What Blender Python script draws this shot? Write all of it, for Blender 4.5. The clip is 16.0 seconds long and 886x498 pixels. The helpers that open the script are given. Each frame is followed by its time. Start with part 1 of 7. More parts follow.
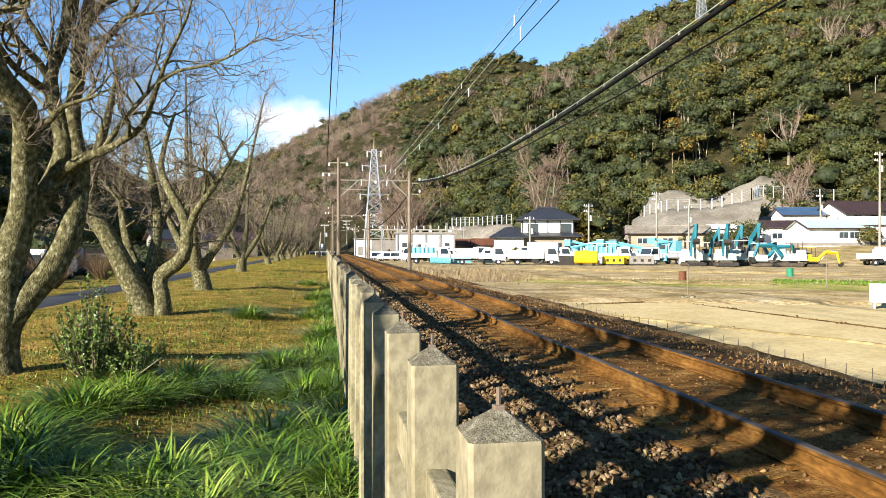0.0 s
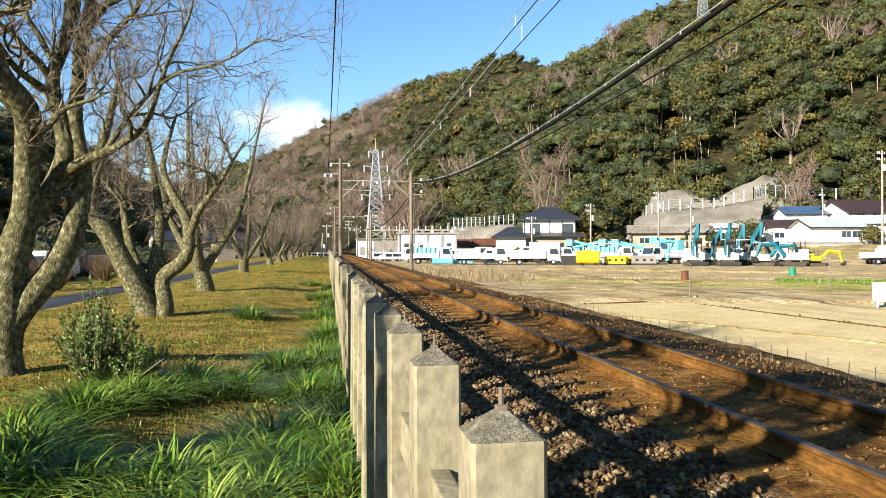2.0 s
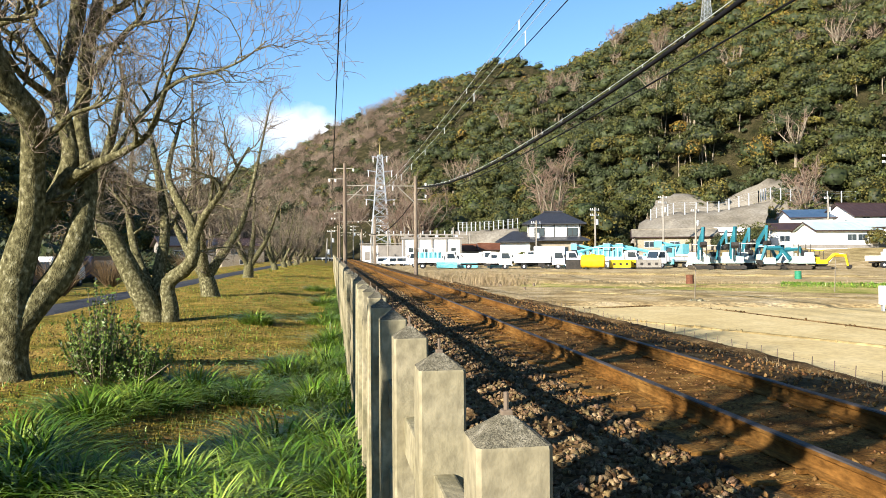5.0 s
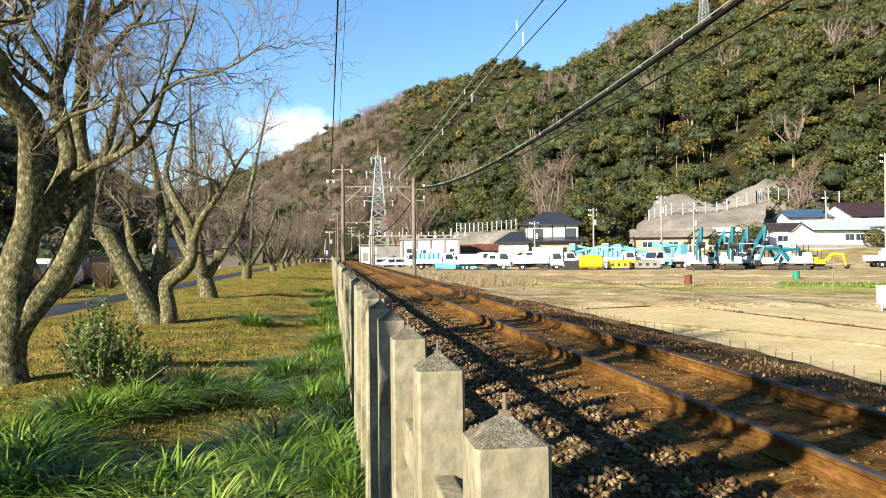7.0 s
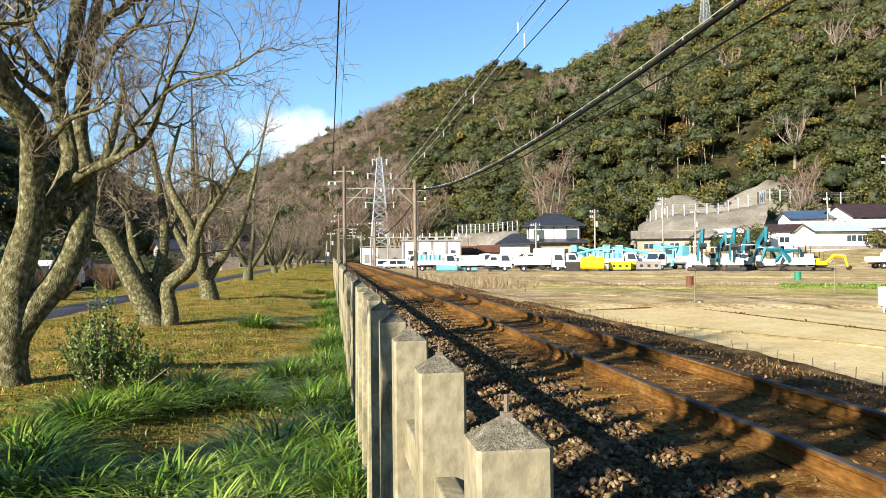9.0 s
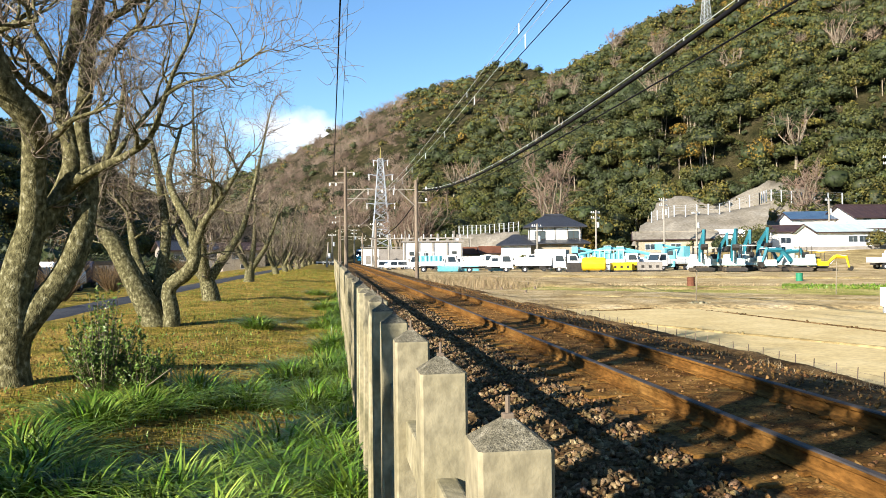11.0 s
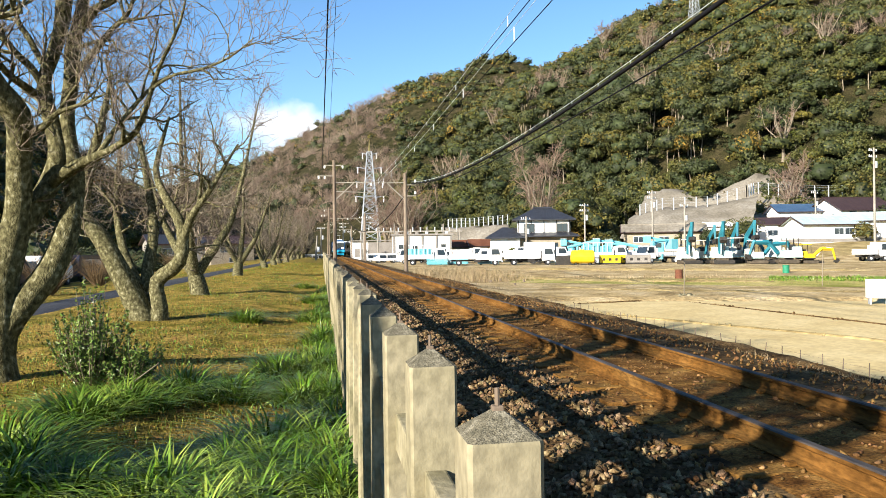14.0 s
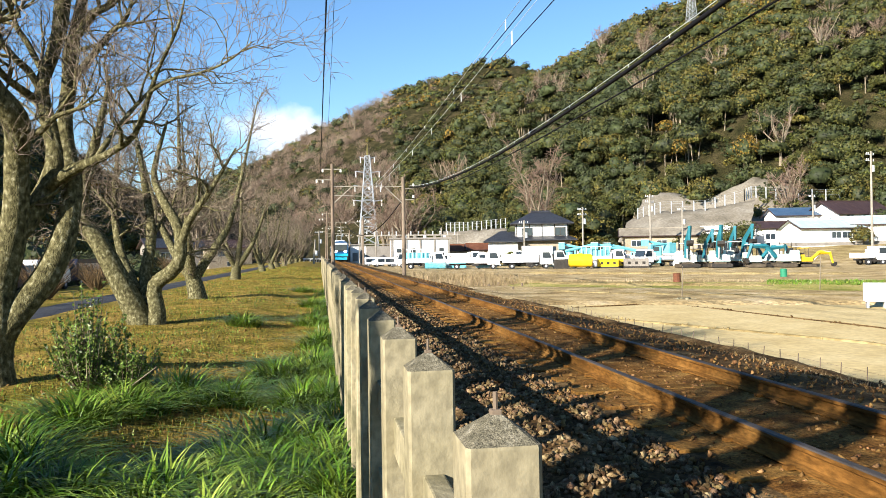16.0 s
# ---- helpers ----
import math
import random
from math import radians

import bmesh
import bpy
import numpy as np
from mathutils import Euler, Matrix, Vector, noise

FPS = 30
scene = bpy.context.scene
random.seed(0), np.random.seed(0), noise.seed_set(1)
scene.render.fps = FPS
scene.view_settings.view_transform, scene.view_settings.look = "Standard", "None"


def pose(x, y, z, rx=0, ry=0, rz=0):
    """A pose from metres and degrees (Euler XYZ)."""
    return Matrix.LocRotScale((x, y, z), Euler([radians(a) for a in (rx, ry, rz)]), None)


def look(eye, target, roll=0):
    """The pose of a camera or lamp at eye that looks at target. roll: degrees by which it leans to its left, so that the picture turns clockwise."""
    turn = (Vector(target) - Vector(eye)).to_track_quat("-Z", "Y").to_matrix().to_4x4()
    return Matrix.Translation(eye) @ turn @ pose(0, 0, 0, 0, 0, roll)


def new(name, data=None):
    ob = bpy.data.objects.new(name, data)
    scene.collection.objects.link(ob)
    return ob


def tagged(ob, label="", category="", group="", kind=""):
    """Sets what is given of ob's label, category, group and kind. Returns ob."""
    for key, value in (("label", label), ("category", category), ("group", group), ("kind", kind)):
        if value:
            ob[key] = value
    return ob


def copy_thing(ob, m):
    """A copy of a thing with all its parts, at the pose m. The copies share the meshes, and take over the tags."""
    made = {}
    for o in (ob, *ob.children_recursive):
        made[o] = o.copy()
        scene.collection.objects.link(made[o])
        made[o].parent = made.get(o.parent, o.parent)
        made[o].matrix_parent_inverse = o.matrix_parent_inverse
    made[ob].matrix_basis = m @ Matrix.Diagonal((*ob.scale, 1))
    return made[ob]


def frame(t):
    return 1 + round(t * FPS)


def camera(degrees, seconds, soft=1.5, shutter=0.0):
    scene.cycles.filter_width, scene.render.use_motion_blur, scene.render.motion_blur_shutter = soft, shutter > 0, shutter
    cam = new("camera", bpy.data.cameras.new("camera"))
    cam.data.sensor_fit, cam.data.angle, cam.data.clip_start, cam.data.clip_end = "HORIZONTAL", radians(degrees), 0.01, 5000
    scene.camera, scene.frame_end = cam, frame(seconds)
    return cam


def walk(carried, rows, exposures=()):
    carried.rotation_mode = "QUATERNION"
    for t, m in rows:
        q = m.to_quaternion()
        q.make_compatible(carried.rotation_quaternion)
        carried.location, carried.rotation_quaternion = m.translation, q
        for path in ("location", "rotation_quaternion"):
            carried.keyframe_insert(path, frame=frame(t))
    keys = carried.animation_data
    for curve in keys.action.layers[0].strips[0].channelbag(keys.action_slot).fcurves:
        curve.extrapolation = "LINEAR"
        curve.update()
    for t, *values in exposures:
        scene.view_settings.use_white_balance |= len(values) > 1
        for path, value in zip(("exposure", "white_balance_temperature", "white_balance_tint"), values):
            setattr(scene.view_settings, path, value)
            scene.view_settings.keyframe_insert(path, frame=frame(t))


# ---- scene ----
EYE = 1.5


def aim(turn, tilt, lean):
    return pose(0, 0, EYE, 90 + tilt, 0, -turn) @ pose(0, 0, 0, 0, 0, lean)


cam = camera(62, 16.0, soft=0.7)
walk(cam, [
    (0, aim(8.886, -0.045, 0.000)),
    (0.5, aim(8.792, -0.030, -0.110)),
    (1, aim(8.708, -0.065, -0.038)),
    (1.5, aim(8.792, -0.082, -0.147)),
    (2, aim(8.736, -0.025, -0.180)),
    (2.5, aim(8.663, 0.082, -0.248)),
    (3, aim(8.571, -0.105, -0.252)),
    (3.5, aim(8.526, 0.040, -0.283)),
    (4, aim(8.461, 0.163, -0.286)),
    (6.5, aim(8.356, 0.457, -0.488)),
    (7, aim(8.517, 0.403, -0.525)),
    (7.5, aim(8.478, 0.428, -0.441)),
    (8, aim(8.364, 0.570, -0.466)),
    (8.5, aim(8.381, 0.515, -0.534)),
    (9, aim(8.415, 0.523, -0.569)),
    (11.5, aim(8.316, 0.613, -0.627)),
    (12, aim(8.470, 0.615, -0.642)),
    (12.5, aim(8.542, 0.552, -0.647)),
    (13, aim(8.729, 0.334, -0.677)),
    (13.5, aim(9.024, 0.170, -0.911)),
    (14, aim(9.157, 0.053, -0.752)),
    (14.5, aim(9.204, 0.131, -0.706)),
    (15, aim(9.188, 0.201, -0.907)),
    (15.5, aim(9.374, 0.219, -0.808)),
    (16, aim(9.312, 0.347, -0.778)),
])

# ---- light ----
SUN_FROM = Vector((-0.80, -0.60, 0.0)).normalized()
SUN_HEIGHT = radians(21)
scene.view_settings.exposure = 1.63
world = bpy.data.worlds.new("sky")
scene.world = world
world.use_nodes = True


def sky_nodes():
    nt = world.node_tree
    nt.nodes.clear()
    out = nt.nodes.new("ShaderNodeOutputWorld")
    back = nt.nodes.new("ShaderNodeBackground")
    sky = nt.nodes.new("ShaderNodeTexSky")
    sky.sky_type, sky.sun_disc = "NISHITA", False
    sky.sun_elevation = SUN_HEIGHT
    sky.sun_rotation = math.atan2(SUN_FROM.x, SUN_FROM.y)
    sky.air_density, sky.dust_density, sky.ozone_density = 1.0, 0.0, 3.0
    sky.altitude = 300
    back.inputs["Strength"].default_value = 0.075
    tone = nt.nodes.new("ShaderNodeHueSaturation")
    tone.inputs["Saturation"].default_value = 1.12
    nt.links.new(sky.outputs[0], tone.inputs["Color"])
    # one bank of cloud low over the far ridge
    co = nt.nodes.new("ShaderNodeTexCoord")
    dist = nt.nodes.new("ShaderNodeVectorMath")
    dist.operation = "DISTANCE"
    squash = nt.nodes.new("ShaderNodeVectorMath")
    squash.operation = "MULTIPLY"
    squash.inputs[1].default_value = (1.0, 1.0, 1.7)
    cx, cy, cz = Vector((-5.68, 102.1, 16.9)).normalized()
    nt.links.new(co.outputs["Generated"], squash.inputs[0])
    nt.links.new(squash.outputs[0], dist.inputs[0])
    dist.inputs[1].default_value = (cx, cy, cz * 1.7)
    noi = nt.nodes.new("ShaderNodeTexNoise")
    noi.inputs["Scale"].default_value, noi.inputs["Detail"].default_value = 22.0, 7.0
    nt.links.new(co.outputs["Generated"], noi.inputs["Vector"])
    mad = nt.nodes.new("ShaderNodeMath")
    mad.operation = "MULTIPLY_ADD"
    mad.inputs[1].default_value = 0.13
    nt.links.new(noi.outputs["Fac"], mad.inputs[0])
    nt.links.new(dist.outputs["Value"], mad.inputs[2])
    ramp = nt.nodes.new("ShaderNodeMapRange")
    ramp.inputs["From Min"].default_value, ramp.inputs["From Max"].default_value = 0.142, 0.095
    nt.links.new(mad.outputs[0], ramp.inputs["Value"])
    mix = nt.nodes.new("ShaderNodeMixRGB")
    mix.inputs["Color2"].default_value = (5.6, 5.8, 6.2, 1)
    nt.links.new(ramp.outputs["Result"], mix.inputs["Fac"])
    nt.links.new(tone.outputs[0], mix.inputs["Color1"])
    nt.links.new(mix.outputs[0], back.inputs["Color"])
    nt.links.new(back.outputs[0], out.inputs[0])


sky_nodes()
sun = new("sun", bpy.data.lights.new("sun", "SUN"))
sun.data.energy, sun.data.angle, sun.data.color = 5.0, radians(0.5), (1.0, 0.925, 0.81)
toward = Vector((SUN_FROM.x * math.cos(SUN_HEIGHT), SUN_FROM.y * math.cos(SUN_HEIGHT), math.sin(SUN_HEIGHT)))
sun.matrix_world = look(tuple(toward * 50), (0, 0, 0))


# ---- materials ----
def material(name, colours, scale=3.0, rough=0.8, bump=0.0, bump_scale=30.0, metal=0.0, fine=0.35, per="", spread=0.12, stretch=(1, 1, 1), detail=6.0, depth=0.48):
    """A procedural surface: a colour ramp over coarse noise, finer mottling, relief, and a random shade per piece."""
    m = bpy.data.materials.new(name)
    m.use_nodes = True
    nt = m.node_tree
    b = nt.nodes["Principled BSDF"]
    b.inputs["Roughness"].default_value, b.inputs["Metallic"].default_value = rough, metal
    b.inputs["Specular IOR Level"].default_value = 0.5 if metal else (0.06 if rough >= 0.8 else 0.25)
    co = nt.nodes.new("ShaderNodeTexCoord")
    mp = nt.nodes.new("ShaderNodeMapping")
    mp.inputs["Scale"].default_value = stretch
    nt.links.new(co.outputs["Object"], mp.inputs["Vector"])
    n1 = nt.nodes.new("ShaderNodeTexNoise")
    n1.inputs["Scale"].default_value, n1.inputs["Detail"].default_value = scale, detail
    nt.links.new(mp.outputs[0], n1.inputs["Vector"])
    ramp = nt.nodes.new("ShaderNodeValToRGB")
    els = ramp.color_ramp.elements
    while len(els) < len(colours):
        els.new(0.5)
    for i, c in enumerate(colours):
        els[i].position = 0.3 + 0.4 * i / max(1, len(colours) - 1)
        els[i].color = (*(k * depth for k in c), 1)
    nt.links.new(n1.outputs["Fac"], ramp.inputs["Fac"])
    n2 = nt.nodes.new("ShaderNodeTexNoise")
    n2.inputs["Scale"].default_value, n2.inputs["Detail"].default_value = scale * 11, 4.0
    nt.links.new(mp.outputs[0], n2.inputs["Vector"])
    var = nt.nodes.new("ShaderNodeMapRange")
    var.inputs["From Min"].default_value, var.inputs["From Max"].default_value = 0.3, 0.7
    var.inputs["To Min"].default_value, var.inputs["To Max"].default_value = 1 - fine, 1 + fine
    nt.links.new(n2.outputs["Fac"], var.inputs["Value"])
    hsv = nt.nodes.new("ShaderNodeHueSaturation")
    nt.links.new(ramp.outputs["Color"], hsv.inputs["Color"])
    value = var.outputs["Result"]
    if per:
        rnd = nt.nodes.new("ShaderNodeNewGeometry" if per == "island" else "ShaderNodeObjectInfo")
        src_ = rnd.outputs["Random Per Island" if per == "island" else "Random"]
        r1 = nt.nodes.new("ShaderNodeMapRange")
        r1.inputs["To Min"].default_value, r1.inputs["To Max"].default_value = 1 - 2.5 * spread, 1 + 2.5 * spread
        nt.links.new(src_, r1.inputs["Value"])
        mul = nt.nodes.new("ShaderNodeMath")
        mul.operation = "MULTIPLY"
        nt.links.new(value, mul.inputs[0])
        nt.links.new(r1.outputs["Result"], mul.inputs[1])
        value = mul.outputs[0]
        wn = nt.nodes.new("ShaderNodeTexWhiteNoise")
        wn.noise_dimensions = "1D"
        nt.links.new(src_, wn.inputs["W"])
        r2 = nt.nodes.new("ShaderNodeMapRange")
        r2.inputs["To Min"].default_value, r2.inputs["To Max"].default_value = 0.5 - 0.09 * spread, 0.5 + 0.09 * spread
        nt.links.new(wn.outputs["Value"], r2.inputs["Value"])
        nt.links.new(r2.outputs["Result"], hsv.inputs["Hue"])
    nt.links.new(value, hsv.inputs["Value"])
    nt.links.new(hsv.outputs["Color"], b.inputs["Base Color"])
    if bump:
        n3 = nt.nodes.new("ShaderNodeTexNoise")
        n3.inputs["Scale"].default_value, n3.inputs["Detail"].default_value = bump_scale, 5.0
        nt.links.new(mp.outputs[0], n3.inputs["Vector"])
        bp = nt.nodes.new("ShaderNodeBump")
        bp.inputs["Strength"].default_value, bp.inputs["Distance"].default_value = min(1.0, bump), 0.02 if bump_scale > 8 else 0.1
        nt.links.new(n3.outputs["Fac"], bp.inputs["Height"])
        nt.links.new(bp.outputs[0], b.inputs["Normal"])
    return m


def glass(name, tint=(0.02, 0.03, 0.04)):
    m = bpy.data.materials.new(name)
    m.use_nodes = True
    b = m.node_tree.nodes["Principled BSDF"]
    b.inputs["Base Color"].default_value = (*tint, 1)
    b.inputs["Roughness"].default_value = 0.06
    b.inputs["Specular IOR Level"].default_value = 0.8
    return m


def glow(name, colour, strength):
    m = bpy.data.materials.new(name)
    m.use_nodes = True
    b = m.node_tree.nodes["Principled BSDF"]
    b.inputs["Emission Color"].default_value = (*colour, 1)
    b.inputs["Emission Strength"].default_value = strength
    return m


M_GRASS = material("dry_lawn", [(0.13, 0.125, 0.014), (0.30, 0.225, 0.042), (0.52, 0.33, 0.09)], 1.6, 0.95, 1.0, 45, fine=0.8, depth=0.57)
M_BALLAST = material("ballast_soil", [(0.05, 0.028, 0.011), (0.16, 0.095, 0.038), (0.32, 0.21, 0.095)], 2.2, 0.95, 1.0, 22, fine=0.6)
M_TRACKBED = material("rust_dusted_trackbed", [(0.10, 0.042, 0.010), (0.25, 0.12, 0.030), (0.42, 0.235, 0.07)], 5.0, 0.95, 0.55, 30, fine=0.6, depth=0.50)
M_FIELD = material("tilled_soil", [(0.57, 0.435, 0.205), (0.64, 0.50, 0.25), (0.70, 0.56, 0.30)], 0.8, 0.95, 0.3, 16, fine=0.16, depth=0.74)
M_VERGE = material("rough_verge", [(0.28, 0.20, 0.08), (0.52, 0.39, 0.17), (0.74, 0.58, 0.28)], 0.5, 0.95, 0.35, 12, fine=0.4)
M_GREENFIELD = material("winter_green", [(0.32, 0.33, 0.06), (0.58, 0.52, 0.15), (0.80, 0.64, 0.28)], 0.45, 0.95, 0.8, 8, fine=0.4, depth=0.52)
M_YARD = material("gravel_yard", [(0.36, 0.25, 0.11), (0.66, 0.49, 0.24), (0.86, 0.69, 0.42)], 0.6, 0.95, 0.8, 6, fine=0.4, depth=0.52)
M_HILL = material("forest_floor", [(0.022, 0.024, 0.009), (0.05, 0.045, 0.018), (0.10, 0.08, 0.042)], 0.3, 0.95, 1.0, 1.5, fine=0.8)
M_ASPHALT = material("asphalt_path", [(0.045, 0.048, 0.055), (0.06, 0.062, 0.07)], 2.0, 0.9, 0.5, 150, fine=0.25, depth=0.95)
M_CONC = material("weathered_concrete", [(0.27, 0.25, 0.135), (0.50, 0.44, 0.275), (0.66, 0.585, 0.39)], 4.0, 0.9, 0.15, 60, fine=0.22, per="object", spread=0.05, stretch=(1, 1, 0.75), depth=0.43)
M_CONC_TOP = material("lichen_dark_concrete", [(0.14, 0.13, 0.09), (0.25, 0.225, 0.16), (0.40, 0.365, 0.275)], 45.0, 0.95, 0.3, 150, fine=0.7)
M_RAILRUST = material("rusted_rail", [(0.18, 0.078, 0.018), (0.32, 0.15, 0.036), (0.46, 0.24, 0.066)], 4.0, 0.85, 0.4, 60, fine=0.4, stretch=(1, 0.3, 1), depth=0.40)
M_RAILTOP = material("worn_rail_head", [(0.06, 0.05, 0.043), (0.12, 0.10, 0.086)], 6.0, 0.6, fine=0.3, stretch=(1, 0.05, 1))
M_SLEEPER = material("dusty_timber_sleeper", [(0.12, 0.052, 0.013), (0.27, 0.132, 0.034), (0.42, 0.235, 0.07)], 4.0, 0.95, 0.6, 30, fine=0.5, per="object", spread=0.06, depth=0.50)
M_STONE = material("crushed_stone", [(0.11, 0.066, 0.03), (0.29, 0.19, 0.095), (0.54, 0.395, 0.225)], 9.0, 0.9, 0.6, 60, fine=0.4, per="island", spread=0.22, depth=0.42)
M_STONE_ONE = material("crushed_stone_piece", [(0.14, 0.085, 0.04), (0.29, 0.19, 0.095), (0.50, 0.365, 0.21)], 0.4, 0.9, 0.4, 3, fine=0.4, per="object", spread=0.22, depth=0.44)
M_STONE_RUST = material("rusted_stone", [(0.12, 0.06, 0.022), (0.28, 0.15, 0.055), (0.46, 0.28, 0.12)], 7.0, 0.9, 0.5, 60, fine=0.3, per="island", spread=0.16)
M_BARK = material("cherry_bark", [(0.055, 0.05, 0.026), (0.13, 0.118, 0.055), (0.22, 0.20, 0.10), (0.46, 0.43, 0.27)], 22.0, 0.95, 1.0, 60, fine=0.7, stretch=(1, 1, 0.7), depth=0.55)
M_TWIG = material("cherry_twig", [(0.13, 0.10, 0.075), (0.28, 0.22, 0.16), (0.50, 0.42, 0.32)], 5.0, 0.8, fine=0.3, depth=0.55)
M_BLADE = material("grass_blade", [(0.055, 0.13, 0.010), (0.14, 0.255, 0.020), (0.36, 0.47, 0.085)], 3.0, 0.42, fine=0.25, per="island", spread=0.26, depth=0.54)
M_DRYBLADE = material("dry_grass_blade", [(0.19, 0.17, 0.02), (0.37, 0.27, 0.052), (0.56, 0.36, 0.105)], 1.2, 0.8, fine=0.25, per="island", spread=0.12, depth=0.57)
M_STRAW = material("straw", [(0.40, 0.29, 0.15), (0.58, 0.45, 0.27)], 1.0, 0.85, fine=0.2, per="island", spread=0.12)
M_SHRUBLEAF = material("shrub_leaf", [(0.06, 0.115, 0.018), (0.22, 0.31, 0.06)], 6.0, 0.4, fine=0.3, per="island", spread=0.22, depth=0.62)
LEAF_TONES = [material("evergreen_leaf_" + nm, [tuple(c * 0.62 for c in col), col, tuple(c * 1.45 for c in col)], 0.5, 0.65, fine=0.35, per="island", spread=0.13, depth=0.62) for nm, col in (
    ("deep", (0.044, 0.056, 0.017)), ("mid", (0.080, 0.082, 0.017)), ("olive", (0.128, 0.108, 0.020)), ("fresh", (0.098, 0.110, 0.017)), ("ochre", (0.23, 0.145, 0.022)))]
M_BROWNWOOD = material("bare_wood_crown", [(0.16, 0.115, 0.085), (0.28, 0.205, 0.155), (0.42, 0.33, 0.25)], 0.05, 0.9, fine=0.25, per="island", spread=0.12, depth=0.6)
M_PALEBARK = material("pale_bark", [(0.30, 0.24, 0.17), (0.48, 0.41, 0.30)], 0.5, 0.9, fine=0.25)
M_POLE = material("grey_concrete_pole", [(0.40, 0.36, 0.30), (0.60, 0.55, 0.47)], 2.0, 0.85, 0.2, 40, fine=0.2, stretch=(1, 1, 0.2))
M_POLEBROWN = material("stained_pole", [(0.22, 0.16, 0.115), (0.40, 0.32, 0.24)], 1.5, 0.85, 0.2, 40, fine=0.2, stretch=(1, 1, 0.2))
M_STEEL = material("galvanised_steel", [(0.40, 0.43, 0.46), (0.58, 0.60, 0.62)], 1.0, 0.55, metal=0.3, fine=0.15, depth=0.95)
M_PYLON = material("dull_galvanised_lattice", [(0.26, 0.29, 0.33), (0.40, 0.43, 0.46)], 1.0, 0.6, fine=0.2, depth=0.8)
M_STEELTAN = material("painted_steel", [(0.42, 0.38, 0.30), (0.55, 0.50, 0.42)], 1.0, 0.6, fine=0.15)
M_WIRE = material("black_cable", [(0.012, 0.012, 0.014), (0.022, 0.022, 0.025)], 3.0, 0.9, fine=0.2)
M_WHITE = material("white_paint", [(0.70, 0.69, 0.67), (0.82, 0.81, 0.79)], 0.8, 0.5, fine=0.06, depth=0.95)
M_WALLWHITE = material("white_render_wall", [(0.68, 0.66, 0.61), (0.82, 0.80, 0.76)], 0.5, 0.85, 0.1, 30, fine=0.08, depth=0.95)
M_WALLGREY = material("grey_block_wall", [(0.36, 0.33, 0.29), (0.48, 0.44, 0.39)], 0.6, 0.9, 0.3, 20, fine=0.2)
M_TEAL = material("pale_blue_paint", [(0.14, 0.47, 0.54), (0.20, 0.58, 0.64)], 1.5, 0.4, fine=0.12, depth=0.8)
M_DEEPTEAL = material("teal_paint", [(0.012, 0.115, 0.155), (0.032, 0.19, 0.235)], 1.5, 0.4, fine=0.25, depth=0.8)
M_YELLOW = material("yellow_paint", [(0.75, 0.47, 0.01), (0.85, 0.60, 0.03)], 1.5, 0.4, fine=0.12, depth=0.8)
M_ORANGE = material("orange_paint", [(0.60, 0.18, 0.03), (0.72, 0.26, 0.05)], 1.5, 0.5, fine=0.15, depth=0.8)
M_RED = material("rust_red", [(0.20, 0.08, 0.045), (0.30, 0.13, 0.08)], 1.0, 0.8, fine=0.2)
M_BLACK = material("black_rubber", [(0.012, 0.012, 0.013), (0.03, 0.03, 0.03)], 4.0, 0.75, fine=0.3, depth=0.95)
M_DARKSTEEL = material("dark_grease_steel", [(0.03, 0.028, 0.025), (0.08, 0.07, 0.06)], 4.0, 0.6, fine=0.3)
M_ROOFDARK = material("dark_glazed_tile", [(0.035, 0.038, 0.048), (0.065, 0.07, 0.085)], 2.0, 0.45, 0.4, 8, fine=0.25)
M_ROOFBROWN = material("brown_roof_sheet", [(0.06, 0.035, 0.035), (0.10, 0.06, 0.055)], 1.0, 0.5, fine=0.2)
M_ROOFPALE = material("pale_green_roof_sheet", [(0.34, 0.44, 0.45), (0.44, 0.54, 0.54)], 1.0, 0.5, fine=0.12, depth=0.8)
M_ROOFBLUE = material("blue_roof_sheet", [(0.06, 0.12, 0.22), (0.10, 0.18, 0.30)], 1.0, 0.35, fine=0.15)
M_SHOTCRETE = material("sprayed_concrete", [(0.30, 0.26, 0.195), (0.42, 0.37, 0.29), (0.52, 0.47, 0.38)], 0.2, 0.95, 0.4, 4, fine=0.25)
M_GLASS = glass("window_glass")
M_CREAM = material("cream_wall", [(0.48, 0.40, 0.28), (0.60, 0.52, 0.40)], 0.5, 0.85, fine=0.15)
M_NAVY = material("navy_paint", [(0.012, 0.022, 0.06), (0.02, 0.035, 0.085)], 1.0, 0.35, fine=0.1)
M_LAMP = glow("headlamp_glow", (1.0, 0.97, 0.88), 6.0)


# ---- mesh helpers ----
def mesh_from(name, verts, faces, mats=(), smooth=False, index=None):
    me = bpy.data.meshes.new(name)
    me.from_pydata([tuple(v) for v in verts], [], faces)
    for m in mats:
        me.materials.append(m)
    if index is not None:
        me.polygons.foreach_set("material_index", index)
    if smooth:
        me.polygons.foreach_set("use_smooth", [True] * len(me.polygons))
    me.update()
    return me


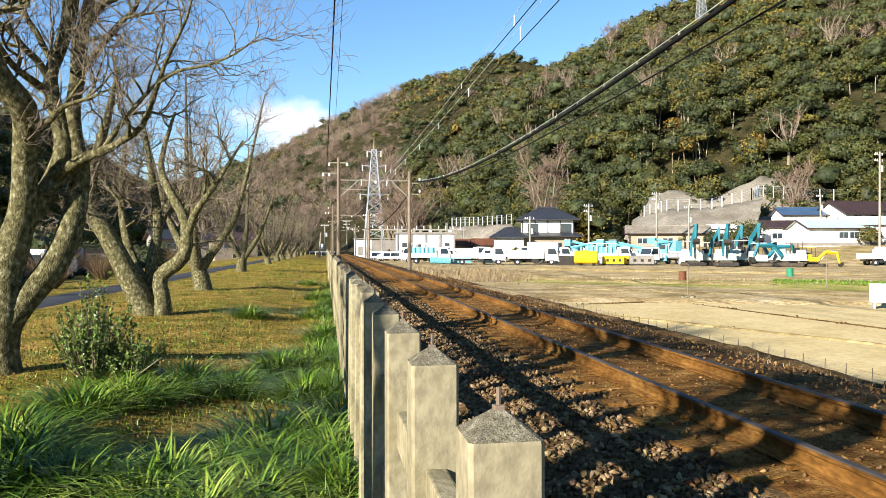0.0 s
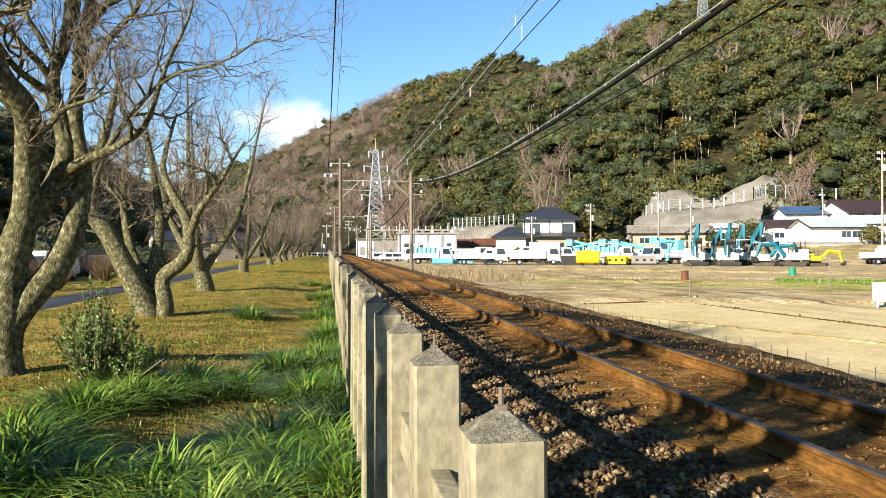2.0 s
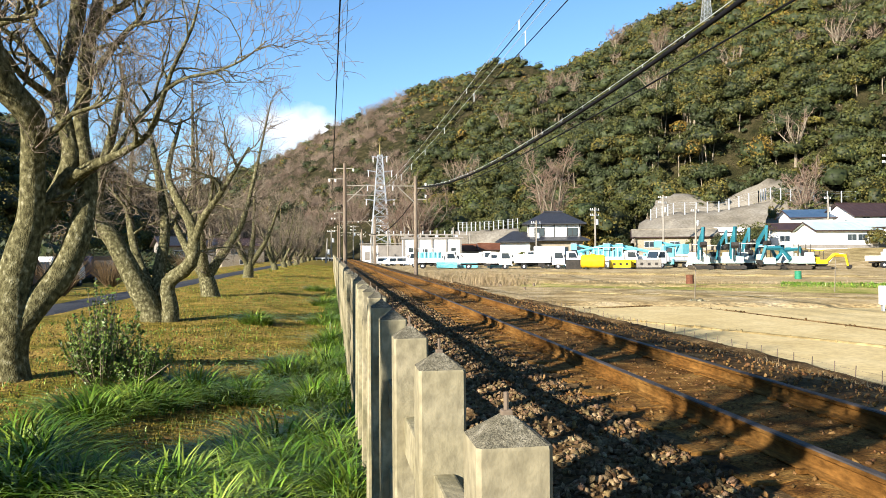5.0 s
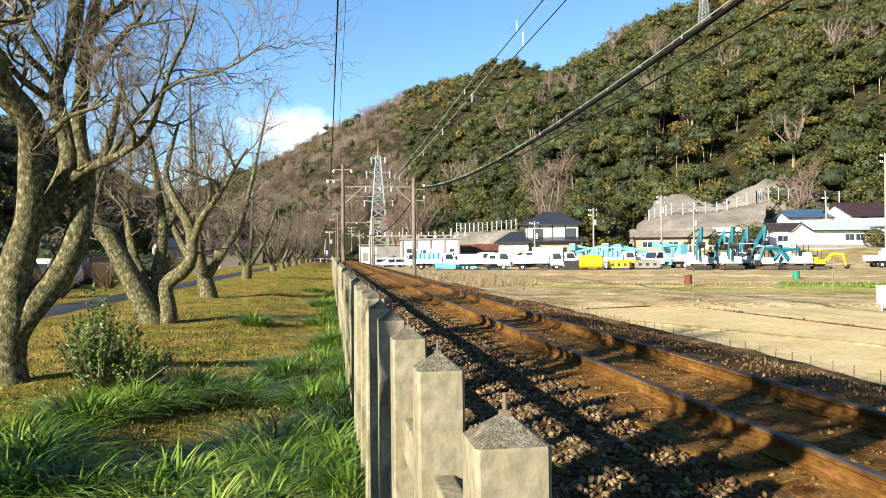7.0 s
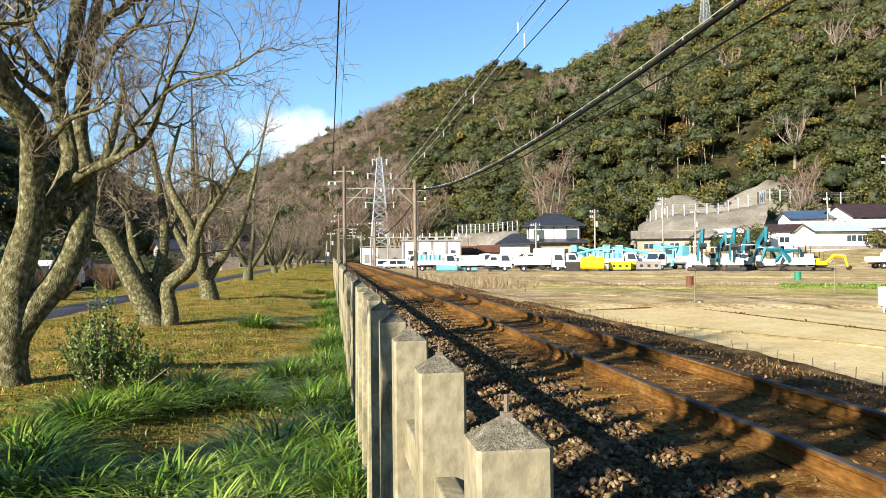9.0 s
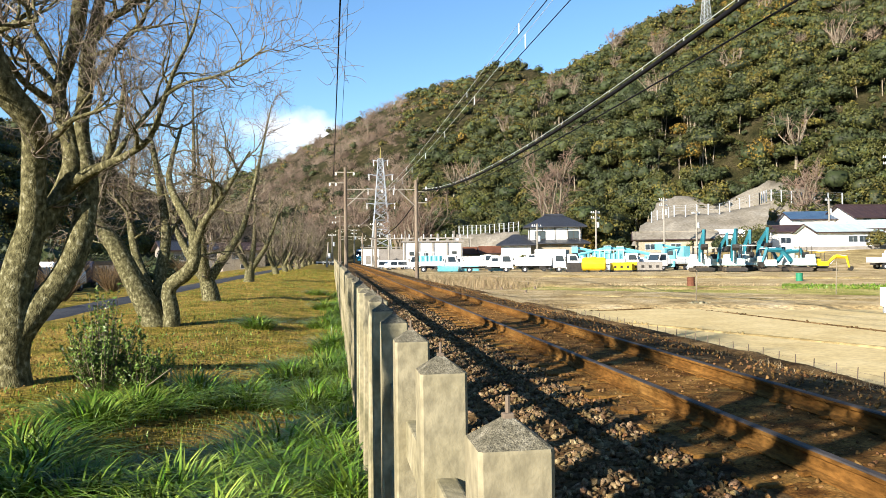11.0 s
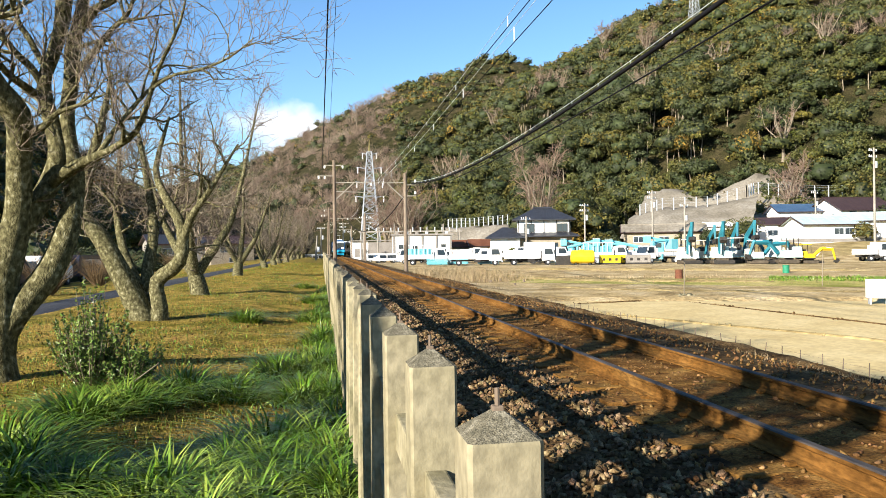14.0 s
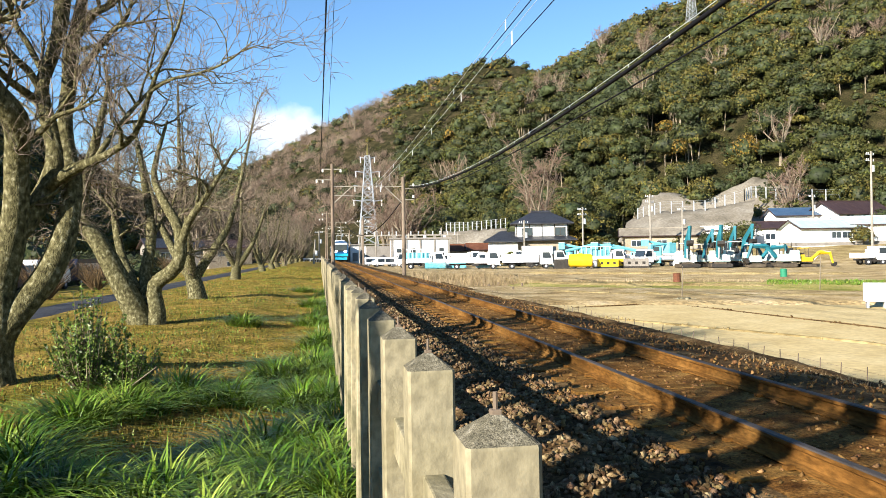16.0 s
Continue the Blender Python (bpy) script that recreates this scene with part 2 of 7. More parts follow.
def quads_mesh(name, pts, mats, index=None, smooth=False):
    """pts: an array of n quads x 4 corners x 3."""
    n = len(pts)
    me = bpy.data.meshes.new(name)
    me.vertices.add(n * 4)
    me.vertices.foreach_set("co", np.ascontiguousarray(pts, dtype=np.float32).ravel())
    me.loops.add(n * 4)
    me.loops.foreach_set("vertex_index", np.arange(n * 4, dtype=np.int32))
    me.polygons.add(n)
    me.polygons.foreach_set("loop_start", np.arange(0, n * 4, 4, dtype=np.int32))
    for m in mats:
        me.materials.append(m)
    if index is not None:
        me.polygons.foreach_set("material_index", np.asarray(index, dtype=np.int32))
    me.update(calc_edges=True)
    return me


def indexed_mesh(name, verts, faces, mats, smooth=False):
    """verts n x 3; faces m x k, all of k corners."""
    k = faces.shape[1]
    me = bpy.data.meshes.new(name)
    me.vertices.add(len(verts))
    me.vertices.foreach_set("co", np.ascontiguousarray(verts, dtype=np.float32).ravel())
    me.loops.add(faces.size)
    me.loops.foreach_set("vertex_index", np.ascontiguousarray(faces, dtype=np.int32).ravel())
    me.polygons.add(len(faces))
    me.polygons.foreach_set("loop_start", np.arange(0, faces.size, k, dtype=np.int32))
    for m in mats:
        me.materials.append(m)
    if smooth:
        me.polygons.foreach_set("use_smooth", [True] * len(faces))
    me.update(calc_edges=True)
    return me


def part(name, bm, mat, parent, label=""):
    """Links a bmesh (or a ready mesh) as one mesh object under a thing or part."""
    if isinstance(bm, bmesh.types.BMesh):
        me = bpy.data.meshes.new(name)
        bm.to_mesh(me)
        bm.free()
        me.materials.append(mat)
    else:
        me = bm
        if mat is not None and not me.materials:
            me.materials.append(mat)
    ob = new(name, me)
    ob.parent = parent
    if label:
        tagged(ob, label)
    return ob


def empty(name, m, label, category, group=""):
    ob = new(name)
    ob.matrix_world = m
    ob.empty_display_size = 0.2
    return tagged(ob, label, category, group)


def add_box(bm, centre, size, bevel=0.0, turn=None):
    m = Matrix.Translation(centre) @ (turn or Matrix()) @ Matrix.Diagonal((*size, 1))
    made = bmesh.ops.create_cube(bm, size=1, matrix=m)["verts"]
    if bevel:
        edges = list({e for v in made for e in v.link_edges})
        bmesh.ops.bevel(bm, geom=edges, offset=bevel, segments=2, affect="EDGES", profile=0.6)
    return bm


def box(centre, size, bevel=0.0, turn=None):
    return add_box(bmesh.new(), centre, size, bevel, turn)


def add_rod(bm, a, b, r, r2=None, n=8):
    a, b = Vector(a), Vector(b)
    d = b - a
    m = Matrix.Translation((a + b) / 2) @ d.to_track_quat("Z", "Y").to_matrix().to_4x4()
    bmesh.ops.create_cone(bm, cap_ends=True, segments=n, radius1=r, radius2=r if r2 is None else r2, depth=d.length, matrix=m)
    return bm


def rod(a, b, r, r2=None, n=8):
    return add_rod(bmesh.new(), a, b, r, r2, n)


def prism(outline, axis_from, axis_to, plane="yz"):
    """An outline swept along the remaining axis."""
    bm = bmesh.new()
    rings = []
    for w in (axis_from, axis_to):
        ring = []
        for a, b in outline:
            ring.append(bm.verts.new({"yz": (w, a, b), "xz": (a, w, b), "xy": (a, b, w)}[plane]))
        rings.append(ring)
    n = len(outline)
    for i in range(n):
        bm.faces.new((rings[0][i], rings[0][(i + 1) % n], rings[1][(i + 1) % n], rings[1][i]))
    bm.faces.new(rings[0][::-1])
    bm.faces.new(rings[1])
    bmesh.ops.recalc_face_normals(bm, faces=bm.faces[:])
    return bm


def tube_arrays(paths, sides):
    """paths: lists of (point, radius). Returns vertices and quads of swept tubes."""
    vs, fs, base = [], [], 0
    ang = np.arange(sides) * 2 * np.pi / sides
    ring = np.stack([np.cos(ang), np.sin(ang)], 1)
    for p in paths:
        pts = np.array([q[0] for q in p], float)
        rad = np.array([q[1] for q in p], float)
        tan = np.gradient(pts, axis=0)
        tan /= np.linalg.norm(tan, axis=1, keepdims=True) + 1e-9
        ref = np.where(np.abs(tan[:, 2:3]) > 0.9, [[1.0, 0, 0]], [[0, 0, 1.0]])
        u = np.cross(tan, ref)
        u /= np.linalg.norm(u, axis=1, keepdims=True) + 1e-9
        for i in range(1, len(u)):
            if u[i] @ u[i - 1] < 0:
                u[i] = -u[i]
            w = u[i - 1] - tan[i] * (u[i - 1] @ tan[i])
            ln = np.linalg.norm(w)
            if ln > 1e-3:
                u[i] = w / ln
        v = np.cross(tan, u)
        vs.append((pts[:, None] + rad[:, None, None] * (ring[None, :, 0:1] * u[:, None] + ring[None, :, 1:2] * v[:, None])).reshape(-1, 3))
        n = len(p)
        i = np.arange(n - 1)[:, None] * sides
        j = np.arange(sides)[None]
        k = (np.arange(sides) + 1) % sides
        fs.append(np.stack([i + j, i + k[None], i + sides + k[None], i + sides + j], -1).reshape(-1, 4) + base)
        base += n * sides
    return np.concatenate(vs), np.concatenate(fs)


def tubes(name, paths, sides, mat, smooth=True):
    v, f_ = tube_arrays(paths, sides)
    return indexed_mesh(name, v, f_, [mat], smooth)


def smooth_step(a, b, x):
    s = np.clip((x - a) / (b - a), 0, 1)
    return s * s * (3 - 2 * s)


# ---- the ground ----
RIDGES = [
    [(429.79, 266.81, 219.26), (329.84, 282.44, 176.26), (262.6, 303.07, 155.5), (229.74, 338.58, 146.4), (200.39, 368.47, 140.45), (182.26, 391.55, 132.86), (153.26, 421.38, 118.18), (137.58, 444.08, 112.55), (130.62, 485.65, 127.57), (120.4, 517.62, 140.01), (101.77, 550.89, 138.41), (48.46, 640.2, 133.44), (10.9, 727.04, 127.86), (-24.23, 813.51, 123.51), (-65.12, 880.63, 112.89), (-130.85, 992.12, 105.24), (-316.51, 1162.85, 86.65)],
    [(-125, -300, 30), (-125, 60, 34), (-130, 330, 55), (-112, 480, 40), (-92, 620, 16)],
]
SPURS = [
    [(136.09, 439.25, 114.13), (124.94, 314.48, 58.66), (96.32, 227.86, 27.44)],
    [(229.74, 338.58, 143.57), (153.33, 249.31, 61.72), (103.59, 176.11, 23.49)],
    [(48.46, 640.2, 133.44), (58.61, 426.06, 61.15), (46.64, 276.11, 21.03)],
]
RIDGE_SLOPE = 0.60


def ridge_height(x, y):
    best = np.full(x.shape, -60.0)
    for lines, slope in ((RIDGES, RIDGE_SLOPE), (SPURS, 0.75)):
        for line in lines:
            for (ax, ay, az), (bx, by, bz) in zip(line, line[1:]):
                dx, dy = bx - ax, by - ay
                t = np.clip(((x - ax) * dx + (y - ay) * dy) / (dx * dx + dy * dy), 0, 1)
                d = np.hypot(x - ax - t * dx, y - ay - t * dy)
                best = np.maximum(best, az + (bz - az) * t - slope * d)
    return best


def waves(x, y):
    return (np.sin(x * 0.031 + 1.7 * np.sin(y * 0.017)) + np.sin(y * 0.043 + 1.3 * np.sin(x * 0.023 + 1))
            + 0.6 * np.sin(x * 0.09 + y * 0.07) + 0.5 * np.sin(x * 0.11 - y * 0.13))


def ground_height(x, y):
    x, y = np.asarray(x, float), np.asarray(y, float)
    z = 0.16 * smooth_step(-0.4, -2.6, x) - 0.25 * smooth_step(-9, -13, x) - 1.5 * smooth_step(-14, -22, x)
    z = z + 0.19 * smooth_step(0.35, 1.7, x) - 0.69 * smooth_step(4.3, 8.5, x)
    z = z + (0.012 * np.sin(x * 2.1 + y * 0.7) + 0.010 * np.sin(y * 1.9 - x)) * smooth_step(-0.2, -0.8, x) * smooth_step(-9, -5, x)
    far = np.hypot(x, y)
    z = z + smooth_step(95, 130, far) * (smooth_step(9, 30, x) * 0.6 + smooth_step(35, 66, x) * 2.0)
    hill = ridge_height(x, y)
    hill = hill + waves(x, y) * 1.6 * smooth_step(10, 50, hill)
    hill = z + (hill - z) * np.where(x > 12, smooth_step(163, 215, far), 1.0)
    return np.maximum(hill, z)


def spaced(stops):
    out = []
    for a, b, step in stops:
        out.extend(np.arange(a, b, step).tolist())
    return np.array(out + [stops[-1][1]])


def build_ground():
    xs = spaced([(-2600, -400, 200), (-400, -40, 12), (-40, -10, 1.0), (-10, -0.3, 0.3), (-0.3, 2, 0.15), (2, 9, 0.4), (9, 60, 2), (60, 560, 8), (560, 2600, 170)])
    ys = spaced([(-2600, -60, 200), (-60, -4, 8), (-4, 20, 0.4), (20, 60, 1.5), (60, 140, 4), (140, 640, 8), (640, 1300, 20), (1300, 3200, 190)])
    gx, gy = np.meshgrid(xs, ys)
    gz = ground_height(gx, gy)
    v = np.stack([gx, gy, gz], -1).reshape(-1, 3)
    nx, ny = len(xs), len(ys)
    i = (np.arange(ny - 1)[:, None] * nx + np.arange(nx - 1)[None]).ravel()
    f_ = np.stack([i, i + 1, i + nx + 1, i + nx], -1)
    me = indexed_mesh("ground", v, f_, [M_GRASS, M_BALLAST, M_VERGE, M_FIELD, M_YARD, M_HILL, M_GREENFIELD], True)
    c = v[f_].mean(1)
    x, y, z = c.T
    far = np.hypot(x, y)
    ix = np.zeros(len(f_), int)
    ix[(x > 0.3)] = 1
    ix[(x > 6.9)] = 2
    ix[(x > 7.9) & (far < 62)] = 3
    ix[(x > 7.9) & (far >= 44)] = 2
    ix[(x > 7.9) & (far >= 52)] = 4
    ix[(x > 25) & (far >= 105)] = 2
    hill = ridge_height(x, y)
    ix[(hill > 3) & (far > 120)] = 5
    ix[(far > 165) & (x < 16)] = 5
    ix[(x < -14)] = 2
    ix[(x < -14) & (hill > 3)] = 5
    me.polygons.foreach_set("material_index", ix)
    ob = new("ground", me)
    return tagged(ob, "dry winter grass, soil and fields running to the hills", "ground", kind="structure")


build_ground()


def strip(name, x0, x1, y0, y1, lift, mat, step, label, category, wob=0.0):
    """A thin raised slab that follows the ground."""
    ys = np.arange(y0, y1 + step, step)
    xs = np.linspace(x0, x1, 5)
    v, f_ = [], []
    for j, y in enumerate(ys):
        for i, x in enumerate(xs):
            xx = x + (wob * math.sin(y * 0.31 + i) if i in (0, 4) else 0)
            drop = -0.08 if i in (0, 4) else lift
            v.append((xx, y, float(ground_height(np.array([xx]), np.array([y]))[0]) + drop))
    for j in range(len(ys) - 1):
        for i in range(4):
            a = j * 5 + i
            f_.append((a, a + 1, a + 6, a + 5))
    ob = new(name, mesh_from(name, v, f_, [mat], True))
    return tagged(ob, label, category, kind="structure")


strip("path", -8.0, -6.0, -20, 160, 0.03, M_ASPHALT, 1.0, "narrow dark asphalt footpath beside the trees", "path", 0.06)
strip("track_bed", 1.75, 4.95, -6, 205, 0.02, M_TRACKBED, 0.5, "rust-brown ballast bed under the rails", "track bed", 0.12)


# ---- the railway ----
RAIL_TOP = 0.36
RAIL_X = (2.75, 3.82)
CURVE_FROM, CURVE_RADIUS = 182.0, 155.0
TRACK_X = sum(RAIL_X) / 2


def on_line(s):
    """The place and heading on the line, s metres along it."""
    if s <= CURVE_FROM:
        return TRACK_X, s, 0.0
    a = (s - CURVE_FROM) / CURVE_RADIUS
    return TRACK_X + CURVE_RADIUS * (1 - math.cos(a)), CURVE_FROM + CURVE_RADIUS * math.sin(a), a


def rail_profile():
    half = [(0.0625, 0.0), (0.0625, 0.010), (0.016, 0.026), (0.0075, 0.045), (0.0075, 0.095), (0.030, 0.108), (0.032, 0.132), (0.024, 0.140)]
    return half + [(-a, b) for a, b in half[::-1]]


def build_track():
    track = empty("railway_track", pose(0, 0, 0), "single straight railway track with rusty rails on old sleepers", "railway track")
    for x in RAIL_X:
        ol = [(x + a, RAIL_TOP - 0.14 + b) for a, b in rail_profile()]
        stops = [-6.0 + 10 * k for k in range(19)] + [CURVE_FROM + 5 * k for k in range(1, 40)]
        vs, fs, n = [], [], len(ol)
        for s in stops:
            cx, cy, a = on_line(s)
            for px, pz in ol:
                o = px - TRACK_X
                vs.append((cx + o * math.cos(a), cy - o * math.sin(a), pz))
        for k in range(len(stops) - 1):
            for i in range(n):
                fs.append((k * n + i, k * n + n + i, k * n + n + (i + 1) % n, k * n + (i + 1) % n))
        me = mesh_from("rail", vs, fs)
        me.materials.append(M_RAILRUST)
        me.materials.append(M_RAILTOP)
        for p in me.polygons:
            if p.normal.z > 0.5 and p.center.z > RAIL_TOP - 0.02:
                p.material_index = 1
        part("rail", me, None, track, "rusty steel rail with worn head")
    sl = box((0, 0, 0), (2.0, 0.21, 0.12), 0.012)
    me = bpy.data.meshes.new("sleeper")
    sl.to_mesh(me)
    sl.free()
    me.materials.append(M_SLEEPER)
    rng = random.Random(4)
    for i in range(280):
        ob = part("sleeper", me, None, track)
        ob.matrix_basis = pose(sum(RAIL_X) / 2 + rng.uniform(-0.03, 0.03), -4 + i * 0.66 + rng.uniform(-0.02, 0.02), RAIL_TOP - 0.14 - 0.069 + rng.uniform(-0.004, 0.004), 0, rng.uniform(-0.5, 0.5), rng.uniform(-1.2, 1.2))
    clip = box((0, 0, 0.008), (0.06, 0.05, 0.026), 0.008)
    cme = bpy.data.meshes.new("rail_clip")
    clip.to_mesh(cme)
    clip.free()
    cme.materials.append(M_RAILRUST)
    for i in range(75):
        for x in RAIL_X:
            for s in (-1, 1):
                ob = part("rail_clip", cme, None, track)
                ob.matrix_basis = pose(x + s * 0.085, -4 + i * 0.66, RAIL_TOP - 0.14)
    return track


build_track()


def stone_mesh(name, centres, sizes, mat, seed):
    rng = np.random.default_rng(seed)
    t = (1 + 5 ** 0.5) / 2
    ico = np.array([(-1, t, 0), (1, t, 0), (-1, -t, 0), (1, -t, 0), (0, -1, t), (0, 1, t), (0, -1, -t), (0, 1, -t), (t, 0, -1), (t, 0, 1), (-t, 0, -1), (-t, 0, 1)]) / 1.9
    tri = np.array([(0, 11, 5), (0, 5, 1), (0, 1, 7), (0, 7, 10), (0, 10, 11), (1, 5, 9), (5, 11, 4), (11, 10, 2), (10, 7, 6), (7, 1, 8), (3, 9, 4), (3, 4, 2), (3, 2, 6), (3, 6, 8), (3, 8, 9), (4, 9, 5), (2, 4, 11), (6, 2, 10), (8, 6, 7), (9, 8, 1)])
    n = len(centres)
    v = ico[None] * rng.uniform(0.35, 1.4, (n, 12, 1)) * rng.uniform(0.5, 1.3, (n, 1, 3))
    q = rng.normal(size=(n, 4))
    q /= np.linalg.norm(q, axis=1, keepdims=True)
    w, x, y, z = q.T
    r = np.stack([1 - 2 * (y * y + z * z), 2 * (x * y - z * w), 2 * (x * z + y * w), 2 * (x * y + z * w), 1 - 2 * (x * x + z * z), 2 * (y * z - x * w), 2 * (x * z - y * w), 2 * (y * z + x * w), 1 - 2 * (x * x + y * y)], -1).reshape(n, 3, 3)
    v = np.einsum("nij,nkj->nki", r, v) * sizes[:, None, None] + centres[:, None]
    f_ = (tri[None] + (np.arange(n) * 12)[:, None, None]).reshape(-1, 3)
    return indexed_mesh(name, v.reshape(-1, 3), f_, [mat])


def build_ballast():
    rng = np.random.default_rng(5)

    def scatter(n, x0, x1, y0, y1, lo, hi, power=2.0):
        x = rng.uniform(x0, x1, n)
        y = y0 + (y1 - y0) * rng.uniform(0, 1, n) ** power
        s = rng.uniform(lo, hi, n)
        return np.stack([x, y, ground_height(x, y) + s * 0.25], -1), s

    c, s = scatter(17500, 0.36, 2.25, 0.3, 28, 0.015, 0.032)
    ballast = tagged(new("ballast_stones", stone_mesh("ballast_stones", c, s, M_STONE, 1)), "loose tan crushed stone beside the rails", "ballast", kind="stuff")
    shapes = [stone_mesh("stone", np.zeros((1, 3)), np.array([1.0]), M_STONE_ONE, 50 + k) for k in range(7)]
    for k in range(300):
        x, y = rng.uniform(0.5, 2.1), rng.uniform(1.4, 4.6)
        sz = rng.uniform(0.02, 0.036)
        st = part("stone", shapes[k % 7], None, ballast)
        st.matrix_basis = pose(x, y, float(ground_height(np.array([x]), np.array([y]))[0]) + 0.03, rng.uniform(0, 360), rng.uniform(0, 360), rng.uniform(0, 360)) @ Matrix.Scale(sz, 4)
    c, s = scatter(9500, 1.7, 5.9, 0.6, 42, 0.009, 0.024)
    c[:, 2] += 0.016
    tagged(new("rusty_stones", stone_mesh("rusty_stones", c, s, M_STONE_RUST, 2)), "small rust-stained stones between the sleepers", "ballast", kind="stuff")


build_ballast()


# ---- the concrete fence ----
POST_STEP = 0.613
FENCE_SKEW = -0.004


def post_mesh():
    w, c, top = 0.05, 0.006, 1.25
    ring = [(-w + c, -w), (w - c, -w), (w, -w + c), (w, w - c), (w - c, w), (-w + c, w), (-w, w - c), (-w, -w + c)]
    v, f_ = [], []
    for z, k in ((-0.25, 1), (0.4, 1), (0.8, 1), (top, 1), (top + 0.004, 0.985)):
        v += [(a * k, b * k, z) for a, b in ring]
    for i in range(4):
        for j in range(8):
            f_.append((i * 8 + j, i * 8 + (j + 1) % 8, i * 8 + 8 + (j + 1) % 8, i * 8 + 8 + j))
    v += [(a * 0.14, b * 0.14, top + 0.036) for a, b in ring]
    n0 = len(f_)
    for j in range(8):
        f_.append((32 + j, 32 + (j + 1) % 8, 40 + (j + 1) % 8, 40 + j))
    f_.append(tuple(range(40, 48)))
    ix = [0] * n0 + [1] * (len(f_) - n0)
    return mesh_from("post", v, f_, [M_CONC, M_CONC_TOP], False, ix)


def build_fence():
    fence = empty("concrete_fence", pose(0.23, 0, 0, 0, 0, 0), "weathered concrete post fence with pyramid tops along the track", "fence")
    pm = post_mesh()
    pin = rod((0, 0, 1.26), (0, 0, 1.315), 0.0035, n=6)
    add_box(pin, (0, 0, 1.287), (0.015, 0.015, 0.010), 0.002)
    pinm = bpy.data.meshes.new("pin")
    pin.to_mesh(pinm)
    pin.free()
    pinm.materials.append(M_POLEBROWN)
    bb = box((0, POST_STEP / 2, 0), (0.046, POST_STEP - 0.094, 0.11), 0.005)
    bmn = bpy.data.meshes.new("beam")
    bb.to_mesh(bmn)
    bb.free()
    bmn.materials.append(M_CONC)
    rng = random.Random(11)
    for i in range(-3, 112):
        y = 0.956 + i * POST_STEP
        x = FENCE_SKEW * y
        dz = rng.uniform(-0.012, 0.012) + 0.0012 * max(0, i)
        p = part("post", pm, None, fence)
        j = 0.15 if i < 5 else 1.0
        p.matrix_basis = pose(x + j * rng.uniform(-0.004, 0.004), y + j * rng.uniform(-0.01, 0.01), dz * j, j * rng.uniform(-0.7, 0.7), j * rng.uniform(-0.6, 0.6), j * rng.uniform(-2, 2))
        if i < 40 and rng.random() < 0.8 or i in (0, 1):
            part("pin", pinm, None, p)
        for z in (0.98, 0.66, 0.34):
            b = part("beam", bmn, None, fence)
            b.matrix_basis = pose(x, y, z + rng.uniform(-0.01, 0.01) + 0.001 * max(0, i), rng.uniform(-0.5, 0.5), 0, -math.degrees(FENCE_SKEW))
    return fence


build_fence()


# ---- overhead line ----
def gantry(y):
    g = empty("line_gantry", pose(0, y, 0), "two stained concrete poles joined by a thin steel cross beam", "gantry", "overhead line gantries")
    for x, top, r in ((0.72, 7.6, 0.14), (5.5, 6.75, 0.15)):
        part("pole", rod((x, 0, -0.6), (x, 0, top), r, r * 0.72, 12), M_POLEBROWN, g)
    cross = box((3.1, 0, 6.1), (4.9, 0.06, 0.06))
    part("cross_beam", cross, M_STEELTAN, g)
    part("brace", rod((0.85, 0, 5.0), (2.0, 0, 6.05), 0.035, n=6), M_STEELTAN, g)
    part("brace", rod((5.4, 0, 5.0), (4.3, 0, 6.05), 0.035, n=6), M_STEELTAN, g)
    arm = box((0.7, 0, 7.25), (1.25, 0.07, 0.07))
    part("arm", arm, M_STEELTAN, g)
    part("arm", box((0.2, 0, 6.55), (1.1, 0.07, 0.07)), M_STEELTAN, g)
    part("arm", box((5.85, 0, 5.95), (0.8, 0.06, 0.06)), M_STEELTAN, g)
    part("arm", box((5.85, 0, 5.2), (0.8, 0.06, 0.06)), M_STEELTAN, g)
    for x, z in ((0.1, 7.05), (1.3, 7.05), (-0.3, 6.35), (0.1, 6.35), (6.2, 6.12), (6.2, 5.32), (3.2, 5.9)):
        ins = rod((x, 0, z), (x, 0, z + 0.18), 0.05, n=8)
        for k in range(3):
            add_rod(ins, (x, 0, z + 0.03 + k * 0.06), (x, 0, z + 0.05 + k * 0.06), 0.075, n=8)
        part("insulator", ins, M_WHITE, g)
    part("registration_arm", rod((0.85, 0, 5.5), (3.4, 0, 5.42), 0.03, n=6), M_STEELTAN, g)
    return g


GANTRY_Y = 50.0
gantry(GANTRY_Y)
copy_thing(bpy.data.objects["line_gantry"], pose(0, -2.0, 0))
copy_thing(bpy.data.objects["line_gantry"], pose(0, 100.0, -0.2))
copy_thing(bpy.data.objects["line_gantry"], pose(0, 150.0, -0.3))


def wire(name, a, b, sag, r, label, sides=6, mat=None):
    n = 40
    a, b = np.array(a, float), np.array(b, float)
    pts = []
    for i in range(n + 1):
        t = i / n
        p = a + (b - a) * t
        p[2] -= 4 * sag * t * (1 - t)
        pts.append((p, r))
    ob = new(name, tubes(name, [pts], sides, mat or M_WIRE))
    return tagged(ob, label, "cable", "overhead cables")


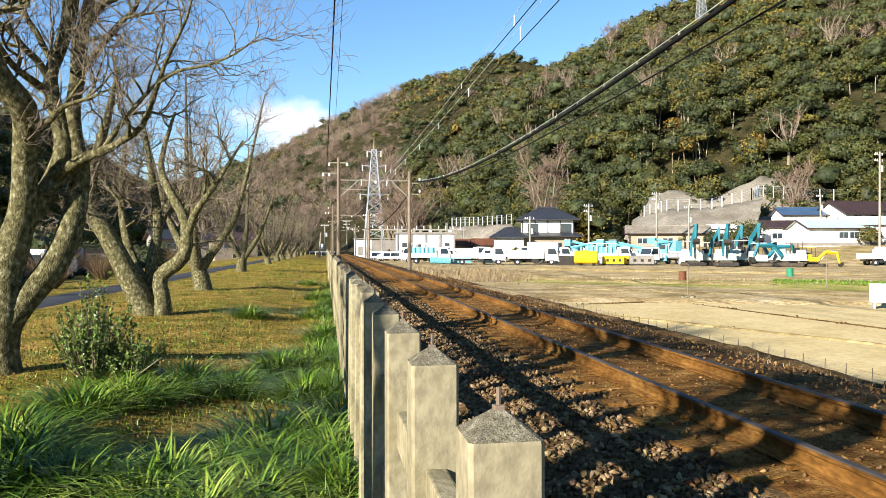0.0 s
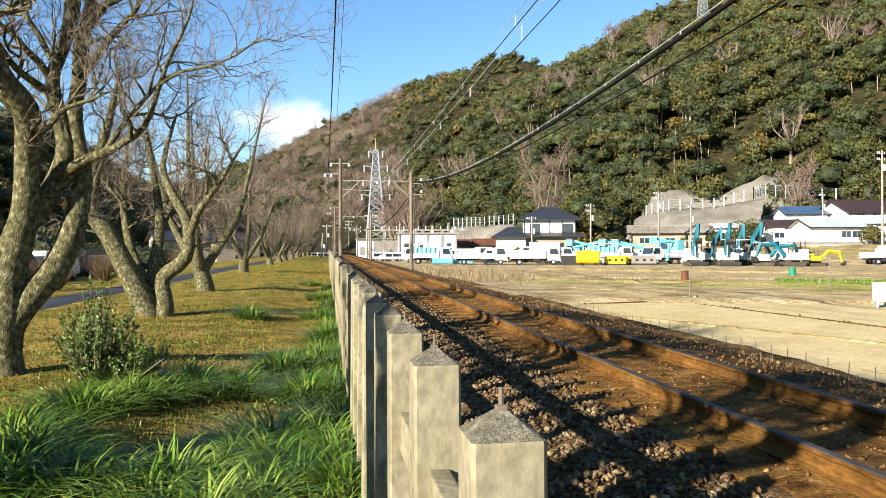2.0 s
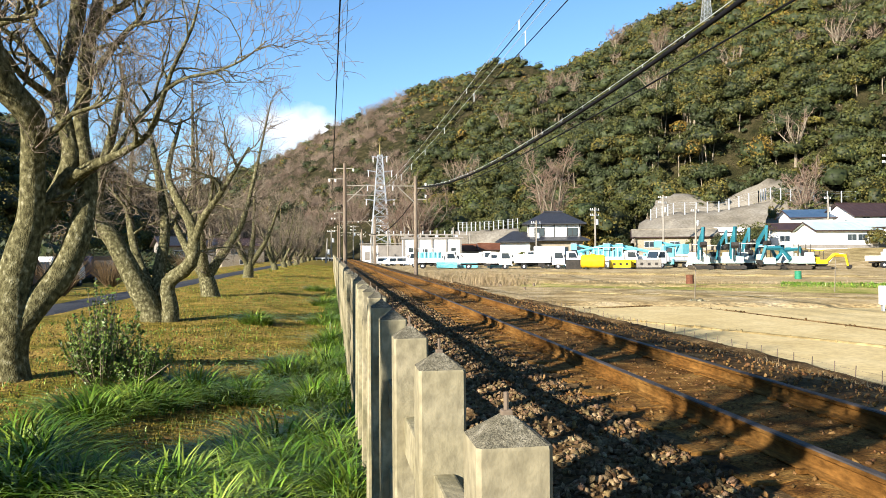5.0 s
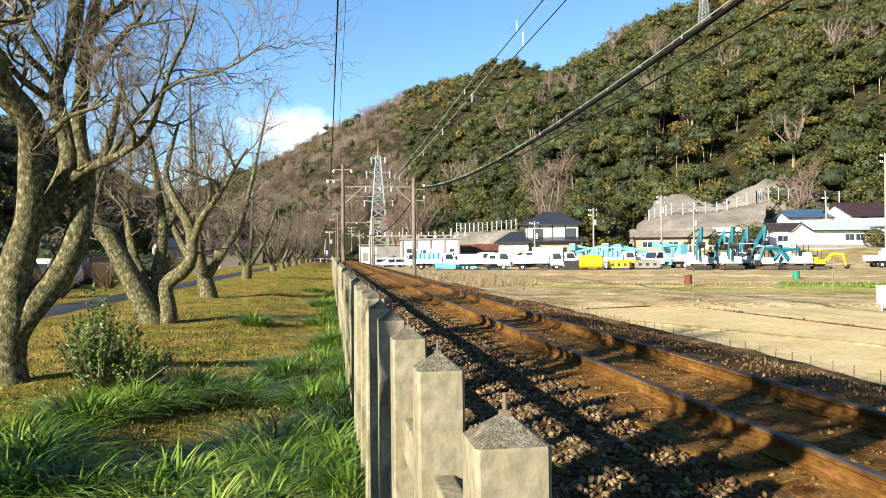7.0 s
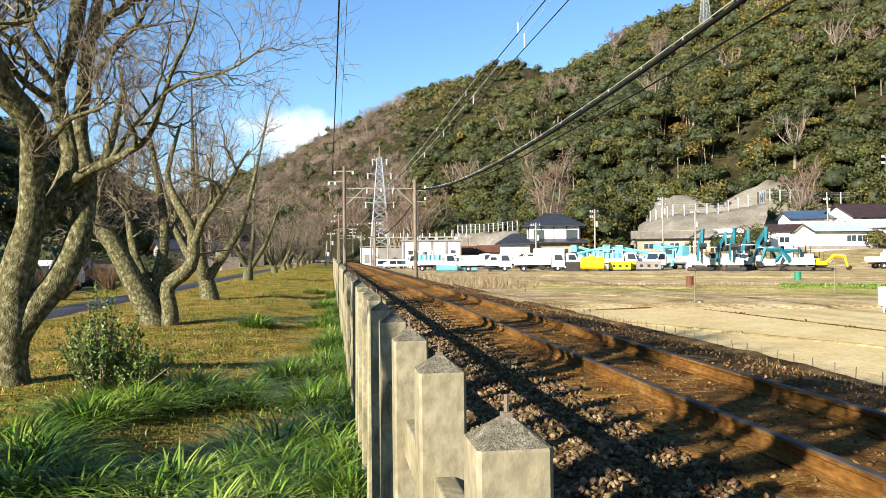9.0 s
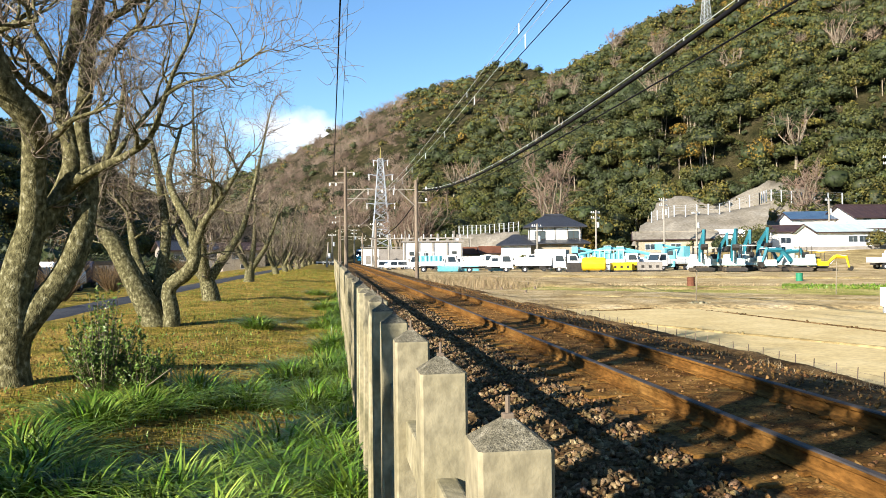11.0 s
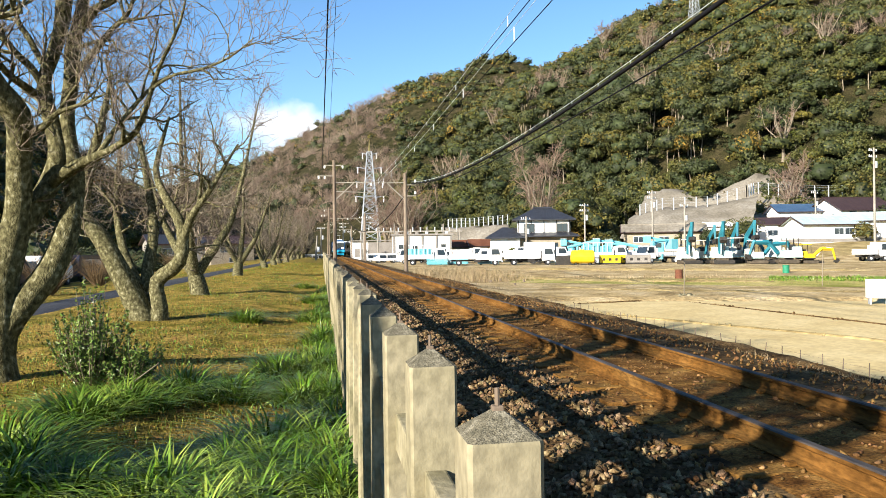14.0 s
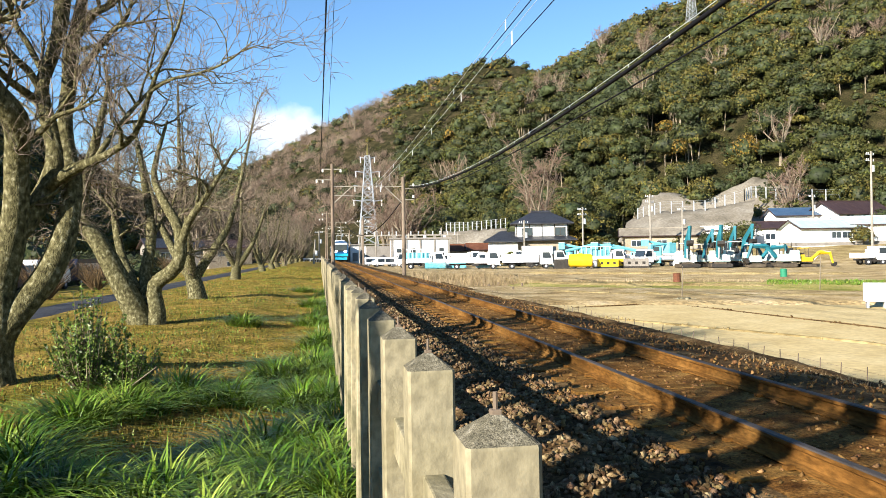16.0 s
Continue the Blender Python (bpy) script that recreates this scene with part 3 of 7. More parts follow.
def overhead():
    g0, g1, g2 = -2.0, GANTRY_Y, 100.0
    bundle = wire("hung_cable", (5.95, g0, 6.06), (5.95, g1, 6.06), 1.22, 0.042, "thick black cable hung from a carrier wire between the poles", 8)
    for i in range(1, 30):
        t = i / 30
        z = 6.06 - 4 * 1.22 * t * (1 - t)
        y = g0 + (g1 - g0) * t
        part("hanger_ring", tubes("hanger_ring", [[((5.95, y, z), 0.006), ((5.95, y, z + 0.06), 0.008), ((5.95, y, z + 0.115), 0.006)]], 5, M_STEEL), None, bundle)
    wire("carrier_wire", (5.95, g0, 6.165), (5.95, g1, 6.165), 1.22, 0.006, "grey carrier wire above the cable bundle", 6, M_STEEL)
    wire("phone_cable", (6.55, g0, 5.5), (6.3, g1, 5.45), 0.6, 0.017, "thin black telephone cable")
    wire("hung_cable", (5.95, g1, 6.0), (3.0, 98, 5.6), 2.3, 0.035, "thick black cable sagging beyond the gantry", 8)
    wire("feeder_wire", (0.24, g0, 6.7), (-0.1, g1, 6.6), 0.45, 0.016, "black feeder wire beside the track")
    wire("feeder_wire", (-0.1, g1, 6.6), (0, g2, 6.4), 0.5, 0.012, "black feeder wire beside the track")
    wire("feeder_wire", (0.32, g0, 7.3), (0.3, g1, 7.15), 0.5, 0.006, "thin feeder wire beside the track")
    for px, top in ((3.19, 5.9), (3.54, 6.0)):
        wire("contact_wire", (px, g0, 5.36), (px, g1, 5.36), 0.02, 0.0085, "dark overhead contact wire above the track")
        wire("messenger_wire", (px, g0, top), (px, g1, top), 0.45, 0.0045, "thin grey messenger wire above the contact wire", 6, M_STEEL)
        wire("contact_wire", (px, g1, 5.36), (3.3, g2, 5.16), 0.02, 0.0075, "dark overhead contact wire above the track")
        wire("messenger_wire", (px, g1, top), (3.3, g2, 5.9), 0.45, 0.0045, "thin grey messenger wire above the contact wire", 6, M_STEEL)
        for i in range(9):
            y = 2.2 + i * 5.1 + (0.9 if px > 3.3 else 0)
            t = (y - g0) / (g1 - g0)
            up = top - 4 * 0.45 * t * (1 - t)
            for o in (0.0, 0.035):
                d = new("dropper", tubes("dropper", [[((px, y + o, 5.345), 0.006), ((px, y + o, (up + 5.345) / 2), 0.005), ((px, y + o, up), 0.006)]], 5, M_STEEL))
                tagged(d, "short pale dropper wire between the traction wires", "dropper", "droppers")


overhead()


# ---- bare cherry trees ----
def grow(rng, start, direction, length, radius, level, out, droop=0.0, twist=0.35):
    """One branch and all that springs from it; out[level] collects paths."""
    n = 5 if level < 3 else 4
    p, d = np.array(start, float), np.array(direction, float)
    d /= np.linalg.norm(d)
    path = [(p.copy(), radius)]
    for i in range(n):
        d = d + rng.normal(0, twist * 0.5, 3)
        d[2] += 0.10 - droop
        d /= np.linalg.norm(d)
        p = p + d * length / n
        path.append((p.copy(), max(0.0022, radius * (1 - 0.78 * (i + 1) / n))))
    out[min(level, len(out) - 1)].append(path)
    return path


def spring(rng, path, level, out, counts, lengths, keep=0.25):
    if level >= len(counts):
        return
    n = counts[level]
    for k in range(n):
        t = keep + (1 - keep) * (k + rng.uniform(0, 1)) / n
        i = min(int(t * (len(path) - 1)), len(path) - 2)
        fr = t * (len(path) - 1) - i
        p = path[i][0] * (1 - fr) + path[i + 1][0] * fr
        r = path[i][1] * (1 - fr) + path[i + 1][1] * fr
        along = path[i + 1][0] - path[i][0]
        along /= np.linalg.norm(along) + 1e-9
        side = rng.normal(0, 1, 3)
        side -= along * (side @ along)
        side /= np.linalg.norm(side) + 1e-9
        d = along * rng.uniform(0.35, 0.8) + side * rng.uniform(0.6, 1.0) + np.array([0, 0, 0.22])
        length = lengths[level] * rng.uniform(0.6, 1.25) * (1.15 - 0.5 * t)
        rr = max(0.0032, min(r * 0.72, length * (0.024 if level < 2 else 0.011)))
        sub = grow(rng, p, d, length, rr, level + 1, out, 0.03 * level, 0.62)
        spring(rng, sub, level + 1, out, counts, lengths, 0.12)


def limb_path(points):
    """A smooth limb through the given (x, y, z, radius)."""
    pts = np.array(points, float)
    n = len(pts)
    res = []
    for i in range(n - 1):
        p0, p1, p2, p3 = pts[max(i - 1, 0)], pts[i], pts[i + 1], pts[min(i + 2, n - 1)]
        for s in (0, 0.33, 0.66):
            q = 0.5 * (2 * p1 + (p2 - p0) * s + (2 * p0 - 5 * p1 + 4 * p2 - p3) * s * s + (3 * p1 - p0 - 3 * p2 + p3) * s ** 3)
            res.append((q[:3], max(0.006, q[3])))
    res.append((pts[-1, :3], pts[-1, 3]))
    return res


def cherry_tree(x, y, limbs, seed, counts=(8, 8, 7), lengths=(1.7, 0.95, 0.5), label="bare old cherry tree with lichen-spotted bark on the grass verge", stout=1.0):
    """stout: how thick the outer twigs grow."""
    rng = np.random.default_rng(seed)
    z0 = float(ground_height(np.array([x]), np.array([y]))[0])
    tree = empty("cherry_tree", pose(x, y, z0), label, "tree", "row of cherry trees")
    out = [[], [], [], []]
    for lb in limbs:
        path = limb_path(lb)
        out[0].append(path)
        spring(rng, path, 0, out, counts, lengths, 0.42)
    for i, pth in enumerate(out[0]):
        part("trunk" if i == 0 else "limb", tubes("trunk" if i == 0 else "limb", [pth], 12, M_BARK), None, tree)
    for pth in out[1]:
        part("branch", tubes("branch", [pth], 6, M_BARK), None, tree)
    sprays = [[(q, r * stout) for q, r in pth] for pth in out[2] + out[3]]
    tw = part("twig_spray", tubes("twig_spray", sprays, 3, M_TWIG, False), None, tree, "dense thin purple-brown twigs")
    tagged(tw, kind="stuff")
    return tree


def random_limbs(rng, height, lean):
    fork = rng.uniform(0.55, 0.95)
    bx, by = rng.uniform(-0.2, 0.2, 2)
    limbs = []
    r = rng.uniform(0.24, 0.30)
    limbs.append([(0, 0, -0.15, r * 1.35), (0, 0, 0.1, r * 1.1), (bx * 0.5, by * 0.5, fork * 0.6, r), (bx, by, fork, r * 0.85), (bx * 2 + lean * 0.4, by * 2, fork + 1.0, r * 0.55), (bx * 2 + lean, by * 3, fork + 2.2, r * 0.36), (bx * 2 + lean * 1.3, by * 3, height, 0.02)])
    a0 = rng.uniform(0, 6.28)
    for k in range(3):
        a = a0 + k * 2.1 + rng.uniform(-0.4, 0.4)
        c, s = math.cos(a), math.sin(a)
        limbs.append([(bx * 0.7, by * 0.7, fork * 0.75, r * 0.6), (bx + 0.35 * c, by + 0.35 * s, fork + 0.35, r * 0.58), (bx + 0.85 * c, by + 0.85 * s, fork + 1.1, r * 0.45), (bx + 1.3 * c, by + 1.3 * s, fork + 2.1, r * 0.3), (bx + 2.1 * c, by + 2.1 * s, height * rng.uniform(0.72, 0.92), 0.015)])
    return limbs


def off(points, x, y, z, grow_=1.0):
    """Limb points given in the world, moved to the tree's own foot."""
    return [(a - x, b - y, c - z, r) for (a, b, c), r in points]


def build_cherries():
    # two old trees with their own limbs
    x, y = -3.47, 8.60
    z = float(ground_height(np.array([x]), np.array([y]))[0])
    foot = [((-3.47, 8.60, 0.0), 0.28), ((-3.47, 8.60, 0.10), 0.235)]
    a = [((-3.47, 8.60, 0.16), 0.202), ((-3.48, 8.60, 0.38), 0.176), ((-3.47, 8.60, 0.62), 0.183), ((-3.45, 8.60, 0.84), 0.196), ((-3.45, 8.60, 1.02), 0.183), ((-3.43, 8.60, 1.26), 0.176), ((-3.36, 8.60, 1.54), 0.170), ((-3.28, 8.60, 1.85), 0.144), ((-3.23, 8.55, 2.15), 0.130), ((-3.21, 8.50, 2.45), 0.123), ((-3.16, 8.40, 2.74), 0.124), ((-3.13, 8.30, 2.92), 0.132), ((-3.18, 8.20, 3.05), 0.137), ((-3.29, 8.10, 3.20), 0.141), ((-3.35, 8.00, 3.37), 0.134), ((-3.40, 7.95, 3.60), 0.121), ((-3.43, 7.90, 3.84), 0.102), ((-3.42, 7.90, 4.29), 0.072), ((-3.37, 7.90, 4.86), 0.030)]
    b = [((-3.42, 8.60, 0.68), 0.157), ((-3.29, 8.60, 0.85), 0.131), ((-3.16, 8.65, 1.06), 0.144), ((-3.00, 8.70, 1.29), 0.145), ((-2.89, 8.75, 1.54), 0.139), ((-2.82, 8.80, 1.82), 0.134), ((-2.78, 8.85, 2.11), 0.114), ((-2.77, 8.90, 2.41), 0.101), ((-2.84, 8.95, 2.73), 0.088), ((-2.88, 9.00, 3.10), 0.082), ((-2.83, 9.00, 3.49), 0.085), ((-2.82, 9.00, 3.85), 0.079), ((-2.74, 9.00, 4.18), 0.068), ((-2.68, 9.00, 4.48), 0.061), ((-2.60, 9.00, 4.94), 0.041), ((-2.47, 9.00, 5.47), 0.017)]
    c = [((-3.31, 8.65, 1.69), 0.098), ((-3.17, 8.75, 1.97), 0.120), ((-3.03, 8.85, 2.29), 0.114), ((-2.95, 8.90, 2.60), 0.108), ((-3.00, 8.95, 2.89), 0.095), ((-3.09, 9.00, 3.19), 0.082), ((-3.12, 9.00, 3.48), 0.075), ((-3.03, 9.00, 3.76), 0.075), ((-2.92, 8.95, 4.06), 0.081), ((-2.86, 8.90, 4.40), 0.088), ((-2.77, 8.85, 4.81), 0.060), ((-2.75, 8.80, 5.36), 0.020)]
    d = [((-3.05, 8.85, 2.25), 0.060), ((-2.88, 8.70, 2.36), 0.066), ((-2.61, 8.50, 2.48), 0.058), ((-2.38, 8.35, 2.54), 0.048), ((-2.18, 8.20, 2.61), 0.037), ((-1.89, 8.00, 2.77), 0.030), ((-1.69, 7.80, 3.17), 0.024), ((-1.58, 7.70, 3.40), 0.019), ((-1.36, 7.50, 3.75), 0.014), ((-1.27, 7.40, 4.04), 0.007)]
    e = [((-1.69, 7.80, 3.17), 0.018), ((-1.45, 7.65, 3.27), 0.015), ((-1.16, 7.50, 3.30), 0.013), ((-0.87, 7.35, 3.39), 0.010), ((-0.63, 7.20, 3.54), 0.005)]
    f = [((-2.77, 9.00, 3.59), 0.041), ((-2.48, 8.80, 3.83), 0.037), ((-2.32, 8.70, 3.99), 0.030), ((-2.10, 8.60, 4.18), 0.023), ((-2.00, 8.50, 4.43), 0.013)]
    g = [((-2.78, 9.00, 3.98), 0.048), ((-2.52, 8.80, 4.24), 0.047), ((-2.29, 8.70, 4.33), 0.036), ((-2.00, 8.50, 4.52), 0.019)]
    h = [((-3.13, 9.00, 3.28), 0.041), ((-3.24, 8.70, 3.37), 0.040), ((-3.32, 8.50, 3.45), 0.035), ((-3.37, 8.30, 3.59), 0.031), ((-3.46, 8.10, 3.79), 0.018)]
    i = [((-3.14, 9.00, 3.42), 0.041), ((-3.21, 8.90, 3.59), 0.041), ((-3.31, 8.70, 3.72), 0.036), ((-3.43, 8.60, 3.88), 0.029), ((-3.60, 8.50, 3.99), 0.019)]
    j = [((-3.14, 9.00, 3.68), 0.034), ((-3.27, 9.00, 3.95), 0.034), ((-3.39, 9.00, 4.15), 0.031), ((-3.45, 9.00, 4.44), 0.024), ((-3.54, 9.00, 4.83), 0.010)]
    k = [((-3.09, 8.40, 2.79), 0.038), ((-2.90, 8.30, 2.84), 0.038), ((-2.71, 8.20, 2.98), 0.025), ((-2.40, 8.00, 3.04), 0.015), ((-2.10, 7.80, 3.12), 0.007)]
    l = [((-3.50, 7.95, 3.73), 0.042), ((-3.23, 7.80, 3.80), 0.036), ((-3.03, 7.70, 3.82), 0.032), ((-2.83, 7.60, 3.83), 0.020)]
    m = [((-2.38, 8.35, 2.54), 0.032), ((-2.23, 8.50, 2.86), 0.029), ((-2.03, 8.60, 3.17), 0.023), ((-1.84, 8.80, 3.47), 0.013)]
    near = cherry_tree(x, y, [off(q, x, y, z) for q in (foot + a, b, c, d, e, f, g, h, i, j, k, l, m)], 1, (6, 7, 5), (1.1, 0.66, 0.36))
    x, y, _ = (-3.53, 15.53, 0.2)
    z = float(ground_height(np.array([x]), np.array([y]))[0])
    a = [((-3.56, 15.54, 0.01), 0.36), ((-3.64, 15.55, 0.32), 0.30), ((-3.95, 15.5, 1.0), 0.25), ((-4.33, 15.45, 1.79), 0.21), ((-4.67, 15.51, 2.29), 0.17), ((-4.59, 15.49, 3.08), 0.13), ((-4.25, 15.24, 4.05), 0.09), ((-3.98, 14.99, 4.99), 0.03)]
    b = [((-3.31, 15.5, 0.01), 0.26), ((-3.27, 15.49, 0.43), 0.19), ((-3.31, 15.5, 0.94), 0.17), ((-2.84, 15.32, 1.34), 0.16), ((-2.8, 15.32, 2.02), 0.13), ((-3.14, 15.47, 2.65), 0.10), ((-3.35, 15.71, 3.24), 0.07), ((-3.11, 15.87, 4.31), 0.03)]
    c = [((-3.54, 15.74, 0.36), 0.18), ((-3.59, 15.95, 1.16), 0.15), ((-3.5, 16.13, 1.98), 0.12), ((-3.66, 16.36, 2.95), 0.09), ((-3.95, 16.61, 4.42), 0.03)]
    d = [((-2.83, 15.32, 1.51), 0.10), ((-2.6, 15.18, 2.18), 0.09), ((-2.18, 14.92, 2.73), 0.06), ((-1.61, 14.62, 3.58), 0.02)]
    e = [((-3.69, 15.76, 0.82), 0.11), ((-4.14, 16.23, 1.63), 0.10), ((-4.37, 16.67, 2.72), 0.08), ((-4.3, 16.87, 4.09), 0.03)]
    cherry_tree(x, y, [[(p0, p1, p2, r * 0.86) for p0, p1, p2, r in off(q, x, y, z)] for q in (a, b, c, d, e)], 2, (11, 9, 7), (1.45, 0.8, 0.42))
    kinds = []
    for i, (px, py) in enumerate(((-3.95, 24.5), (-4.9, 43.5), (-5.0, 64.0))):
        rng = np.random.default_rng(20 + i)
        kinds.append(cherry_tree(px, py, random_limbs(rng, 7.0, rng.uniform(-0.4, 0.4)), 30 + i, (9, 7, 6), (1.5, 0.85, 0.45), stout=1.7))
    far = []
    for i, (px, py) in enumerate(((-5.0, 76.0), (-5.1, 86.5))):
        rng = np.random.default_rng(26 + i)
        far.append(cherry_tree(px, py, random_limbs(rng, 6.8, rng.uniform(-0.4, 0.4)), 36 + i, (9, 6, 4), (1.5, 0.95, 0.55), stout=3.2))
    rng = random.Random(6)
    for i in range(14):
        y = 95 + i * 7.6
        copy_thing(far[i % 2], pose(-5.0 + rng.uniform(-0.4, 0.4), y, 0.15, 0, 0, rng.uniform(0, 360)))
    # more of the row stand beside and behind the viewpoint and shade the track
    copy_thing(near, pose(-3.9, 2.9, 0.15, 0, 0, 130))
    copy_thing(near, pose(-3.8, -0.4, 0.15, 0, 0, 75))
    copy_thing(kinds[0], pose(-3.8, -7.6, 0.15, 0, 0, 20))
    copy_thing(kinds[2], pose(-3.7, -12.5, 0.15, 0, 0, 250))


build_cherries()

# ---- forest ----
def lumpy_forms(seed, count):
    """Cauliflower-like crown forms: overlapping lobes seen from outside, as a coarse shell and as points with normals."""
    rng = np.random.default_rng(seed)
    bm = bmesh.new()
    bmesh.ops.create_icosphere(bm, subdivisions=2, radius=1.0)
    d = np.array([v.co[:] for v in bm.verts])
    tri = np.array([[v.index for v in f_.verts] for f_ in bm.faces])
    bm.free()
    d /= np.linalg.norm(d, axis=1, keepdims=True)
    tri = tri[d[tri].mean(1)[:, 2] > -0.4]
    forms = []
    for _ in range(count):
        m = 11
        c = rng.normal(0, 1, (m, 3))
        c /= np.linalg.norm(c, axis=1, keepdims=True)
        c[:, 2] = np.abs(c[:, 2]) * 0.75 - 0.15
        c *= rng.uniform(0.42, 0.72, (m, 1))
        rho = rng.uniform(0.26, 0.44, m)

        def reach(q):
            dot = q @ c.T
            disc = rho ** 2 - (c ** 2).sum(1) + dot ** 2
            return np.where((disc > 0) & (dot > 0), dot + np.sqrt(np.maximum(disc, 0)), 0.42).max(1)

        shell = d * (reach(d) * 0.70)[:, None]
        q = rng.normal(0, 1, (4000, 3))
        q /= np.linalg.norm(q, axis=1, keepdims=True)
        q = q[q[:, 2] > -0.45]
        p = q * reach(q)[:, None]
        gap = ((p[:, None] - c[None]) ** 2).sum(2) - rho ** 2
        nor = p - c[gap.argmin(1)]
        nor /= np.linalg.norm(nor, axis=1, keepdims=True) + 1e-9
        forms.append((shell, p, nor))
    return forms, tri


def crowns(name, seed, mats, place, size, tone, leaves, leaf):
    """Leafy crowns: small leaf sprays over lobed forms, with a darker inner shell standing in for shade between leaves.
    """
    rng = np.random.default_rng(seed)
    forms, tri = lumpy_forms(seed + 1, 16)
    vs, fs, ix, base = [], [], [], 0
    for i in range(len(place)):
        shell, pts, nrm = forms[int(rng.integers(0, 16))]
        a = rng.uniform(0, 6.283)
        rot = np.array([[math.cos(a), -math.sin(a), 0], [math.sin(a), math.cos(a), 0], [0, 0, 1]])
        k = size[i] * np.array([rng.uniform(0.85, 1.25), rng.uniform(0.85, 1.25), rng.uniform(0.8, 1.15)])
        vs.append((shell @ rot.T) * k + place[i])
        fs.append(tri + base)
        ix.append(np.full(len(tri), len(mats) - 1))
        base += len(shell)
        pick = rng.integers(0, len(pts), leaves)
        c = (pts[pick] @ rot.T) * k * rng.uniform(0.90, 1.08, (leaves, 1)) + place[i]
        nor = nrm[pick] @ rot.T + rng.normal(0, 0.42, (leaves, 3))
        nor /= np.linalg.norm(nor, axis=1, keepdims=True)
        t = np.cross(nor, rng.normal(0, 1, nor.shape))
        t /= np.linalg.norm(t, axis=1, keepdims=True)
        u = np.cross(nor, t)
        h = leaf * rng.uniform(0.5, 1.3, (leaves, 1))
        vs.append(np.stack([c - t * h - u * h * 0.6, c + t * h - u * h * 0.6, c + u * h], 1).reshape(-1, 3))
        fs.append(np.arange(leaves * 3).reshape(-1, 3) + base)
        ix.append(np.full(leaves, tone[i]))
        base += leaves * 3
    me = indexed_mesh(name, np.concatenate(vs), np.concatenate(fs), mats)
    me.polygons.foreach_set("material_index", np.concatenate(ix).astype(np.int32))
    return me


def bare_crowns(name, seed, place, size, twigs, width):
    """Leafless crowns: a stem and a fan of thin upward twigs."""
    rng = np.random.default_rng(seed)
    n = len(place)
    a = rng.uniform(0, 6.283, (n, twigs))
    out_ = np.sqrt(rng.uniform(0.0, 1, (n, twigs)))
    root = np.stack([0.25 * out_ * np.cos(a), 0.25 * out_ * np.sin(a), rng.uniform(-0.6, 0.35, (n, twigs))], -1)
    b = a + rng.normal(0, 0.5, a.shape)
    tip = root + np.stack([(0.75 * out_) * np.cos(b), (0.75 * out_) * np.sin(b), rng.uniform(0.35, 1.0, (n, twigs)) * (1.15 - 0.5 * out_)], -1)
    side = np.cross(tip - root, rng.normal(0, 1, root.shape))
    side /= np.linalg.norm(side, axis=2, keepdims=True)
    k = size[:, None, None]
    w = width * rng.uniform(0.6, 1.4, (n, twigs, 1))
    p = place[:, None]
    q = np.stack([root * k + p - side * w, root * k + p + side * w, tip * k + p], 2).reshape(-1, 3)
    return indexed_mesh(name, q, np.arange(len(q)).reshape(-1, 3), [M_BROWNWOOD])


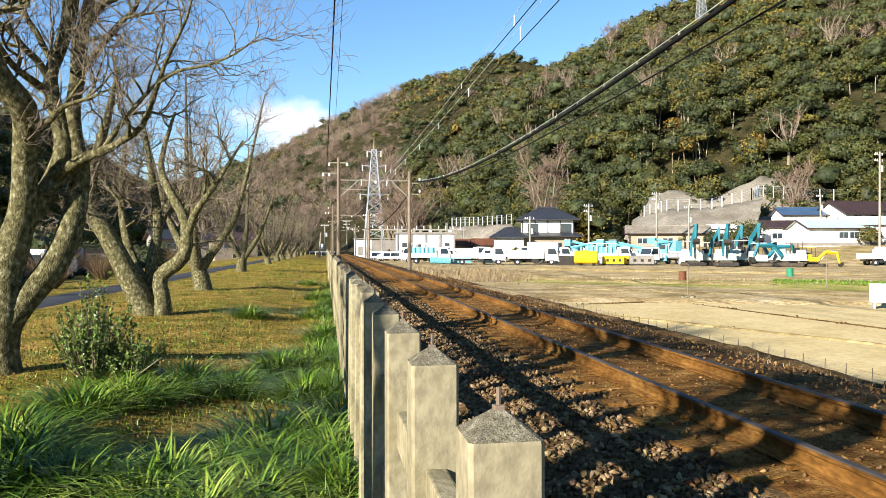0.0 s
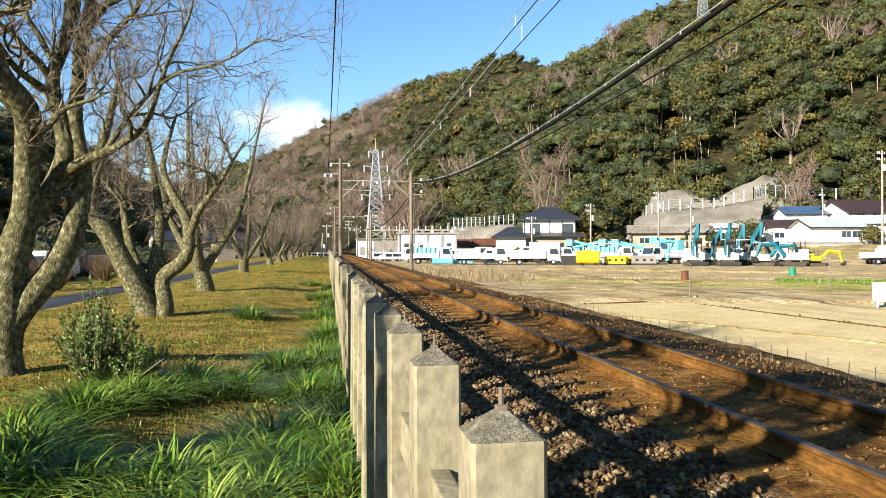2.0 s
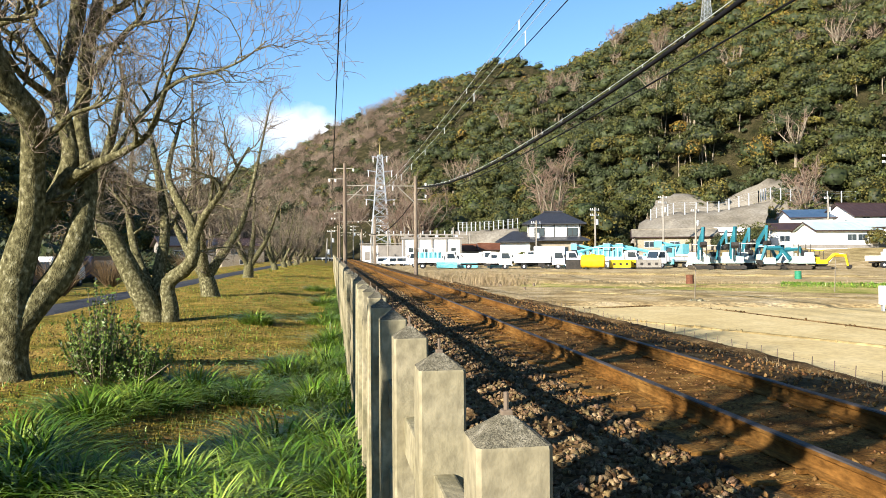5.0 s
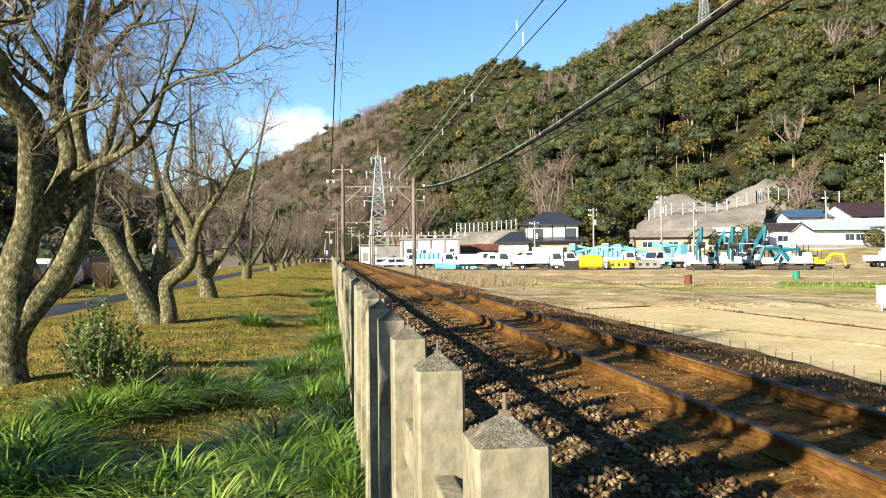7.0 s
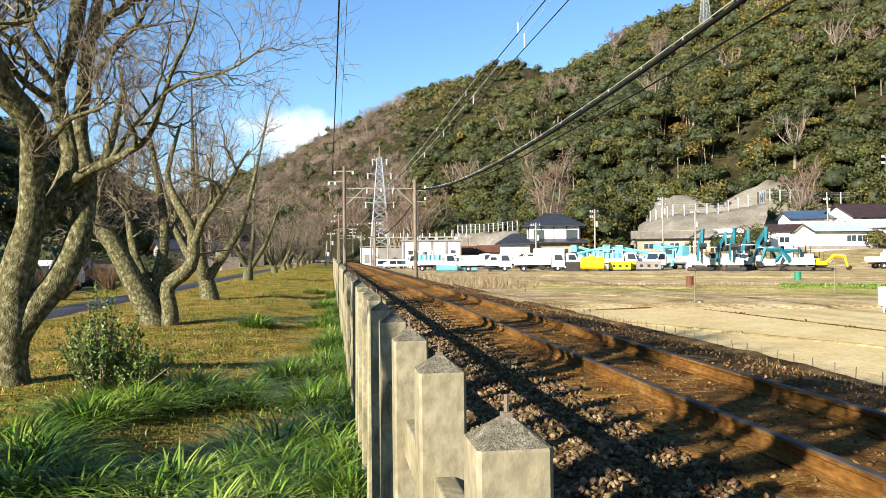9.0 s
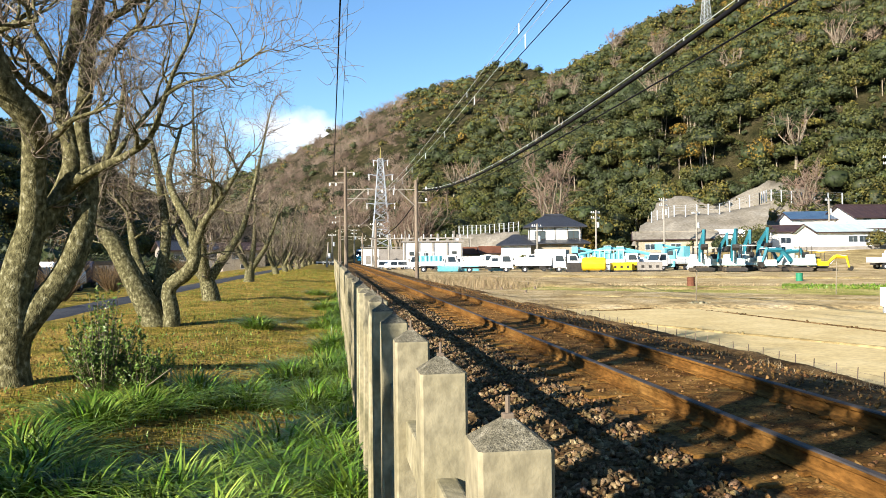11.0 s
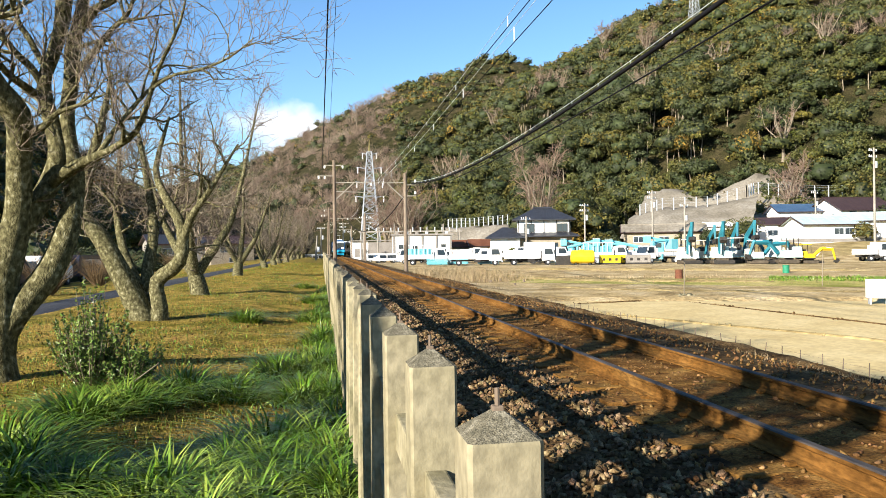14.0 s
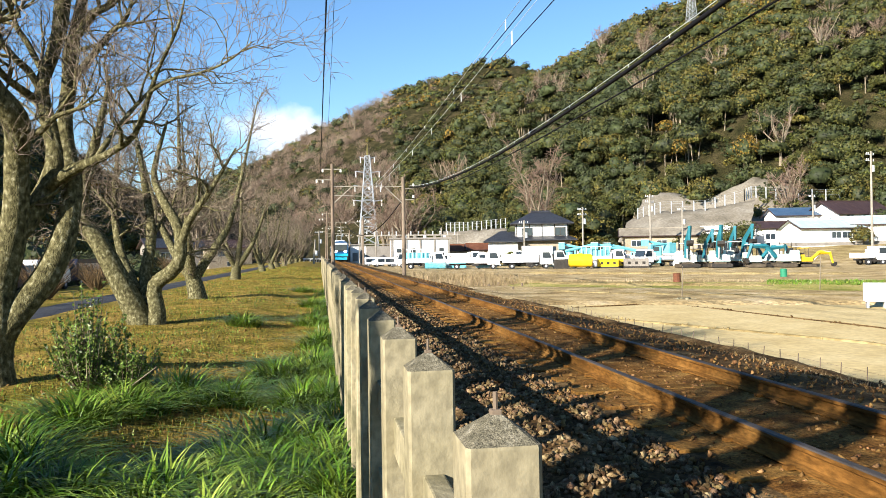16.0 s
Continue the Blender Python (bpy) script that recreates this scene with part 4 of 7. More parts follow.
def forest():
    rng = np.random.default_rng(9)
    n = 260000
    a = rng.uniform(radians(-27), radians(45), n)
    r = np.sqrt(rng.uniform(120 ** 2, 1000 ** 2, n))
    pts = np.stack([r * np.sin(a), r * np.cos(a), r], -1)
    h = ridge_height(pts[:, 0], pts[:, 1])
    keep = (h > -4) & (pts[:, 2] > 142) & ((pts[:, 0] > 16) | (pts[:, 0] < -24) | (h > 12) | (pts[:, 2] > 300))
    bear = np.degrees(np.arctan2(pts[:, 0], pts[:, 1]))
    keep &= ~((bear > 22.3) & (bear < 39.5) & (pts[:, 2] < 174))
    pts = pts[keep]
    # only the slope that faces the valley
    e = 4.0
    gx = (ridge_height(pts[:, 0] + e, pts[:, 1]) - ridge_height(pts[:, 0] - e, pts[:, 1])) / (2 * e)
    gy = (ridge_height(pts[:, 0], pts[:, 1] + e) - ridge_height(pts[:, 0], pts[:, 1] - e)) / (2 * e)
    facing = (gx * pts[:, 0] + gy * pts[:, 1]) / pts[:, 2]
    pts = pts[(facing > -0.1) | (pts[:, 2] < 300)]
    # thinner planting with distance
    share = np.where(pts[:, 2] < 260, 0.20, np.where(pts[:, 2] < 400, 0.14, np.where(pts[:, 2] < 600, 0.085, 0.04)))
    pts = pts[rng.uniform(0, 1, len(pts)) < share]
    x, y, r = pts.T
    n = len(pts)
    z = ground_height(x, y)
    size = (2.1 + 3.5 * rng.uniform(0, 1, n) ** 1.8) * np.where(r > 600, 1.25, 1.0)
    patch = np.sin(x * 0.05 + 1.2 * np.sin(y * 0.021)) + np.sin(y * 0.037 + 1)
    tall = np.where(r < 225, rng.uniform(-1.2, 3.0, n) + 3.5 * (patch > 0.7), np.where(r < 400, rng.uniform(-1.5, 1.6, n), rng.uniform(-3.2, -0.6, n)))
    ang = np.degrees(np.arctan2(x, y))
    grove = (r < 222) & (ang > 23.8) & (ang < 28.8) | (r > 270) & (r < 310) & (ang > 15.3) & (ang < 19.0)
    tall = tall + np.where(grove, rng.uniform(3.0, 6.5, n), 0)
    place = np.stack([x, y, z + size * 0.55 + tall], -1)
    bear = x / y
    brown = (r > 235) & ((patch + rng.normal(0, 0.8, n) > 2.3) | ((bear < 0.10) & (x > -60) & (r > 200) & (rng.uniform(0, 1, n) < 0.78)) | (rng.uniform(0, 1, n) < 0.05))
    mood = 0.75 * np.sin(x * 0.021 + y * 0.013) + 0.6 * np.sin(x * 0.047 - y * 0.031 + 2) + rng.normal(0, 0.75, n)
    tone = np.digitize(mood, (-0.75, 0.35, 1.1, 1.6))
    # last tone in the list darkens the inner shell like shade inside the crown
    for lo, hi, lf, leaf in ((0, 225, 440, 0.28), (225, 300, 230, 0.35), (300, 420, 115, 0.46), (420, 2000, 48, 0.68)):
        s = ~brown & (r >= lo) & (r < hi)
        if s.any():
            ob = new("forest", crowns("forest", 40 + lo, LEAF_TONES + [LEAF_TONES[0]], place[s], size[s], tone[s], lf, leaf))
            tagged(ob, "dense evergreen woodland covering the steep hillside", "forest", kind="stuff")
    ob = new("bare_woodland", bare_crowns("bare_woodland", 77, place[brown], size[brown] * 1.15, 105, 0.06))
    tagged(ob, "leafless brown winter trees among the evergreens", "forest", kind="stuff")
    a = rng.uniform(radians(8), radians(42), 900)
    d = rng.uniform(172, 240, 900)
    ux, uy = d * np.sin(a), d * np.cos(a)
    ok = ridge_height(ux, uy) > 4
    low = np.stack([ux, uy, ground_height(ux, uy) + 0.2], -1)[ok]
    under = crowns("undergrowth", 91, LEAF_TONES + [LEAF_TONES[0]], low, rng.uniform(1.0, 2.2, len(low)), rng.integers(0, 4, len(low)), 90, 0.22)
    tagged(new("undergrowth", under), "leafy undergrowth below the woodland trees", "forest", kind="stuff")
    edge = ((r < 300) & (x > 16) & (rng.uniform(0, 1, n) < 0.4)) | grove
    stems = []
    for (px, py, _), pz, top in zip(pts[edge], z[edge], place[edge][:, 2]):
        lx, ly = rng.normal(0, 0.7, 2)
        stems.append([(np.array([px, py, pz - 0.5]), 0.19), (np.array([px + lx * 0.4, py + ly * 0.4, (pz + top) / 2]), 0.15), (np.array([px + lx, py + ly, top + 0.8]), 0.09)])
    tagged(new("forest_stems", tubes("forest_stems", stems, 4, M_PALEBARK)), "pale trunks at the lower edge of the wood", "forest", kind="stuff")


forest()

# ---- grass and shrubs beside the fence ----
def blades(name, roots, height, width, lean, mats, seed, segs=3, heading=None):
    """Bent tapering blades as quads; roots n x 3."""
    rng = np.random.default_rng(seed)
    n = len(roots)
    a = rng.uniform(0, 2 * np.pi, n) if heading is None else heading
    d = np.stack([np.cos(a), np.sin(a), np.zeros(n)], -1)
    side = np.stack([-np.sin(a), np.cos(a), np.zeros(n)], -1)
    ln = lean * rng.uniform(0.3, 1.3, n)
    quads = []
    for s in range(segs):
        row = []
        for t in (s / segs, (s + 1) / segs):
            c = roots + d * (ln * height * t * t)[:, None]
            c[:, 2] += height * (t - 0.42 * np.minimum(1.1, ln) * t * t * t)
            w = width * (1 - t) ** 0.7 + 0.0003
            row.append((c - side * w[:, None], c + side * w[:, None]))
        quads.append(np.stack([row[0][0], row[0][1], row[1][1], row[1][0]], 1))
    q = np.stack(quads, 1).reshape(-1, 4, 3)
    ring = np.arange(n)[:, None] * (2 * (segs + 1))
    v = np.zeros((n, segs + 1, 2, 3))
    for s in range(segs):
        v[:, s, 0], v[:, s, 1] = quads[s][:, 0], quads[s][:, 1]
    v[:, segs, 0], v[:, segs, 1] = quads[-1][:, 3], quads[-1][:, 2]
    f_ = np.stack([np.stack([ring[:, 0] + 2 * s, ring[:, 0] + 2 * s + 1, ring[:, 0] + 2 * s + 3, ring[:, 0] + 2 * s + 2], -1) for s in range(segs)], 1).reshape(-1, 4)
    return indexed_mesh(name, v.reshape(-1, 3), f_, mats)


def ground_points(x, y):
    return np.stack([x, y, ground_height(x, y) - 0.01], -1)


def tuft(x, y, radius, count, height, seed, label):
    rng = np.random.default_rng(seed)
    r = radius * np.sqrt(rng.uniform(0, 1, count))
    a = rng.uniform(0, 6.283, count)
    roots = ground_points(x + 0.75 * r * np.cos(a), y + 0.75 * r * np.sin(a))
    h = height * rng.uniform(0.5, 1.2, count) * (1 - 0.35 * r / radius)
    me = blades("grass_tuft", roots, h, rng.uniform(0.007, 0.013, count), 1.8, [M_BLADE], seed, 5, a + rng.normal(0, 0.7, count))
    return tagged(new("grass_tuft", me), label, "grass", "grass tufts")


def leaf_cards(centres, size, seed, axis=None):
    rng = np.random.default_rng(seed)
    n = len(centres)
    t = rng.normal(0, 1, (n, 3))
    t /= np.linalg.norm(t, axis=1, keepdims=True)
    b = np.cross(t, rng.normal(0, 1, (n, 3)))
    b /= np.linalg.norm(b, axis=1, keepdims=True)
    s = size * rng.uniform(0.6, 1.3, (n, 1))
    return np.stack([centres - t * s, centres - b * s * 0.45, centres + t * s, centres + b * s * 0.45], 1)


M_CLOVER = material("clover_leaf", [(0.11, 0.20, 0.02), (0.22, 0.31, 0.045)], 2.0, 0.6, fine=0.2, per="island", spread=0.18)
M_DEADLEAF = material("dead_leaf", [(0.13, 0.07, 0.025), (0.26, 0.15, 0.05), (0.42, 0.27, 0.11)], 3.0, 0.8, fine=0.2, per="island", spread=0.15)


def build_grass():
    rng = np.random.default_rng(12)
    tufts = [(-1.41, 7.75, 0.08), (-0.9, 7.67, 0.08), (-2.03, 6.49, 0.08), (-1.76, 7.0, 0.08), (-0.14, 9.65, 0.05), (-0.22, 7.43, 0.05), (0.06, 7.54, 0.02), (-0.08, 5.5, 0.05), (-0.41, 4.99, 0.05), (-0.69, 4.69, 0.08), (-0.94, 4.62, 0.08),
             (-0.21, 4.6, 0.05), (0.08, 5.01, 0.02), (-1.88, 5.11, 0.08), (-2.19, 5.57, 0.08), (-1.47, 4.5, 0.08), (-0.24, 16.24, 0.04), (-0.05, 12.3, 0.02), (-0.32, 21.72, 0.04), (-1.58, 15.37, 0.08), (0.09, 6.11, 0.02), (0.03, 4.45, 0.02), (-0.44, 4.24, 0.05), (-0.64, 4.02, 0.05), (-1.03, 4.33, 0.05), (-1.34, 4.69, 0.08), (-1.82, 4.56, 0.08), (-0.55, 9.25, 0.05), (0.19, 4.29, 0.0), (-0.79, 30.25, 0.04), (-0.68, 5.19, 0.08), (-0.42, 5.71, 0.05)]
    for i, (x, y, z) in enumerate(tufts):
        x = min(x, 0.10)
        near = y < 5.5
        tuft(x, y, rng.uniform(0.30, 0.42) if near else rng.uniform(0.42, 0.56), 360, rng.uniform(0.30, 0.42) if near else rng.uniform(0.38, 0.5), 100 + i, "lush tuft of long green grass on the dry verge")
    # long grass against the fence
    n = 7000
    y = 0.6 + 30 * rng.uniform(0, 1, n) ** 1.8
    x = 0.15 - np.abs(rng.normal(0, 0.22, n))
    ok = rng.uniform(0, 1, n) < 0.35 + 0.65 * (np.sin(y * 1.7) + np.sin(y * 0.63 + 1) > -0.2)
    x, y = x[ok], y[ok]
    me = blades("long_grass", ground_points(x, y), rng.uniform(0.12, 0.32, len(x)), rng.uniform(0.004, 0.008, len(x)), 1.1, [M_BLADE], 3)
    tagged(new("long_grass", me), "long green grass growing along the fence foot", "grass", kind="stuff")
    # short turf, dry and green mixed
    for nm, cnt, mat, lab, seed, hi in (("dry_turf", 70000, M_DRYBLADE, "short dry yellow-brown winter turf", 21, 0.075), ("green_turf", 40000, M_BLADE, "short green turf among the dry grass", 22, 0.09)):
        r2 = np.random.default_rng(seed)
        y = 1.2 + 88 * r2.uniform(0, 1, cnt) ** 2.7
        x = r2.uniform(-1, 0.25, cnt) * np.minimum(1.2 + 0.42 * y, 9.5)
        x = np.where(x > 0.15, 0.1, x)
        ok = (x > -5.9) | (x < -8.1)
        if nm == "green_turf":
            ok &= (np.sin(x * 1.9 + 2 * np.sin(y * 0.8)) + np.sin(y * 1.3 + x)) > -0.1
        x, y = x[ok], y[ok]
        s = 1 + y * 0.05
        me = blades(nm, ground_points(x, y), r2.uniform(0.3, 1.0, len(x)) * hi * np.sqrt(s), r2.uniform(0.002, 0.004, len(x)) * s, 0.9, [mat], seed, 2)
        tagged(new(nm, me), lab, "grass", kind="stuff")
    n = 3000
    y = 1.5 + 24 * rng.uniform(0, 1, n) ** 1.8
    x = -rng.uniform(0.1, 1, n) * (0.8 + 0.4 * y)
    ok = x > -5.6
    c = ground_points(x[ok], y[ok]) + np.array([0, 0, 0.03])
    me = quads_mesh("fallen_leaves", leaf_cards(c, 0.026, 41), [M_DEADLEAF])
    tagged(new("fallen_leaves", me), "small brown fallen leaves scattered over the turf", "leaves", kind="stuff")
    n = 14000
    y = 1.6 + 30 * rng.uniform(0, 1, n) ** 1.9
    x = -rng.uniform(0.0, 1, n) * (0.9 + 0.42 * y)
    ok = (x > -5.9) & (np.sin(x * 2.3 + 1.5 * np.sin(y * 1.1)) + np.sin(y * 1.7 - x * 1.2) + rng.normal(0, 0.5, n) > 0.35)
    c = ground_points(x[ok], y[ok]) + np.array([0, 0, 0.045])
    me = quads_mesh("clover", leaf_cards(c, 0.022, 43), [M_CLOVER])
    tagged(new("clover", me), "low patches of small-leaved green clover in the turf", "clover", kind="stuff")
    # straw-coloured weeds along the far side of the line and on the verges
    n = 9000
    y = 4 + 110 * rng.uniform(0, 1, n) ** 1.2
    x = 5.2 + rng.uniform(0, 3.2, n)
    ok = (np.sin(y * 0.35) + np.sin(y * 0.9 + x) > 0.1)
    x, y = x[ok], y[ok]
    me = blades("verge_weeds", ground_points(x, y), rng.uniform(0.04, 0.15, len(x)), rng.uniform(0.002, 0.0045, len(x)), 0.7, [M_STRAW], 31, 2)
    tagged(new("verge_weeds", me), "low dry weeds on the soil bank beside the track", "grass", kind="stuff")
    n = 4200
    y = rng.uniform(42, 60, n)
    x = 6.2 + rng.uniform(0, 6.0, n) + (y - 42) * 0.05
    me = blades("tall_straw", ground_points(x, y), rng.uniform(0.2, 1.1, n) * rng.uniform(0.6, 1.0, n), rng.uniform(0.007, 0.018, n), 0.7, [M_STRAW], 32, 2)
    tagged(new("tall_straw", me), "clump of tall dry straw-coloured reeds beside the line", "grass", kind="stuff")
    # weeds on field edges
    n = 5000
    a = rng.uniform(radians(12), radians(42), n)
    r = rng.choice([40.5, 44.5, 50.0, 61.0, 64], n) + rng.normal(0, 0.9, n)
    x, y = r * np.sin(a), r * np.cos(a)
    me = blades("field_weeds", ground_points(x, y), rng.uniform(0.06, 0.25, n), rng.uniform(0.012, 0.03, n), 0.6, [M_STRAW], 33, 2)
    tagged(new("field_weeds", me), "dry weeds along the field edges", "grass", kind="stuff")
    n = 2500
    a = rng.uniform(radians(33), radians(40.5), n)
    r = rng.uniform(43, 50, n)
    x, y = r * np.sin(a), r * np.cos(a)
    me = blades("vegetable_rows", ground_points(x, y), rng.uniform(0.1, 0.3, n), rng.uniform(0.02, 0.05, n), 0.6, [M_BLADE], 34, 2)
    tagged(new("vegetable_rows", me), "green winter vegetables in a small plot", "crop", kind="stuff")


build_grass()


def upright_shrub(x, y, height, stems, seed, spread, label):
    rng = np.random.default_rng(seed)
    z = float(ground_height(np.array([x]), np.array([y]))[0])
    sh = empty("shrub", pose(x, y, z), label, "shrub")
    paths, leaves = [], []
    for i in range(stems):
        a, r = rng.uniform(0, 6.28), spread * math.sqrt(rng.uniform(0.02, 1))
        tall = i % 9 == 0
        h = height * (rng.uniform(0.9, 1.12) if tall else rng.uniform(0.45, 0.82))
        r *= 0.6 if tall else 1.0
        tip = np.array([r * math.cos(a), r * math.sin(a), h])
        p = [(np.array([tip[0] * 0.2, tip[1] * 0.2, 0.0]), 0.007), (np.array([tip[0] * 0.7, tip[1] * 0.7, h * 0.5]), 0.005), (tip, 0.002)]
        paths.append(p)
        for k in range(80):
            t = rng.uniform(0.04, 1)
            q = p[0][0] * (1 - t) ** 2 + 2 * p[1][0] * t * (1 - t) + tip * t * t
            leaves.append(q + rng.normal(0, 0.022 * (1.3 - t), 3))
    tagged(part("woody_base", tubes("woody_base", paths, 5, M_TWIG), None, sh), kind="stuff")
    part("foliage", quads_mesh("foliage", leaf_cards(np.array(leaves), 0.021, seed), [M_SHRUBLEAF]), None, sh, "small glossy dark green leaves")
    return sh


def build_shrubs():
    x, y, _ = (-2.31, 7.79, 0.1)
    upright_shrub(x, y, 1.0, 84, 5, 0.40, "young upright shrub with small dark green leaves in the grass")
    x, y, _ = (-2.03, 7.74, 0.1)
    upright_shrub(x + 0.1, y, 0.62, 60, 6, 0.36, "low leafy shrub with dark green leaves in the grass")
    for i, (x, y, s) in enumerate((((-9.0), 26.0, 1.5), (-10.0, 20.5, 1.8), (-9.4, 33.0, 1.3), (-10.5, 40, 1.6), (-11.5, 24, 1.9), (-10, 52, 1.6))):
        rng = np.random.default_rng(60 + i)
        z = float(ground_height(np.array([x]), np.array([y]))[0])
        b = empty("dry_bush", pose(x, y, z), "leafless dry brown bush on the bank beside the path", "bush", "dry bushes")
        ps = []
        for k in range(170):
            a, u = rng.uniform(0, 6.28), rng.uniform(0.1, 1.1)
            h = s * rng.uniform(0.5, 1.0)
            ps.append([(np.array([0.15 * math.cos(a), 0.15 * math.sin(a), 0]), 0.012), (np.array([u * 0.6 * math.cos(a), u * 0.6 * math.sin(a), h * 0.6]), 0.008), (np.array([u * s * 0.7 * math.cos(a + 0.4), u * s * 0.7 * math.sin(a + 0.4), h]), 0.003)])
        tagged(part("brushwood", tubes("brushwood", ps, 4, M_STEMS), None, b), kind="stuff")


M_STEMS = material("dry_stem", [(0.20, 0.13, 0.07), (0.34, 0.24, 0.13)], 1.0, 0.9, fine=0.2, per="island", spread=0.1)
build_shrubs()
# a fallen stick in the grass
part_stick = tubes("stick", [[((-1.99, 7.4, 0.12), 0.008), ((-1.78, 7.41, 0.3), 0.007), ((-1.58, 7.43, 0.45), 0.004)]], 6, M_PALEBARK)
tagged(new("stick", part_stick), "pale dry stick leaning in the grass tuft", "stick")


# ---- fields ----
def ground_sheet(name, corners, lift, mat, label, category, n=10):
    """A thin patch over the ground between four corners, its edges buried."""
    c = [np.array(q[:2], float) for q in corners]
    v, f_ = [], []
    for j in range(n + 1):
        for i in range(n + 1):
            s, t = i / n, j / n
            p = (c[0] * (1 - s) + c[1] * s) * (1 - t) + (c[3] * (1 - s) + c[2] * s) * t
            edge = i in (0, n) or j in (0, n)
            z = float(ground_height(np.array([p[0]]), np.array([p[1]]))[0])
            v.append((p[0], p[1], z + (-0.1 if edge else lift)))
    for j in range(n):
        for i in range(n):
            a = j * (n + 1) + i
            f_.append((a, a + 1, a + n + 2, a + n + 1))
    return tagged(new(name, mesh_from(name, v, f_, [mat], True)), label, category, kind="structure")


ground_sheet("field_bank", [(5.47, 27.24, -0.5), (21.28, 22.07, -0.5), (26.04, 27.0, -0.5), (7.37, 43.62, -0.5)], 0.12, M_YARD, "low grassy bank between two fields", "bank", 16)
ground_sheet("green_strip", [(8.01, 34.44, -0.5), (25.44, 26.38, -0.5), (35.13, 36.43, -0.5), (10.59, 45.51, -0.5)], 0.10, M_GREENFIELD, "strip of thin green grass beside the field", "field", 16)
ground_sheet("dirt_track", [(12.4, 49.85, -0.5), (35.7, 37.02, -0.5), (49.18, 51.01, -0.5), (15.42, 62.01, -0.5)], 0.06, M_YARD, "pale dirt track along the yard", "track", 16)


def earth_bund(line, width, height, mat, label, seed):
    """A low uneven bank of earth along a line, its edges buried, with clods on it."""
    rng = np.random.default_rng(seed)
    p = np.array([q[0] for q in limb_path([(x, y, 0, 1) for x, y in line])])[:, :2]
    seg = np.linalg.norm(np.diff(p, axis=0), axis=1)
    run = np.concatenate([[0], np.cumsum(seg)])
    n = max(20, int(run[-1] / 0.45))
    u = np.linspace(0, run[-1], n)
    px, py = np.interp(u, run, p[:, 0]), np.interp(u, run, p[:, 1])
    tx, ty = np.gradient(px), np.gradient(py)
    ln = np.hypot(tx, ty)
    nx, ny = -ty / ln, tx / ln
    prof = [(-1.0, -0.10), (-0.6, 0.35), (-0.2, 0.95), (0.2, 1.0), (0.65, 0.4), (1.0, -0.10)]
    v = []
    for i in range(n):
        taper = min(1.0, 0.2 + i * 0.15, 0.2 + (n - 1 - i) * 0.15)
        wob, hob = 1 + 0.10 * rng.normal(), 1 + 0.14 * rng.normal()
        for o, h in prof:
            x, y = px[i] + nx[i] * o * width * wob, py[i] + ny[i] * o * width * wob
            z = float(ground_height(np.array([x]), np.array([y]))[0])
            v.append((x, y, z + (h * height * hob * taper if h > 0 else h)))
    m = len(prof)
    f_ = [(i * m + j, i * m + j + 1, i * m + m + j + 1, i * m + m + j) for i in range(n - 1) for j in range(m - 1)]
    tagged(new("earth_bank", mesh_from("earth_bank", v, f_, [mat], True)), label, "earth bank", "earth banks", kind="structure")
    k = int(run[-1] * 5)
    i = rng.integers(0, n, k)
    o = rng.normal(0, 0.7, k) * width
    x, y = px[i] + nx[i] * o + rng.normal(0, 0.1, k), py[i] + ny[i] * o
    c = np.stack([x, y, ground_height(x, y) + height * np.maximum(0, 1 - np.abs(o) / width)], -1)
    tagged(new("clods", stone_mesh("clods", c, rng.uniform(0.015, 0.045, k), mat, seed)), "loose clods of earth along the field bank", "clods", kind="stuff")


earth_bund([(10.5, 36.4), (12.0, 32.3), (14.2, 30.0), (16.7, 28.1), (19.2, 27.0), (22.5, 25.4)], 0.65, 0.17, M_VERGE, "low weedy earth bank between the field and the green strip", 1)
# the next two ridges take a dark soil colour in place of their shadow
earth_bund([(8.8, 25.3), (10.7, 25.5), (13.4, 26.4)], 0.06, 0.045, M_BALLAST, "thin earth ridge across the tilled field, darkened as its shadow line", 2)
earth_bund([(13.0, 24.8), (13.3, 20.0), (13.6, 16.7), (13.8, 12.0)], 0.05, 0.03, M_BALLAST, "thin earth ridge along the tilled field, darkened as its shadow line", 3)
earth_bund([(8.2, 21.3), (9.5, 17.9), (10.5, 15.8), (11.2, 13.8), (11.9, 11.0)], 0.16, 0.04, M_VERGE, "low grassy ridge along the tilled field", 4)
earth_bund([(13.0, 58.0), (12.6, 50.0), (13.8, 42.7), (17.3, 38.6), (24.0, 34.5)], 0.9, 0.22, M_VERGE, "rough bank of earth and weeds beside the yard", 5)
earth_bund([(7.0, 46.0), (7.2, 36.0), (7.3, 28.0), (7.3, 20.0), (7.3, 8.0)], 0.45, 0.10, M_BALLAST, "dark soil bank between the track and the fields", 6)
earth_bund([(19.0, 69.0), (24.0, 62.0), (31.0, 54.5), (40.0, 48.0)], 0.9, 0.20, M_VERGE, "rough bank of earth at the edge of the yard", 7)
